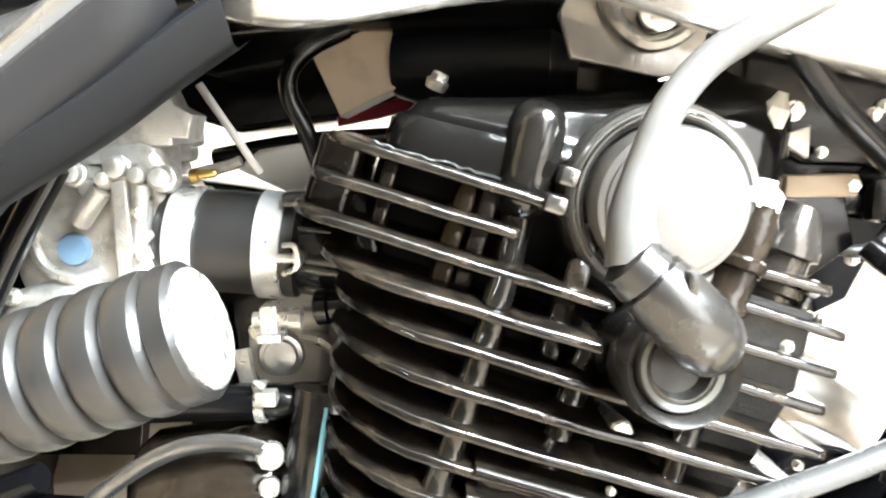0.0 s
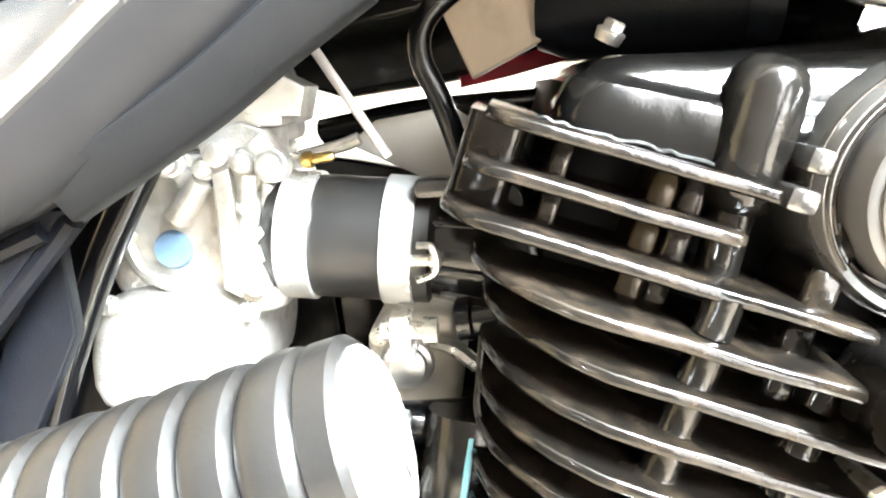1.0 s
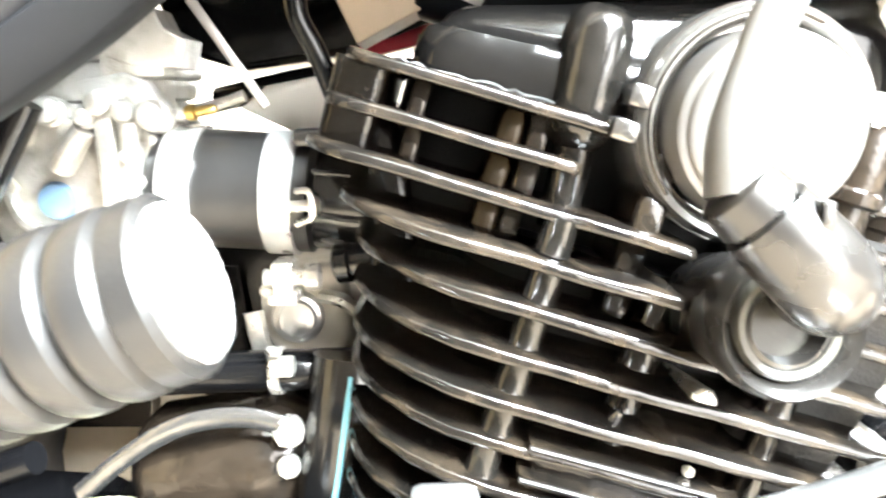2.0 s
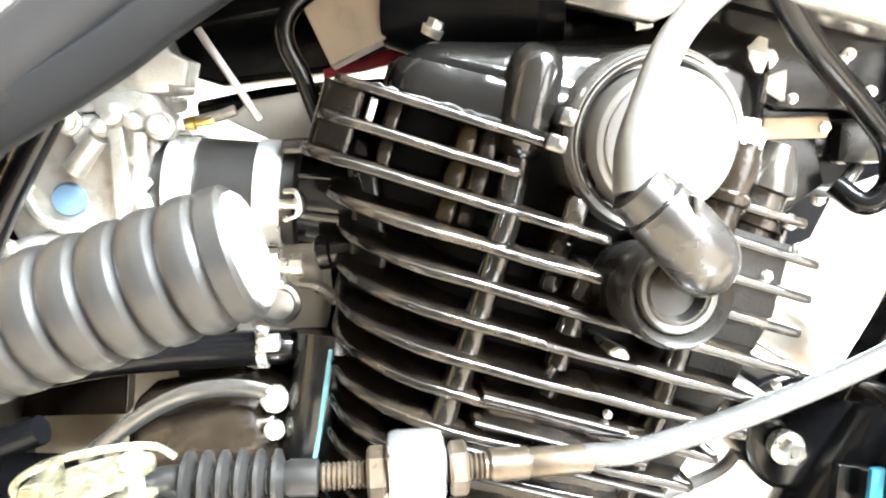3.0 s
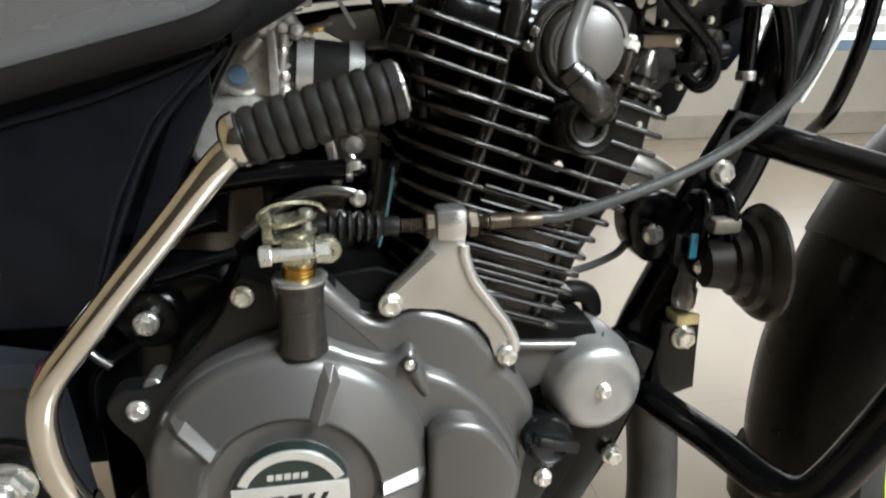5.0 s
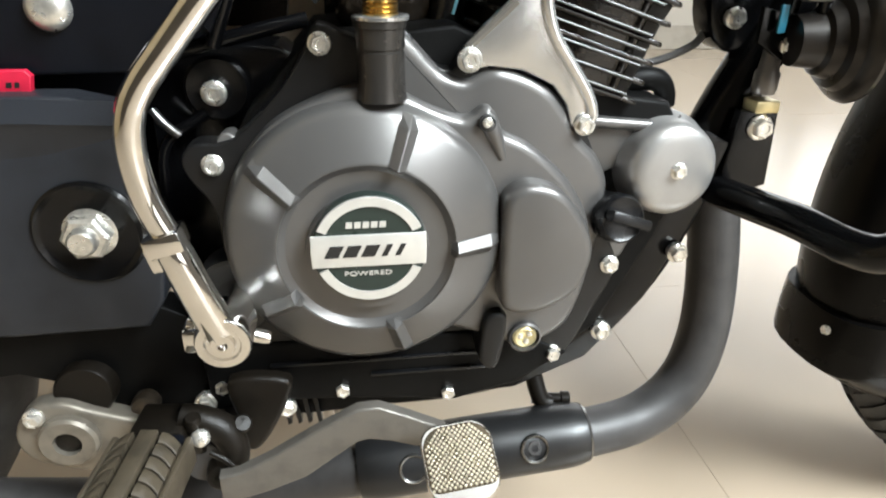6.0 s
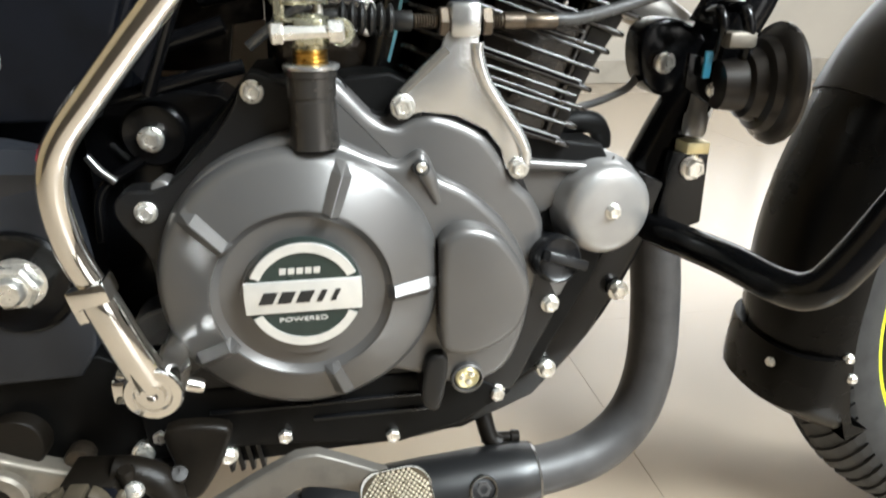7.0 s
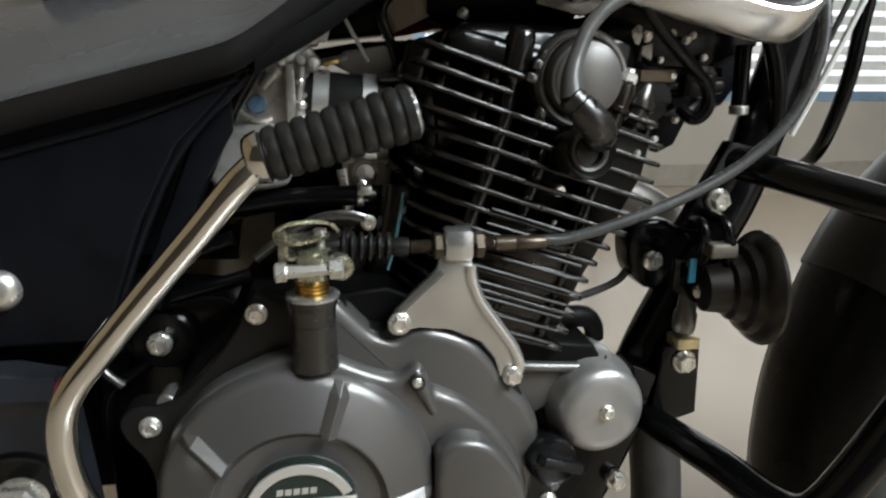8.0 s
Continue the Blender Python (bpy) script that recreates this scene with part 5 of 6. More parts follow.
coil = part("coil_bracket", bm, M_DARK, bike, "dark bracket with the ignition coil behind the head")
bm = bm_new()
box(bm, (0.280, 0.108, 0.562), (0.306, 0.136, 0.580), 0.004)
lathe(bm, (0.276, 0.121, 0.571), (1, 0, 0), [(-0.006, 0.004), (-0.005, 0.0062), (0.004, 0.0066), (0.034, 0.0066), (0.040, 0.0058), (0.041, 0.004)], 18)
part("ignition_coil", bm, M_CASE, coil, "black ignition coil")
bm = bm_new()
slab(bm, [(0.300, 0.586), (0.318, 0.584), (0.320, 0.566), (0.313, 0.560), (0.311, 0.576), (0.300, 0.579)], 0.124, 0.128, 0.0008)
part("coil_tab", bm, M_TOWER, coil, "tarnished metal tab")
for x, z, s in ((0.266, 0.589, 0.35), (0.300, 0.591, 0.4), (0.315, 0.570, 0.4), (0.283, 0.546, 0.4)):
    bolt(coil, (x, 0.122 if z < 0.58 else 0.120, z), s, 25)
bm = bm_new()
tube(bm, [(0.262, 0.118, 0.566), (0.270, 0.112, 0.553), (0.284, 0.112, 0.552), (0.296, 0.118, 0.560)], 0.0028, 10, 6)
part("coil_wire", bm, M_CABLE, coil)
bm = bm_new()
tube(bm, [(0.326, 0.112, 0.600), (0.327, 0.112, 0.556)], 0.0058, 14, 4)
stay = part("stay_bar", bm, M_FRAME, frame_bar)
bm = bm_new()
lathe(bm, (0.327, 0.112, 0.557), (0, 0, -1), [(0, 0.0062), (0.001, 0.0070), (0.006, 0.0070), (0.007, 0.0055)], 18)
part("engine_hanger_cap", bm, M_ZINC, frame_bar, "bright end cap")
bm = bm_new()
slab(bm, [(0.246, 0.446), (0.247, 0.466), (0.262, 0.474), (0.282, 0.470), (0.304, 0.452), (0.296, 0.428), (0.268, 0.419), (0.253, 0.428)], 0.104, 0.13, 0.004, 3)
part("engine_hanger", bm, M_FRAME, frame_bar, "black engine hanger lug")
for x, z in ((0.232, 0.2800), (0.1795, 0.2160)):
    bolt(frame_bar, (x, 0.068, z), 1.15, 0)
bm = bm_new()
tube(bm, [(0.136, 0.10, 0.165), (0.142, 0.088, 0.140), (0.150, 0.086, 0.134)], 0.0075, 10, 5)
lathe(bm, (0.146, 0.090, 0.1370), (1, -0.15, 0), [(-0.010, 0.0048), (0.014, 0.0048), (0.015, 0.0062), (0.021, 0.0062), (0.022, 0.005)], 14)
part("stand_stop", bm, M_PEGIRON, frame_bar)

bm = bm_new()
slab(bm, [(0.264, 0.385), (0.292, 0.383), (0.294, 0.330), (0.268, 0.322), (0.258, 0.336)], 0.072, 0.080, 0.001)
gplate = part("guard_plate", bm, M_FRAME, bike, "black mounting plate of the engine guard")
bolt(gplate, (0.2795, 0.0715, 0.3735), 1.35, 20)
bm = bm_new()
box(bm, (0.2715, 0.067, 0.384), (0.2890, 0.085, 0.3925), 0.0012, Matrix())
part("spacer", bm, M_ZINCY, gplate, "yellow-passivated spacer")
bm = bm_new()
tube(bm, [(0.258, 0.078, 0.326), (0.262, 0.050, 0.328), (0.271, 0.0, 0.332), (0.2795, -0.040, 0.3315), (0.2875, -0.058, 0.336), (0.300, -0.064, 0.352), (0.330, -0.066, 0.400), (0.366, -0.060, 0.448), (0.386, -0.040, 0.478), (0.382, -0.012, 0.495), (0.362, 0.012, 0.503), (0.330, 0.050, 0.513), (0.308, 0.085, 0.520)], 0.0114, 16, 8)
guard = part("engine_guard", bm, M_FRAME, bike, "gloss black tubular engine guard")
bm = bm_new()
slab(bm, [(0.302, 0.534), (0.322, 0.530), (0.302, 0.488), (0.284, 0.470), (0.270, 0.474), (0.284, 0.500)], 0.078, 0.088, 0.001)
part("guard_clamp", bm, M_FRAME, guard)
bolt(guard, (0.2955, 0.076, 0.4930), 1.3, 10)

bm = bm_new()
hc, ha = Vector((0.3155, 0.0545, 0.4345)), Vector((0.990, -0.139, 0.02))
lathe(bm, hc, ha, [(-0.036, 0.010), (-0.035, 0.016), (-0.020, 0.0180), (-0.018, 0.0220), (-0.011, 0.0245), (-0.009, 0.0300), (-0.004, 0.0325), (-0.002, 0.0368), (0.001, 0.0392), (0.004, 0.0405), (0.007, 0.0396), (0.0076, 0.0360), (0.004, 0.0310), (0.005, 0.0200), (0.008, 0.0090), (0.008, 0)], 48)
horn = part("horn", bm, M_HORN, bike, "dark bronze-black round disc horn")
bm = bm_new()
slab(bm, [(0.262, 0.454), (0.284, 0.449), (0.292, 0.440), (0.291, 0.424), (0.280, 0.420), (0.262, 0.432)], 0.066, 0.070, 0.001)
part("horn_bracket", bm, M_FRAME, horn)
bolt(horn, (0.2826, 0.0645, 0.4298), 0.8, 15)
bolt(horn, (0.262, 0.098, 0.4440), 1.1, 15)
bm = bm_new()
box(bm, (0.2690, 0.058, 0.4385), (0.2745, 0.0605, 0.4560), 0.0008)
part("blue_tag", bm, M_TEAL, horn, "teal wire tag")
bm = bm_new()
lathe(bm, (0.2775, 0.073, 0.397), (0.04, 0, 1), [(0, 0.0075), (0.004, 0.0085), (0.014, 0.0085), (0.016, 0.0070), (0.030, 0.0060), (0.031, 0.004)], 16)
part("grey_connector", bm, M_DISC, horn, "grey sleeved connector")
bm = bm_new()
tube(bm, [(0.296, 0.056, 0.446), (0.292, 0.050, 0.470), (0.288, 0.056, 0.483), (0.289, 0.082, 0.480), (0.298, 0.115, 0.462)], 0.0040, 10)
part("horn_wire", bm, M_FRAME, horn, "sleeved horn wire")
bm = bm_new()
tube(bm, [(0.282, 0.066, 0.452), (0.277, 0.056, 0.470), (0.276, 0.062, 0.481), (0.280, 0.086, 0.476), (0.291, 0.115, 0.458)], 0.0036, 10)
part("horn_wire", bm, M_FRAME, horn, "sleeved horn wire")

bm = bm_new()
box(bm, (0.277, 0.046, 0.4585), (0.297, 0.058, 0.4690), 0.0025)
part("terminal_cover", bm, M_DULL, horn, "tan-grey rubber cover over the horn terminals")
# cables and wires ahead of the engine
bm = bm_new()
tube(bm, [(0.214, 0.060, 0.632), (0.240, 0.070, 0.606), (0.272, 0.082, 0.582), (0.284, 0.085, 0.570), (0.286, 0.086, 0.556), (0.278, 0.088, 0.549), (0.270, 0.095, 0.556)], 0.0046, 10)
part("wire_sleeve", bm, M_FRAME, bike, "black sleeved wire with a hooked end")
bm = bm_new()
tube(bm, [(0.330, 0.10, 0.62), (0.345, 0.10, 0.585), (0.352, 0.102, 0.550), (0.350, 0.106, 0.520)], 0.0062, 10)
part("loom_branch", bm, M_FRAME, bike, "black wiring branch")
for dx, m in ((0.0, M_CABLE), (0.012, M_WHITE)):
    bm = bm_new()
    tube(bm, [(0.400 + dx, 0.10, 0.64), (0.380 + dx, 0.105, 0.585), (0.360 + dx, 0.11, 0.535)], 0.0022, 8)
    part("thin_cable", bm, m, bike)
bm = bm_new()
tube(bm, [(0.440, 0.12, 0.72), (0.428, 0.12, 0.63), (0.422, 0.12, 0.575), (0.424, 0.14, 0.525), (0.440, 0.18, 0.500)], 0.0058, 12)
part("front_cable", bm, M_FRAME, bike, "black front brake cable")
bm = bm_new()
slab(bm, [(0.222, 0.586), (0.262, 0.578), (0.268, 0.556), (0.252, 0.544), (0.236, 0.556), (0.224, 0.560)], 0.098, 0.11, 0.001)
engmount = part("engine_mount", bm, M_FRAME, bike, "black engine mount with bolts and a clip")
bm = bm_new()
box(bm, (0.238, 0.092, 0.574), (0.264, 0.100, 0.582), 0.001)
part("mount_clip", bm, M_BEIGE, engmount)
bolt(engmount, (0.262, 0.094, 0.578), 0.5, 10)
bm = bm_new()
slab(bm, [(0.216, 0.640), (0.220, 0.600), (0.230, 0.575), (0.240, 0.5565), (0.258, 0.5600), (0.280, 0.572), (0.302, 0.592), (0.316, 0.597), (0.316, 0.640)], 0.128, 0.15, 0.003)
coil = part("ignition_coil", bm, M_FRAME, bike, "black ignition coil and bracket under the tank")
bm = bm_new()
tube(bm, [(0.262, 0.116, 0.572), (0.250, 0.112, 0.552), (0.238, 0.108, 0.536), (0.230, 0.106, 0.520)], 0.0050, 12, 5)
part("coil_rod", bm, M_FRAME, coil)
for cx, cz, cs in ((0.232, 0.606, 0.4), (0.2755, 0.6075, 0.45), (0.292, 0.6065, 0.4), (0.246, 0.590, 0.4)):
    bolt(coil, (cx, 0.124, cz), cs, 20)
bm = bm_new()
box(bm, (0.240, 0.100, 0.562), (0.256, 0.112, 0.573), 0.0015, Matrix())
box(bm, (0.256, 0.104, 0.566), (0.268, 0.112, 0.571), 0.001, Matrix())
part("coil_clip", bm, M_DISC, coil, "grey metal clip")
bolt(engmount, (0.284, 0.118, 0.603), 0.45, 10)
bolt(engmount, (0.254, 0.120, 0.605), 0.6, 10)

# -- exhaust --
bm = bm_new()
tube(bm, [(0.262, 0.124, 0.35), (0.280, 0.112, 0.300), (0.2865, 0.104, 0.240), (0.284, 0.096, 0.185), (0.268, 0.088, 0.144), (0.234, 0.079, 0.120), (0.188, 0.071, 0.1135), (0.12, 0.066, 0.1125), (0.02, 0.066, 0.102), (-0.08, 0.068, 0.092), (-0.22, 0.07, 0.085), (-0.45, 0.07, 0.12)], 0.0205, 20, 8)
exhaust = part("exhaust_pipe", bm, M_MATTE, bike, "matte black exhaust pipe")
bm = bm_new()
sl = [Vector((0.176, 0.0690, 0.1150)), Vector((0.08, 0.0665, 0.1090)), Vector((-0.012, 0.067, 0.0995))]
tube(bm, sl, 0.0245, 32, 12, radii=[0.0240, 0.0266] + [0.0272] * 17 + [0.0266, 0.0240])
bm2 = bm_new()
tube(bm2, [(0.205, 0.165, 0.500), (0.255, 0.172, 0.487), (0.305, 0.172, 0.462), (0.330, 0.165, 0.430), (0.322, 0.155, 0.398), (0.300, 0.140, 0.370), (0.262, 0.122, 0.345)], 0.0165, 20, 8)
part("header_bend", bm2, M_HEADER, exhaust, "bare steel exhaust header bend")
sleeve = part("heat_shield", bm, M_SATIN, bike, "satin black heat shield sleeve with two socket screws")
bm = bm_new()
lathe(bm, (0.176, 0.0690, 0.1150), (-1, -0.026, -0.0625), [(-0.0006, 0.0215), (-0.0012, 0.0238), (0.0012, 0.0248), (0.0018, 0.0236)], 36)
part("shield_rim", bm, M_BOSS, sleeve, "thin bright rim")
for x, z in ((0.127, 0.1435), (0.030, 0.1345)):
    bm = bm_new()
    lathe(bm, (x, 0.066, z - 0.030), (0, -0.85, 0.42), [(0.018, 0.0118), (0.0262, 0.0118), (0.0274, 0.0108), (0.0264, 0.0094), (0.020, 0.0088)], 28)
    part("screw_seat", bm, M_BOSS, sleeve, "bright ring of the screw seat")
    bm = bm_new()
    lathe(bm, (x, 0.066, z - 0.030), (0, -0.85, 0.42), [(0.016, 0.0070), (0.0245, 0.0068), (0.0255, 0.0058), (0.0255, 0.0034), (0.021, 0.0030)], 6)
    part("socket_screw", bm, M_MATTE, sleeve, "black socket screw", smooth=False)

bm = bm_new()
lathe(bm, (-0.050, 0.066, 0.082), (0.05, -0.2, -1), [(-0.01, 0.0125), (0.014, 0.0125), (0.018, 0.0105), (0.020, 0.006)], 20)
part("drain_plug", bm, M_PEGIRON, exhaust, "dark plug under the pipe")
for k in range(4):
    bm = bm_new()
    slab(bm, [(-0.068 + 0.0075 * k, 0.192), (-0.064 + 0.0075 * k, 0.194), (-0.060 + 0.0075 * k, 0.160), (-0.063 + 0.0075 * k, 0.158)], 0.056, 0.10, 0.001)
    part("sump_fin", bm, M_FRAME, crankcase)

# -- brake pedal, footrest, rear plates --
bm = bm_new()
slab(bm, [(-0.100, 0.179), (-0.088, 0.181), (-0.067, 0.1915), (-0.038, 0.2090), (-0.019, 0.2195), (-0.010, 0.2240), (0.003, 0.2245), (0.021, 0.2160), (0.046, 0.2030), (0.050, 0.196), (0.046, 0.189), (0.027, 0.1905), (0.011, 0.1965), (-0.004, 0.2000), (-0.011, 0.1985), (-0.025, 0.1885), (-0.045, 0.1735), (-0.070, 0.1640), (-0.088, 0.1590), (-0.100, 0.158)], -0.0160, -0.0075, 0.0018)
pedal = part("brake_pedal", bm, M_PEDAL, bike, "dull steel strap brake pedal with a chequered chrome pad")
bm = bm_new()
tube(bm, [(0.040, -0.012, 0.196), (0.046, -0.024, 0.197), (0.050, -0.042, 0.201)], 0.0085, 12, 4, flat=0.6)
part("pad_stem", bm, M_PEDAL, pedal)
pm = Matrix.Translation((0.0500, -0.050, 0.2065)) @ pose(0, 0, 0, 36, -4, 4)
bm = bm_new()
rings(bm, [[pm @ Vector((x * s, z * s * 1.02 - (0.004 if h < -0.01 else 0), h)) for x, z in rounded(-0.0225, 0.0225, -0.024, 0.024, (0.014, 0.014, 0.014, 0.011), 6)] for s, h in ((0.80, -0.016), (0.96, -0.011), (1.0, -0.003), (0.985, -0.0008), (0.95, 0.0)) ])
pad = part("pedal_pad", bm, M_CHROME, bike, "chrome pad with a chequered tread")
bm = bm_new()
rings(bm, [[pm @ Vector((x * k, z * k, h)) for x, z in rounded(-0.0212, 0.0212, -0.0160, 0.0226, (0.006, 0.006, 0.013, 0.013), 6)] for k, h in ((1.0, -0.001), (1.0, 0.0003), (0.985, 0.0006))])
part("tread_plate", bm, M_PADBASE, pad, "tarnished plate under the tread")
bm = bm_new()
for i in range(-17, 18):
    for j in range(-17, 18):
        x, y = (i + j) * 0.00160, (i - j) * 0.00175
        if abs(x) < 0.0200 and -0.0150 < y < 0.0215 and abs(x) + y < 0.0330:
            low = [bm.verts.new(pm @ Vector((x + dx, y + dy, 0.0006))) for dx, dy in ((-0.00115, 0), (0, -0.00125), (0.00115, 0), (0, 0.00125))]
            high = [bm.verts.new(pm @ Vector((x + dx * 0.5, y + dy * 0.5, 0.0014))) for dx, dy in ((-0.00115, 0), (0, -0.00125), (0.00115, 0), (0, 0.00125))]
            for k in range(4):
                bm.faces.new((low[k], low[(k + 1) % 4], high[(k + 1) % 4], high[k]))
            bm.faces.new(high)
tagged(part("tread", bm, M_TREAD, pad, "small blunt studs of the chequered tread", smooth=False), kind="stuff")
bm = bm_new()
lathe(bm, (-0.112, 0.02, 0.172), (0, -1, 0), [(-0.05, 0.016), (0.010, 0.0165), (0.013, 0.015), (0.013, 0)], 24)
part("pedal_pivot", bm, M_MATTE, pedal)

PEG = Matrix.Translation((-0.138, -0.004, 0.200)) @ pose(0, 0, 0, 2, 0, -7)
bm = bm_new()
rings(bm, [[PEG @ Vector((x * s, -d, z * s)) for x, z in rounded(-0.020, 0.020, -0.013, 0.0085, (0.006, 0.006, 0.004, 0.004), 4)] for d, s in ((-0.004, 0.85), (0.0, 1.0), (0.080, 1.06), (0.086, 1.0), (0.088, 0.8))])
peg = part("footrest", bm, M_DARK, bike, "worn brown-black rubber footrest with grooved tread")
bm = bm_new()
box(bm, (-0.0058, -0.084, 0.0085), (0.0058, -0.002, 0.0158), 0.0015, PEG)
part("tread_strip", bm, M_PEG, peg)
for row in (-1, 1):
    for i in range(8):
        bm = bm_new()
        y = -0.004 - 0.0102 * i
        loops = []
        for k in range(4):
            x = row * (0.0090 + 0.0038 * k)
            top = 0.0156 - 0.0004 * k - 0.00055 * k * k
            y1 = y - 0.0010 * k * k * 0.5
            loops.append([PEG @ Vector(q) for q in ((x, y1 - 0.0088, 0.004), (x, y1 - 0.0088, top - 0.0006), (x, y1 - 0.0080, top), (x, y1 - 0.0010, top), (x, y1, top - 0.0006), (x, y1, 0.004))])
        rings(bm, loops)
        part("tread_block", bm, M_PEG, peg)
bm = bm_new()
slab(bm, [(-0.095, 0.222), (-0.056, 0.220), (-0.059, 0.200), (-0.068, 0.181), (-0.078, 0.166), (-0.086, 0.162), (-0.092, 0.170), (-0.0925, 0.190)], 0.026, 0.036, 0.004, 4)
part("peg_hanger", bm, M_PEGIRON, peg, "dark brown footrest hanger strap")
bm = bm_new()
tube(bm, [(-0.124, 0.010, 0.210), (-0.110, 0.009, 0.206), (-0.098, 0.008, 0.198), (-0.0925, 0.006, 0.185), (-0.096, 0.004, 0.173), (-0.103, 0.003, 0.166)], 0.0105, 18, 6, radii=[0.0090, 0.0100, 0.0105, 0.0098, 0.0105, 0.0100])
lathe(bm, (-0.1015, 0.016, 0.1670), (0.05, -1, 0.05), [(-0.012, 0.0110), (0.016, 0.0112), (0.020, 0.0100), (0.0215, 0.0070), (0.0215, 0)], 28)
lathe(bm, (-0.0895, 0.016, 0.1930), (0.3, -0.6, 0.7), [(-0.008, 0.0060), (0.012, 0.0062), (0.014, 0.0050), (0.0145, 0)], 18)
part("hinge_casting", bm, M_PEGIRON, peg, "dark brown footrest hinge casting")
bm = bm_new()
lathe(bm, (-0.1105, -0.002, 0.2015), (0.1, -1, 0.35), [(-0.012, 0.0062), (0.001, 0.0062), (0.003, 0.0052), (0.0042, 0.0030), (0.0045, 0)], 16)
part("hinge_pin", bm, M_ZINC, peg, "worn bright hinge pin")
bm = bm_new()
tube(bm, [(-0.1060, -0.0035, 0.1900), (-0.0960, -0.0060, 0.1840), (-0.0900, -0.0060, 0.1740), (-0.0940, -0.0060, 0.1610)], 0.0020, 8, 5)
part("hinge_spring", bm, M_PEGIRON, peg)
for sx in (-1, 1):
    bm = bm_new()
    box(bm, (sx * 0.0228 - 0.0022, -0.086, -0.0125), (sx * 0.0228 + 0.0022, 0.0, 0.0085), 0.0018, PEG)
    part("side_wall", bm, M_PEG, peg)
bm = bm_new()
box(bm, (-0.016, 0.0, -0.012), (0.018, 0.030, 0.010), 0.003, PEG)
lathe(bm, PEG @ Vector((0.022, 0.012, 0.002)), (0, -0.3, 1), [(-0.02, 0.0055), (0.012, 0.0055), (0.014, 0.004)], 14)
part("footrest_hinge", bm, M_PEGIRON, peg, "dark footrest hinge")

bm = bm_new()
slab(bm, [(-0.238, 0.188), (-0.226, 0.208), (-0.205, 0.212), (-0.186, 0.204), (-0.160, 0.194), (-0.130, 0.184), (-0.125, 0.166), (-0.155, 0.160), (-0.185, 0.152), (-0.208, 0.156), (-0.232, 0.168)], 0.030, 0.044, 0.004, 3)
fbr = part("footrest_bracket", bm, M_DULL, bike, "cast aluminium footrest bracket")
bm = bm_new()
lathe(bm, (-0.203, 0.035, 0.184), (0, -1, 0), [(-0.01, 0.020), (0.010, 0.0195), (0.012, 0.0175), (0.012, 0.0092), (0.006, 0.0090), (0.004, 0.004)], 28)
part("clamp_eye", bm, M_DULL, fbr)
bm = bm_new()
lathe(bm, (-0.192, 0.06, 0.211), (0, -1, 0.1), [(-0.02, 0.020), (0.020, 0.0195), (0.022, 0.018), (0.022, 0)], 28)
part("pivot_tube", bm, M_PEGIRON, fbr)
bm = bm_new()
lathe(bm, (-0.203, 0.035, 0.184), (0, -1, 0), [(-0.01, 0.0088), (0.0085, 0.0086), (0.0095, 0.007)], 20)
part("eye_shaft", bm, M_PEGIRON, fbr)
bolt(fbr, (-0.222, 0.030, 0.203), 1.0, 10)
bm = bm_new()
lathe(bm, (-0.1560, 0.044, 0.1965), (0, -1, 0.1), [(-0.006, 0.0090), (0.003, 0.0092), (0.0055, 0.0080), (0.0068, 0.0050), (0.0070, 0)], 24)
part("domed_plug", bm, M_BROWN, fbr, "dull domed plug")
bolt(fbr, (-0.116, 0.046, 0.1930), 1.2, 0)

bm = bm_new()
slab(bm, [(-0.36, 0.415), (-0.160, 0.412), (-0.132, 0.405), (-0.128, 0.36), (-0.124, 0.305), (-0.128, 0.282), (-0.140, 0.264), (-0.22, 0.262), (-0.36, 0.27)], 0.034, 0.056, 0.003)
pivot_plate = part("pivot_cover", bm, M_PIVOT, bike, "dark grey plastic cover round the swing arm pivot")
bm = bm_new()
loops = []
for p, low in zip(spline([(-0.36, 0.034, 0.402), (-0.20, 0.034, 0.399), (-0.160, 0.034, 0.3975), (-0.1345, 0.034, 0.3965)], 6), [0.030 - 0.00125 * i for i in range(19)]):
    loops.append([p + Vector((0, dy, dz)) for dy, dz in ((0.010, 0.013), (0.0005, 0.0128), (-0.0035, 0.0012), (-0.0040, 0.0), (-0.0030, -0.0012), (0.0002, -low), (0.010, -low))])
rings(bm, loops)
part("cover_crease", bm, M_PIVOT, pivot_plate)
bm = bm_new()
slab(bm, [(-0.30, 0.424), (-0.183, 0.424), (-0.180, 0.4205), (-0.182, 0.411), (-0.30, 0.411)], 0.049, 0.054, 0.001)
red_tag = part("red_tag", bm, M_RED, bike, "red plastic tag between the side panels")
part("tag_print", slanted_bars([(-0.194, -0.191), (-0.1895, -0.1870)], 0.0485, 0.4145, 0.4175, 0.0006), M_INK, red_tag, "small dark print bars", smooth=False)
bm = bm_new()
lathe(bm, (-0.162, 0.034, 0.3315), (0, -1, 0), [(-0.004, 0.0325), (0.0015, 0.0325), (0.003, 0.0305), (0.0014, 0.0280), (0.0006, 0.0262), (0.0006, 0.0)], 48)
part("pivot_recess", bm, M_FRAME, pivot_plate, "black recessed ring")
bm = bm_new()
lathe(bm, (-0.162, 0.036, 0.3315), (0, -1, 0), [(0.0, 0.0165), (0.002, 0.0165), (0.003, 0.0150), (0.003, 0.0)], 32)
part("washer", bm, M_ZINC, pivot_plate, "zinc washer")
bm = bm_new()
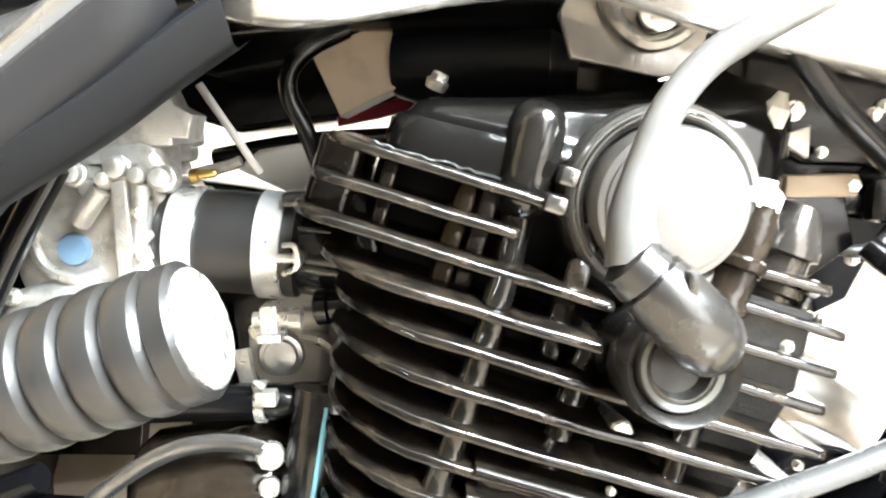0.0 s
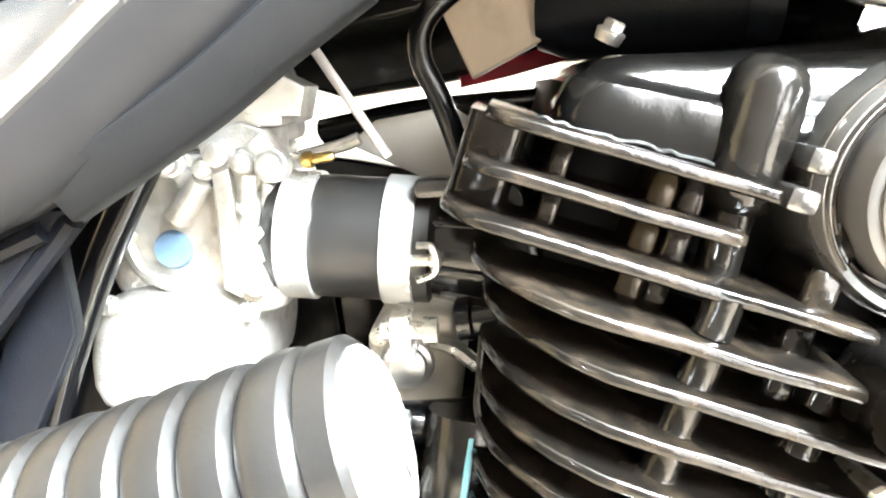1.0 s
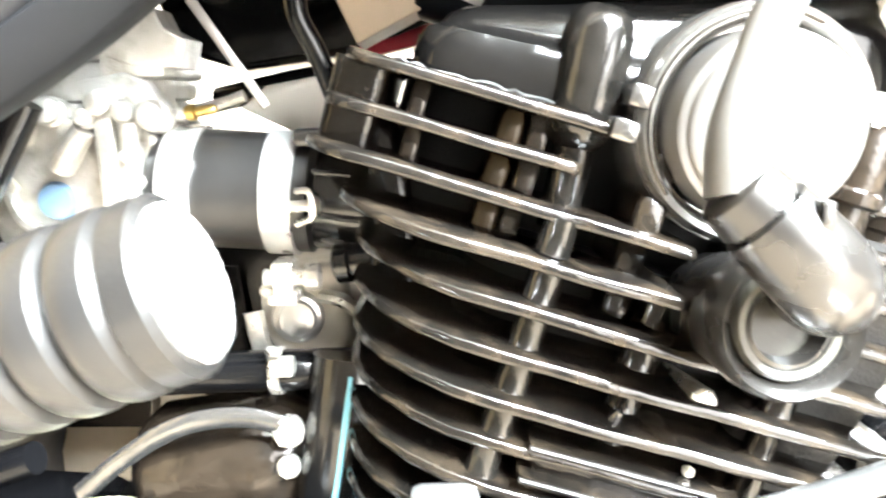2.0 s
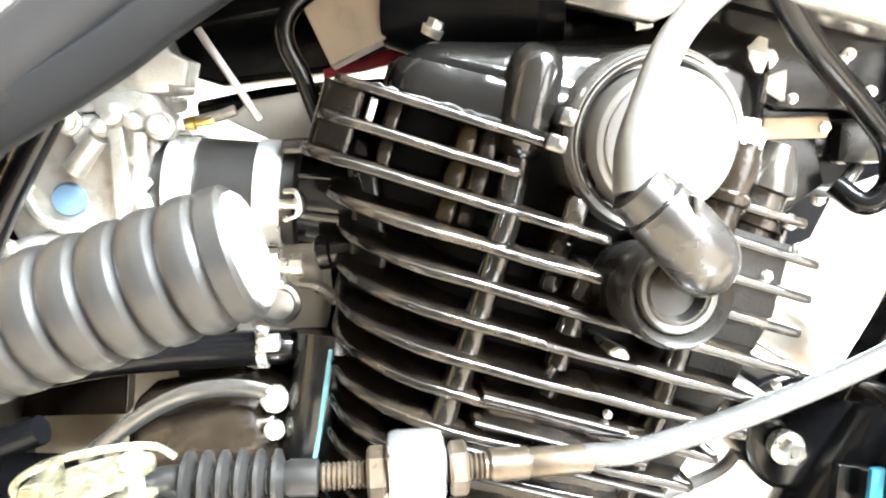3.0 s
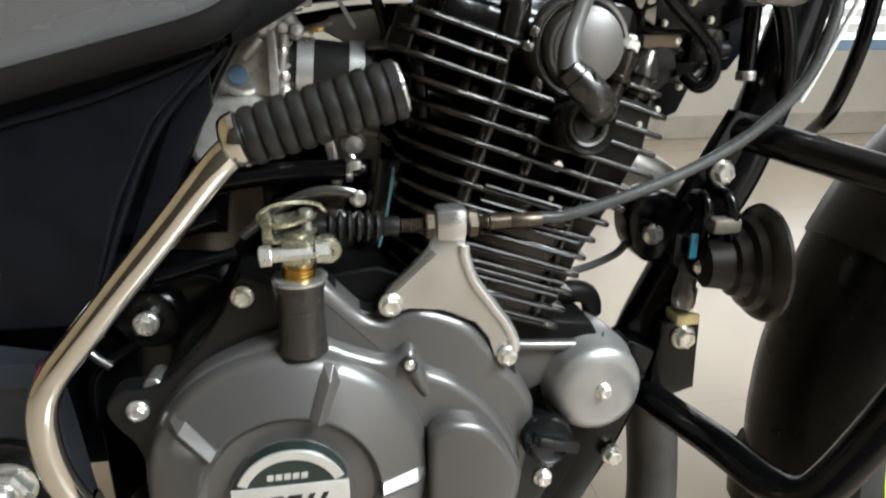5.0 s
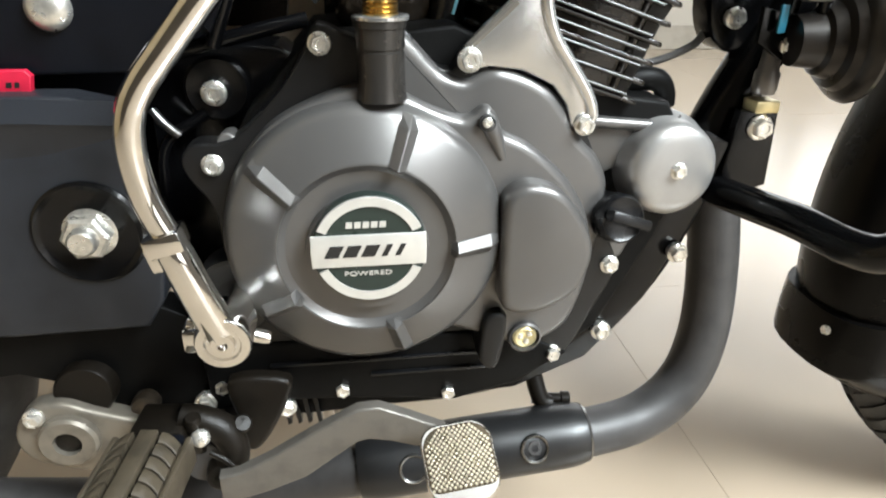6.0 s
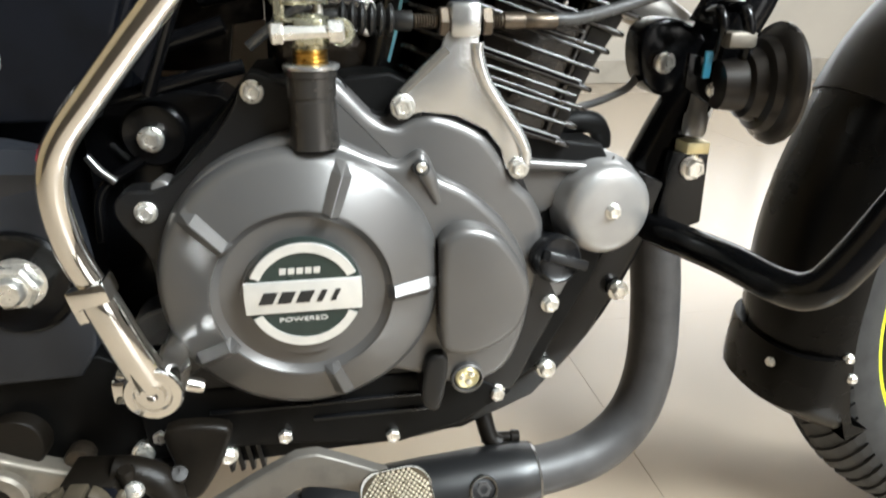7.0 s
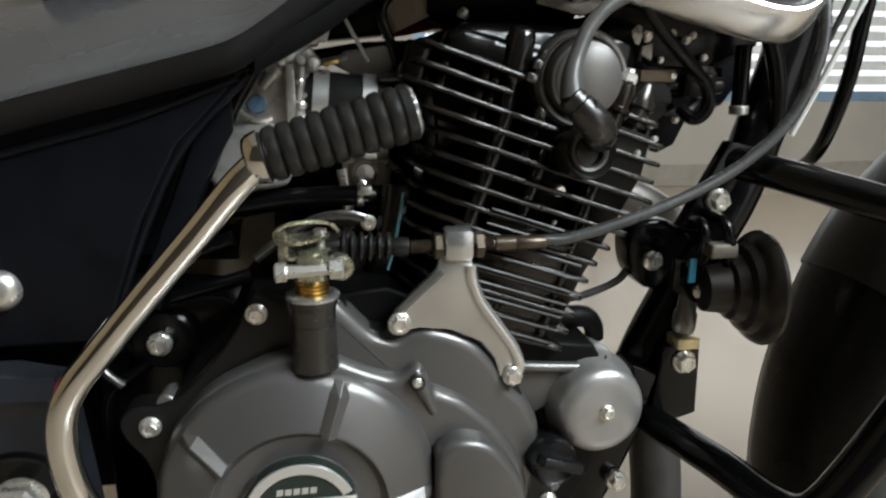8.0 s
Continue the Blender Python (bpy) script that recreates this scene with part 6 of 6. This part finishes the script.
lathe(bm, (-0.162, 0.034, 0.3315), (0, -1, 0), [(0, 0.0142), (0.009, 0.0142), (0.011, 0.0122), (0.011, 0.0)], 6)
lathe(bm, (-0.162, 0.034, 0.3315), (0, -1, 0), [(0.010, 0.0085), (0.016, 0.0083), (0.018, 0.0068), (0.018, 0.0)], 20)
part("pivot_nut", bm, M_ZINC, pivot_plate, "large zinc pivot nut")
bm = bm_new()
slab(bm, [(-0.36, 0.268), (-0.135, 0.268), (-0.112, 0.255), (-0.108, 0.20), (-0.125, 0.186), (-0.20, 0.190), (-0.212, 0.214), (-0.235, 0.222), (-0.36, 0.21)], 0.052, 0.075, 0.002)
part("lower_frame_plate", bm, M_PLATE, bike, "black lower frame plate")
bm = bm_new()
slab(bm, [(-0.140, 0.210), (-0.140, 0.415), (-0.100, 0.430), (-0.05, 0.425), (-0.03, 0.41), (-0.06, 0.40), (-0.075, 0.30), (-0.085, 0.21)], 0.118, 0.17, 0.003)
rear = part("rear_engine_plate", bm, M_FRAME, bike, "black engine plate with mounting bolts behind the cover")
bm = bm_new()
lathe(bm, (-0.092, 0.112, 0.400), (0, -1, 0), [(-0.02, 0.022), (0.004, 0.0215), (0.006, 0.0195), (0.004, 0.013), (0.004, 0)], 32)
part("mount_bush", bm, M_FRAME, rear, "black rubber bush")
bolt(rear, (-0.0935, 0.104, 0.398), 1.25, 20)
# short bright bar that stands in for a glint
bm = bm_new()
tube(bm, [(-0.1330, 0.098, 0.389), (-0.1260, 0.096, 0.3800), (-0.1180, 0.097, 0.3720)], 0.0034, 10, 4)
part("glint_bar", bm, M_BOSS, rear, "small bright metal bar added for a glint")
bm = bm_new()
lathe(bm, (-0.080, 0.052, 0.379), (0, -1, 0.1), [(-0.02, 0.0062), (0.001, 0.0060), (0.002, 0.0050), (0.002, 0)], 18)
part("dowel_end", bm, M_DISC, rear)
for pts, r in (([(-0.135, 0.105, 0.42), (-0.10, 0.10, 0.428), (-0.06, 0.10, 0.438), (-0.03, 0.105, 0.444)], 0.005), ([(-0.12, 0.11, 0.452), (-0.08, 0.105, 0.458), (-0.04, 0.105, 0.470)], 0.006), ([(-0.10, 0.105, 0.385), (-0.128, 0.10, 0.365), (-0.134, 0.10, 0.33)], 0.004)):
    bm = bm_new()
    tube(bm, pts, r, 10)
    part("rear_hose", bm, M_FRAME, rear)

# -- body panels --
bm = bm_new()
slab(bm, [(-0.40, 0.52), (-0.40, 0.420), (-0.250, 0.418), (-0.112, 0.420), (-0.104, 0.440), (-0.085, 0.492), (-0.060, 0.538), (-0.018, 0.581), (-0.05, 0.585), (-0.16, 0.56)], 0.058, 0.075, 0.003)
sidep = part("side_panel", bm, M_DARK, bike, "dark moulded plastic side panel")
bm = bm_new()
tube(bm, [(-0.30, 0.058, 0.492), (-0.153, 0.0575, 0.5345), (-0.085, 0.0575, 0.5530), (-0.024, 0.0575, 0.5760)], 0.0028, 8)
part("panel_crease", bm, M_DARK, sidep)
bm = bm_new()
tube(bm, [(-0.106, 0.064, 0.435), (-0.083, 0.062, 0.489), (-0.058, 0.061, 0.536), (-0.018, 0.060, 0.578)], 0.0028, 8)
part("panel_rim", bm, M_DARK, sidep)
bm = bm_new()
lathe(bm, (-0.166, 0.058, 0.4555), (0, -1, 0), [(-0.005, 0.0125), (0.001, 0.0125), (0.004, 0.0112), (0.0065, 0.0075), (0.0075, 0.003), (0.007, 0)], 32)
part("panel_screw", bm, M_ZINC, sidep, "large domed zinc screw")
bm = bm_new()
tube(bm, [(-0.012, 0.088, 0.590), (-0.030, 0.086, 0.560), (-0.047, 0.084, 0.525), (-0.067, 0.086, 0.480), (-0.088, 0.090, 0.430)], 0.0048, 12)
part("panel_stay", bm, M_FRAME, bike, "black tubular stay behind the side panel")
bm = bm_new()
slab(bm, [(-0.052, 0.542), (-0.030, 0.572), (-0.030, 0.545), (-0.048, 0.515), (-0.085, 0.44), (-0.092, 0.45)], 0.070, 0.074, 0.001)
part("inner_panel", bm, M_DARK, bike, "grey inner edge of the side panel")

# shroud under the tank: textured lower band and painted flank
edge = [(-0.0130, 0.052, 0.5790), (0.008, 0.052, 0.5905), (0.025, 0.052, 0.6005), (0.042, 0.0515, 0.6120), (0.0605, 0.051, 0.6235)]
bm = bm_new()
loft(bm, edge, [(0.020, 0.004), (0.006, -0.0008), (0.001, 0.0), (0.0, 0.0008), (-0.0088, 0.0105), (-0.0090, 0.0115), (-0.004, 0.0150), (0.012, 0.016)])
under = part("shroud_lower_band", bm, M_UNDER, bike, "textured grey lower band of the tank shroud")
edge2 = [(-0.40, 0.046, 0.475), (-0.22, 0.046, 0.5245), (-0.149, 0.046, 0.5445), (-0.085, 0.046, 0.5615), (-0.040, 0.046, 0.5735), (-0.020, 0.046, 0.5805), (-0.002, 0.046, 0.5920), (0.013, 0.046, 0.6030), (0.036, 0.046, 0.6195), (0.0480, 0.0465, 0.6315)]
bm = bm_new()
loft(bm, edge2, [(-0.0121, 0.0162), (-0.0132, 0.0168), (-0.0130, 0.0186), (-0.0112, 0.0215), (-0.0065, 0.0260), (0.007, 0.0355), (0.030, 0.050), (0.06, 0.067), (0.12, 0.09)])
shroud = part("tank_shroud", bm, M_SHROUD, bike, "grey metallic tank shroud with a crease")
# flank below the crease, coloured dark to stand for its shade
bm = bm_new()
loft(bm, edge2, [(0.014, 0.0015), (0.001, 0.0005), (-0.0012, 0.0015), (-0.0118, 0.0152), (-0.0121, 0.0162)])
part("lower_flank", bm, M_FLANK_SHADE, shroud, "lower flank of the shroud, its shade in the colour")
edge3 = [(0.0440, 0.060, 0.662), (0.0460, 0.060, 0.640), (0.0560, 0.060, 0.6325), (0.0780, 0.060, 0.6295), (0.104, 0.060, 0.6325), (0.130, 0.060, 0.6360), (0.160, 0.060, 0.6370), (0.188, 0.060, 0.6295), (0.225, 0.060, 0.6185), (0.265, 0.060, 0.6085), (0.305, 0.060, 0.5995), (0.328, 0.060, 0.6020), (0.345, 0.062, 0.6200), (0.362, 0.066, 0.652), (0.40, 0.075, 0.70)]
bm = bm_new()
loft(bm, edge3, [(-0.0060, 0.0200), (-0.0100, 0.0235), (-0.0110, 0.0280), (-0.016, 0.042), (-0.022, 0.062), (-0.020, 0.10), (0.01, 0.16), (0.06, 0.20)])
tank = part("fuel_tank", bm, M_TANK, bike, "glossy grey fuel tank side with a rolled lower lip")
bm = bm_new()
loft(bm, edge3, [(0.06, 0.012), (0.010, 0.0010), (0.002, -0.0004), (0.0, 0.0002), (-0.0018, 0.0018), (-0.0080, 0.0090), (-0.0135, 0.0165), (-0.0145, 0.0190), (-0.0138, 0.0208), (-0.0100, 0.0230), (-0.0060, 0.0230)])
part("tank_trim", bm, M_TRIM, tank, "polished silver lower lip of the tank")
bm = bm_new()
slab(bm, [(0.156, 0.636), (0.160, 0.622), (0.190, 0.615), (0.203, 0.620), (0.206, 0.645), (0.160, 0.645)], 0.082, 0.086, 0.001)
tb = part("tank_bracket", bm, M_RING, bike, "grey steel tank bracket with a bolt")
bm = bm_new()
tube(bm, [(0.168, 0.080, 0.645), (0.174, 0.079, 0.632), (0.184, 0.079, 0.6255), (0.196, 0.079, 0.630), (0.202, 0.080, 0.645)], 0.0030, 8)
part("bracket_eye", bm, M_BOSS, tb)
bolt(tb, (0.1865, 0.076, 0.6355), 1.0, 12)
bm = bm_new()
slab(bm, [(-0.02, 0.640), (0.02, 0.626), (0.10, 0.640), (0.14, 0.634), (0.22, 0.628), (0.30, 0.612), (0.30, 0.68), (-0.02, 0.70)], 0.165, 0.20, 0.002)
part("tank_underside", bm, M_FRAME, bike, "dark underside of the tank and frame rails")

# -- front wheel and fender --
AXLE = Vector((0.765, 0.150, 0.229))


def wheel_ring(profile, a0, a1, n, closed, grow=None):
    """Turns a section of (y, r) about the axle from angle a0 to a1."""
    bm = bm_new()
    loops = []
    for i in range(n if closed else n + 1):
        a = radians(a0 + (a1 - a0) * i / n)
        g = grow(a0 + (a1 - a0) * i / n) if grow else 0
        loops.append([AXLE + Vector(((r + g) * math.cos(a), y, (r + g) * math.sin(a))) for y, r in profile])
    rings(bm, loops, cap=True, closed=closed)
    return bm


tyre_section = [(0.048 * math.cos(t), 0.263 + 0.048 * math.sin(t)) for t in (2 * math.pi * k / 20 for k in range(20))]
tyre = part("front_tyre", wheel_ring([(y, r if r > 0.240 else 0.240) for y, r in tyre_section], 0, 360, 96, True), M_TYRE, bike, "black front tyre with a grooved tread")
for k in range(26):
    for s in (-1, 1):
        bm = bm_new()
        loops = []
        for j in range(7):
            t = radians(14 + 11.5 * j)
            a = radians(150 + 4.2 * k + 1.1 * j * 1.2)
            y, r = s * 0.0484 * math.cos(t), 0.263 + 0.0484 * math.sin(t)
            e = Vector((math.cos(a), 0, math.sin(a)))
            e2 = Vector((-math.sin(a), 0, math.cos(a)))
            up = Vector((s * math.cos(t), 0, 0))
            c = AXLE + e * r + Vector((0, y, 0))
            nrm = (e * math.sin(t) + Vector((0, s * math.cos(t), 0))).normalized()
            loops.append([c - e2 * 0.0062 - nrm * 0.002, c - e2 * 0.0062 + nrm * 0.0022, c + e2 * 0.0062 + nrm * 0.0022, c + e2 * 0.0062 - nrm * 0.002])
        rings(bm, loops)
        part("tread_block", bm, M_TYRE, tyre, smooth=False)
part("rim", wheel_ring([(-0.036, 0.246), (-0.038, 0.232), (-0.028, 0.210), (0.028, 0.210), (0.038, 0.232), (0.036, 0.246)], 0, 360, 72, True), M_FRAME, tyre, "black wheel rim")
part("rim_tape", wheel_ring([(-0.0385, 0.2455), (-0.0392, 0.2435), (-0.0392, 0.2375), (-0.0380, 0.2365), (-0.0370, 0.2455)], 0, 360, 72, True), M_YELLOW, tyre, "fluorescent yellow rim stripe")
for k in range(6):
    a = radians(60 * k + 20)
    bm = bm_new()
    e = Vector((math.cos(a), 0, math.sin(a)))
    tube(bm, [AXLE + e * 0.03, AXLE + e * 0.12, AXLE + e * 0.215], 0.012, 10, 3)
    part("spoke", bm, M_FRAME, tyre)
AXLE = Vector((0.772, 0.150, 0.217))       # the fender curves about a slightly different centre
fend_prof = [(-0.066, 0.283), (-0.066, 0.290), (-0.060, 0.306), (-0.046, 0.3225), (-0.026, 0.3315), (0.0, 0.335), (0.026, 0.3315), (0.046, 0.3225), (0.060, 0.306), (0.066, 0.290), (0.066, 0.283), (0.062, 0.283), (0.062, 0.289), (0.054, 0.302), (0.040, 0.317), (0.022, 0.326), (0.0, 0.329), (-0.022, 0.326), (-0.040, 0.317), (-0.054, 0.302), (-0.062, 0.289), (-0.062, 0.283)]


def fender_rise(a):
    """How far the fender stands off its lower radius at angle a."""
    rows = ((40, 0.040), (120, 0.044), (140, 0.034), (147, 0.026), (155, 0.017), (165, 0.010), (175, 0.004), (192, 0.0))
    for (a0, g0), (a1, g1) in zip(rows, rows[1:]):
        if a <= a1:
            return g0 + (g1 - g0) * (a - a0) / (a1 - a0)
    return 0.0


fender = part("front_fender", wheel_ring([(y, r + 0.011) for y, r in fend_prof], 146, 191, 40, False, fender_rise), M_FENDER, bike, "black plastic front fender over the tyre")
part("fender_top", wheel_ring([(y * 1.03, r + 0.0135) for y, r in fend_prof], 40, 148, 50, False, fender_rise), M_FENDER_TOP, fender, "upper fender section, browned by a painted reflection")
bm = bm_new()
loops = []
for i in range(19):
    a = 186 + 18 * i / 18
    grow = 0.013 * min(1, (a - 186) / 9) - 0.070 * max(0, a - 195) / 13
    e = Vector((math.cos(radians(a)), 0, math.sin(radians(a))))
    loops.append([AXLE + e * (r + (grow if r > 0.31 else 0)) + Vector((0, y, 0)) for y, r in ((-0.066, 0.296), (-0.0675, 0.306), (-0.0665, 0.317), (-0.062, 0.328), (-0.053, 0.3385), (-0.041, 0.3455), (-0.022, 0.350), (0.0, 0.351), (0.022, 0.350), (0.041, 0.3455), (0.053, 0.3385), (0.062, 0.328), (0.0665, 0.317), (0.067, 0.304), (0.066, 0.296), (0.060, 0.300), (0.040, 0.338), (0.0, 0.344), (-0.040, 0.338), (-0.060, 0.300))])
rings(bm, loops)
part("fender_flap", bm, M_FENDER, fender, "black mud flap screwed to the fender")
for a, r, dy, turn in ((188.5, 0.3525, -0.030, -68), (186, 0.302, -0.0665, -10), (190.5, 0.296, -0.0665, -10)):
    e = Vector((math.cos(radians(a)), 0, math.sin(radians(a))))
    p = AXLE + e * r
    bolt(fender, (p.x, AXLE.y + dy, p.z), 0.7, 0, (0, turn))
bm = bm_new()
tube(bm, [(0.630, 0.07, 0.56), (0.698, 0.07, 0.39), (0.765, 0.075, 0.229)], 0.022, 16, 4)
part("fork_leg", bm, M_FRAME, bike, "black front fork leg")
bm = bm_new()
tube(bm, [(0.765, 0.06, 0.229), (0.765, 0.24, 0.229)], 0.012, 14, 2)
part("axle", bm, M_ZINC, bike)

# rear wheel and side stand, so that it stands
AXLE = Vector((-0.58, 0.150, 0.231))
rt = part("rear_tyre", wheel_ring([(y * 1.2, r if r > 0.225 else 0.225) for y, r in tyre_section], 0, 360, 72, True), M_TYRE, bike, "black rear tyre")
part("rim", wheel_ring([(-0.034, 0.226), (-0.038, 0.214), (-0.024, 0.05), (0.024, 0.05), (0.038, 0.214), (0.034, 0.226)], 0, 360, 48, True), M_FRAME, rt, "black wheel rim")
bm = bm_new()
tube(bm, [(-0.16, 0.13, 0.31), (-0.40, 0.08, 0.26), (-0.58, 0.08, 0.231)], 0.02, 12, 3)
part("swing_arm", bm, M_FRAME, bike, "black swing arm")
bm = bm_new()
tube(bm, [(-0.02, 0.19, 0.16), (-0.03, 0.27, 0.04), (-0.035, 0.33, -0.074)], 0.009, 10, 3)
part("side_stand", bm, M_ZINC, bike, "metal side stand")

# ---- floor tiles ----
bm = bm_new()
box(bm, (-0.29995, -0.29995, -0.008), (0.29995, 0.29995, 0.0), 0.0004)
tile_ob = part("tile", bm, M_TILE, floor, smooth=False)
tile_ob.location = (0.10, 0.35, GROUND)
for i in range(-5, 7):
    for j in range(-5, 6):
        x, y = 0.10 + 0.6 * i, 0.35 + 0.6 * j
        if (i or j) and -3.0 < x < 4.1 and -3.0 < y < 3.3:
            o = new("tile", tile_ob.data)
            o.parent, o.location = floor, (x, y, GROUND + random.uniform(-0.0004, 0.0004))
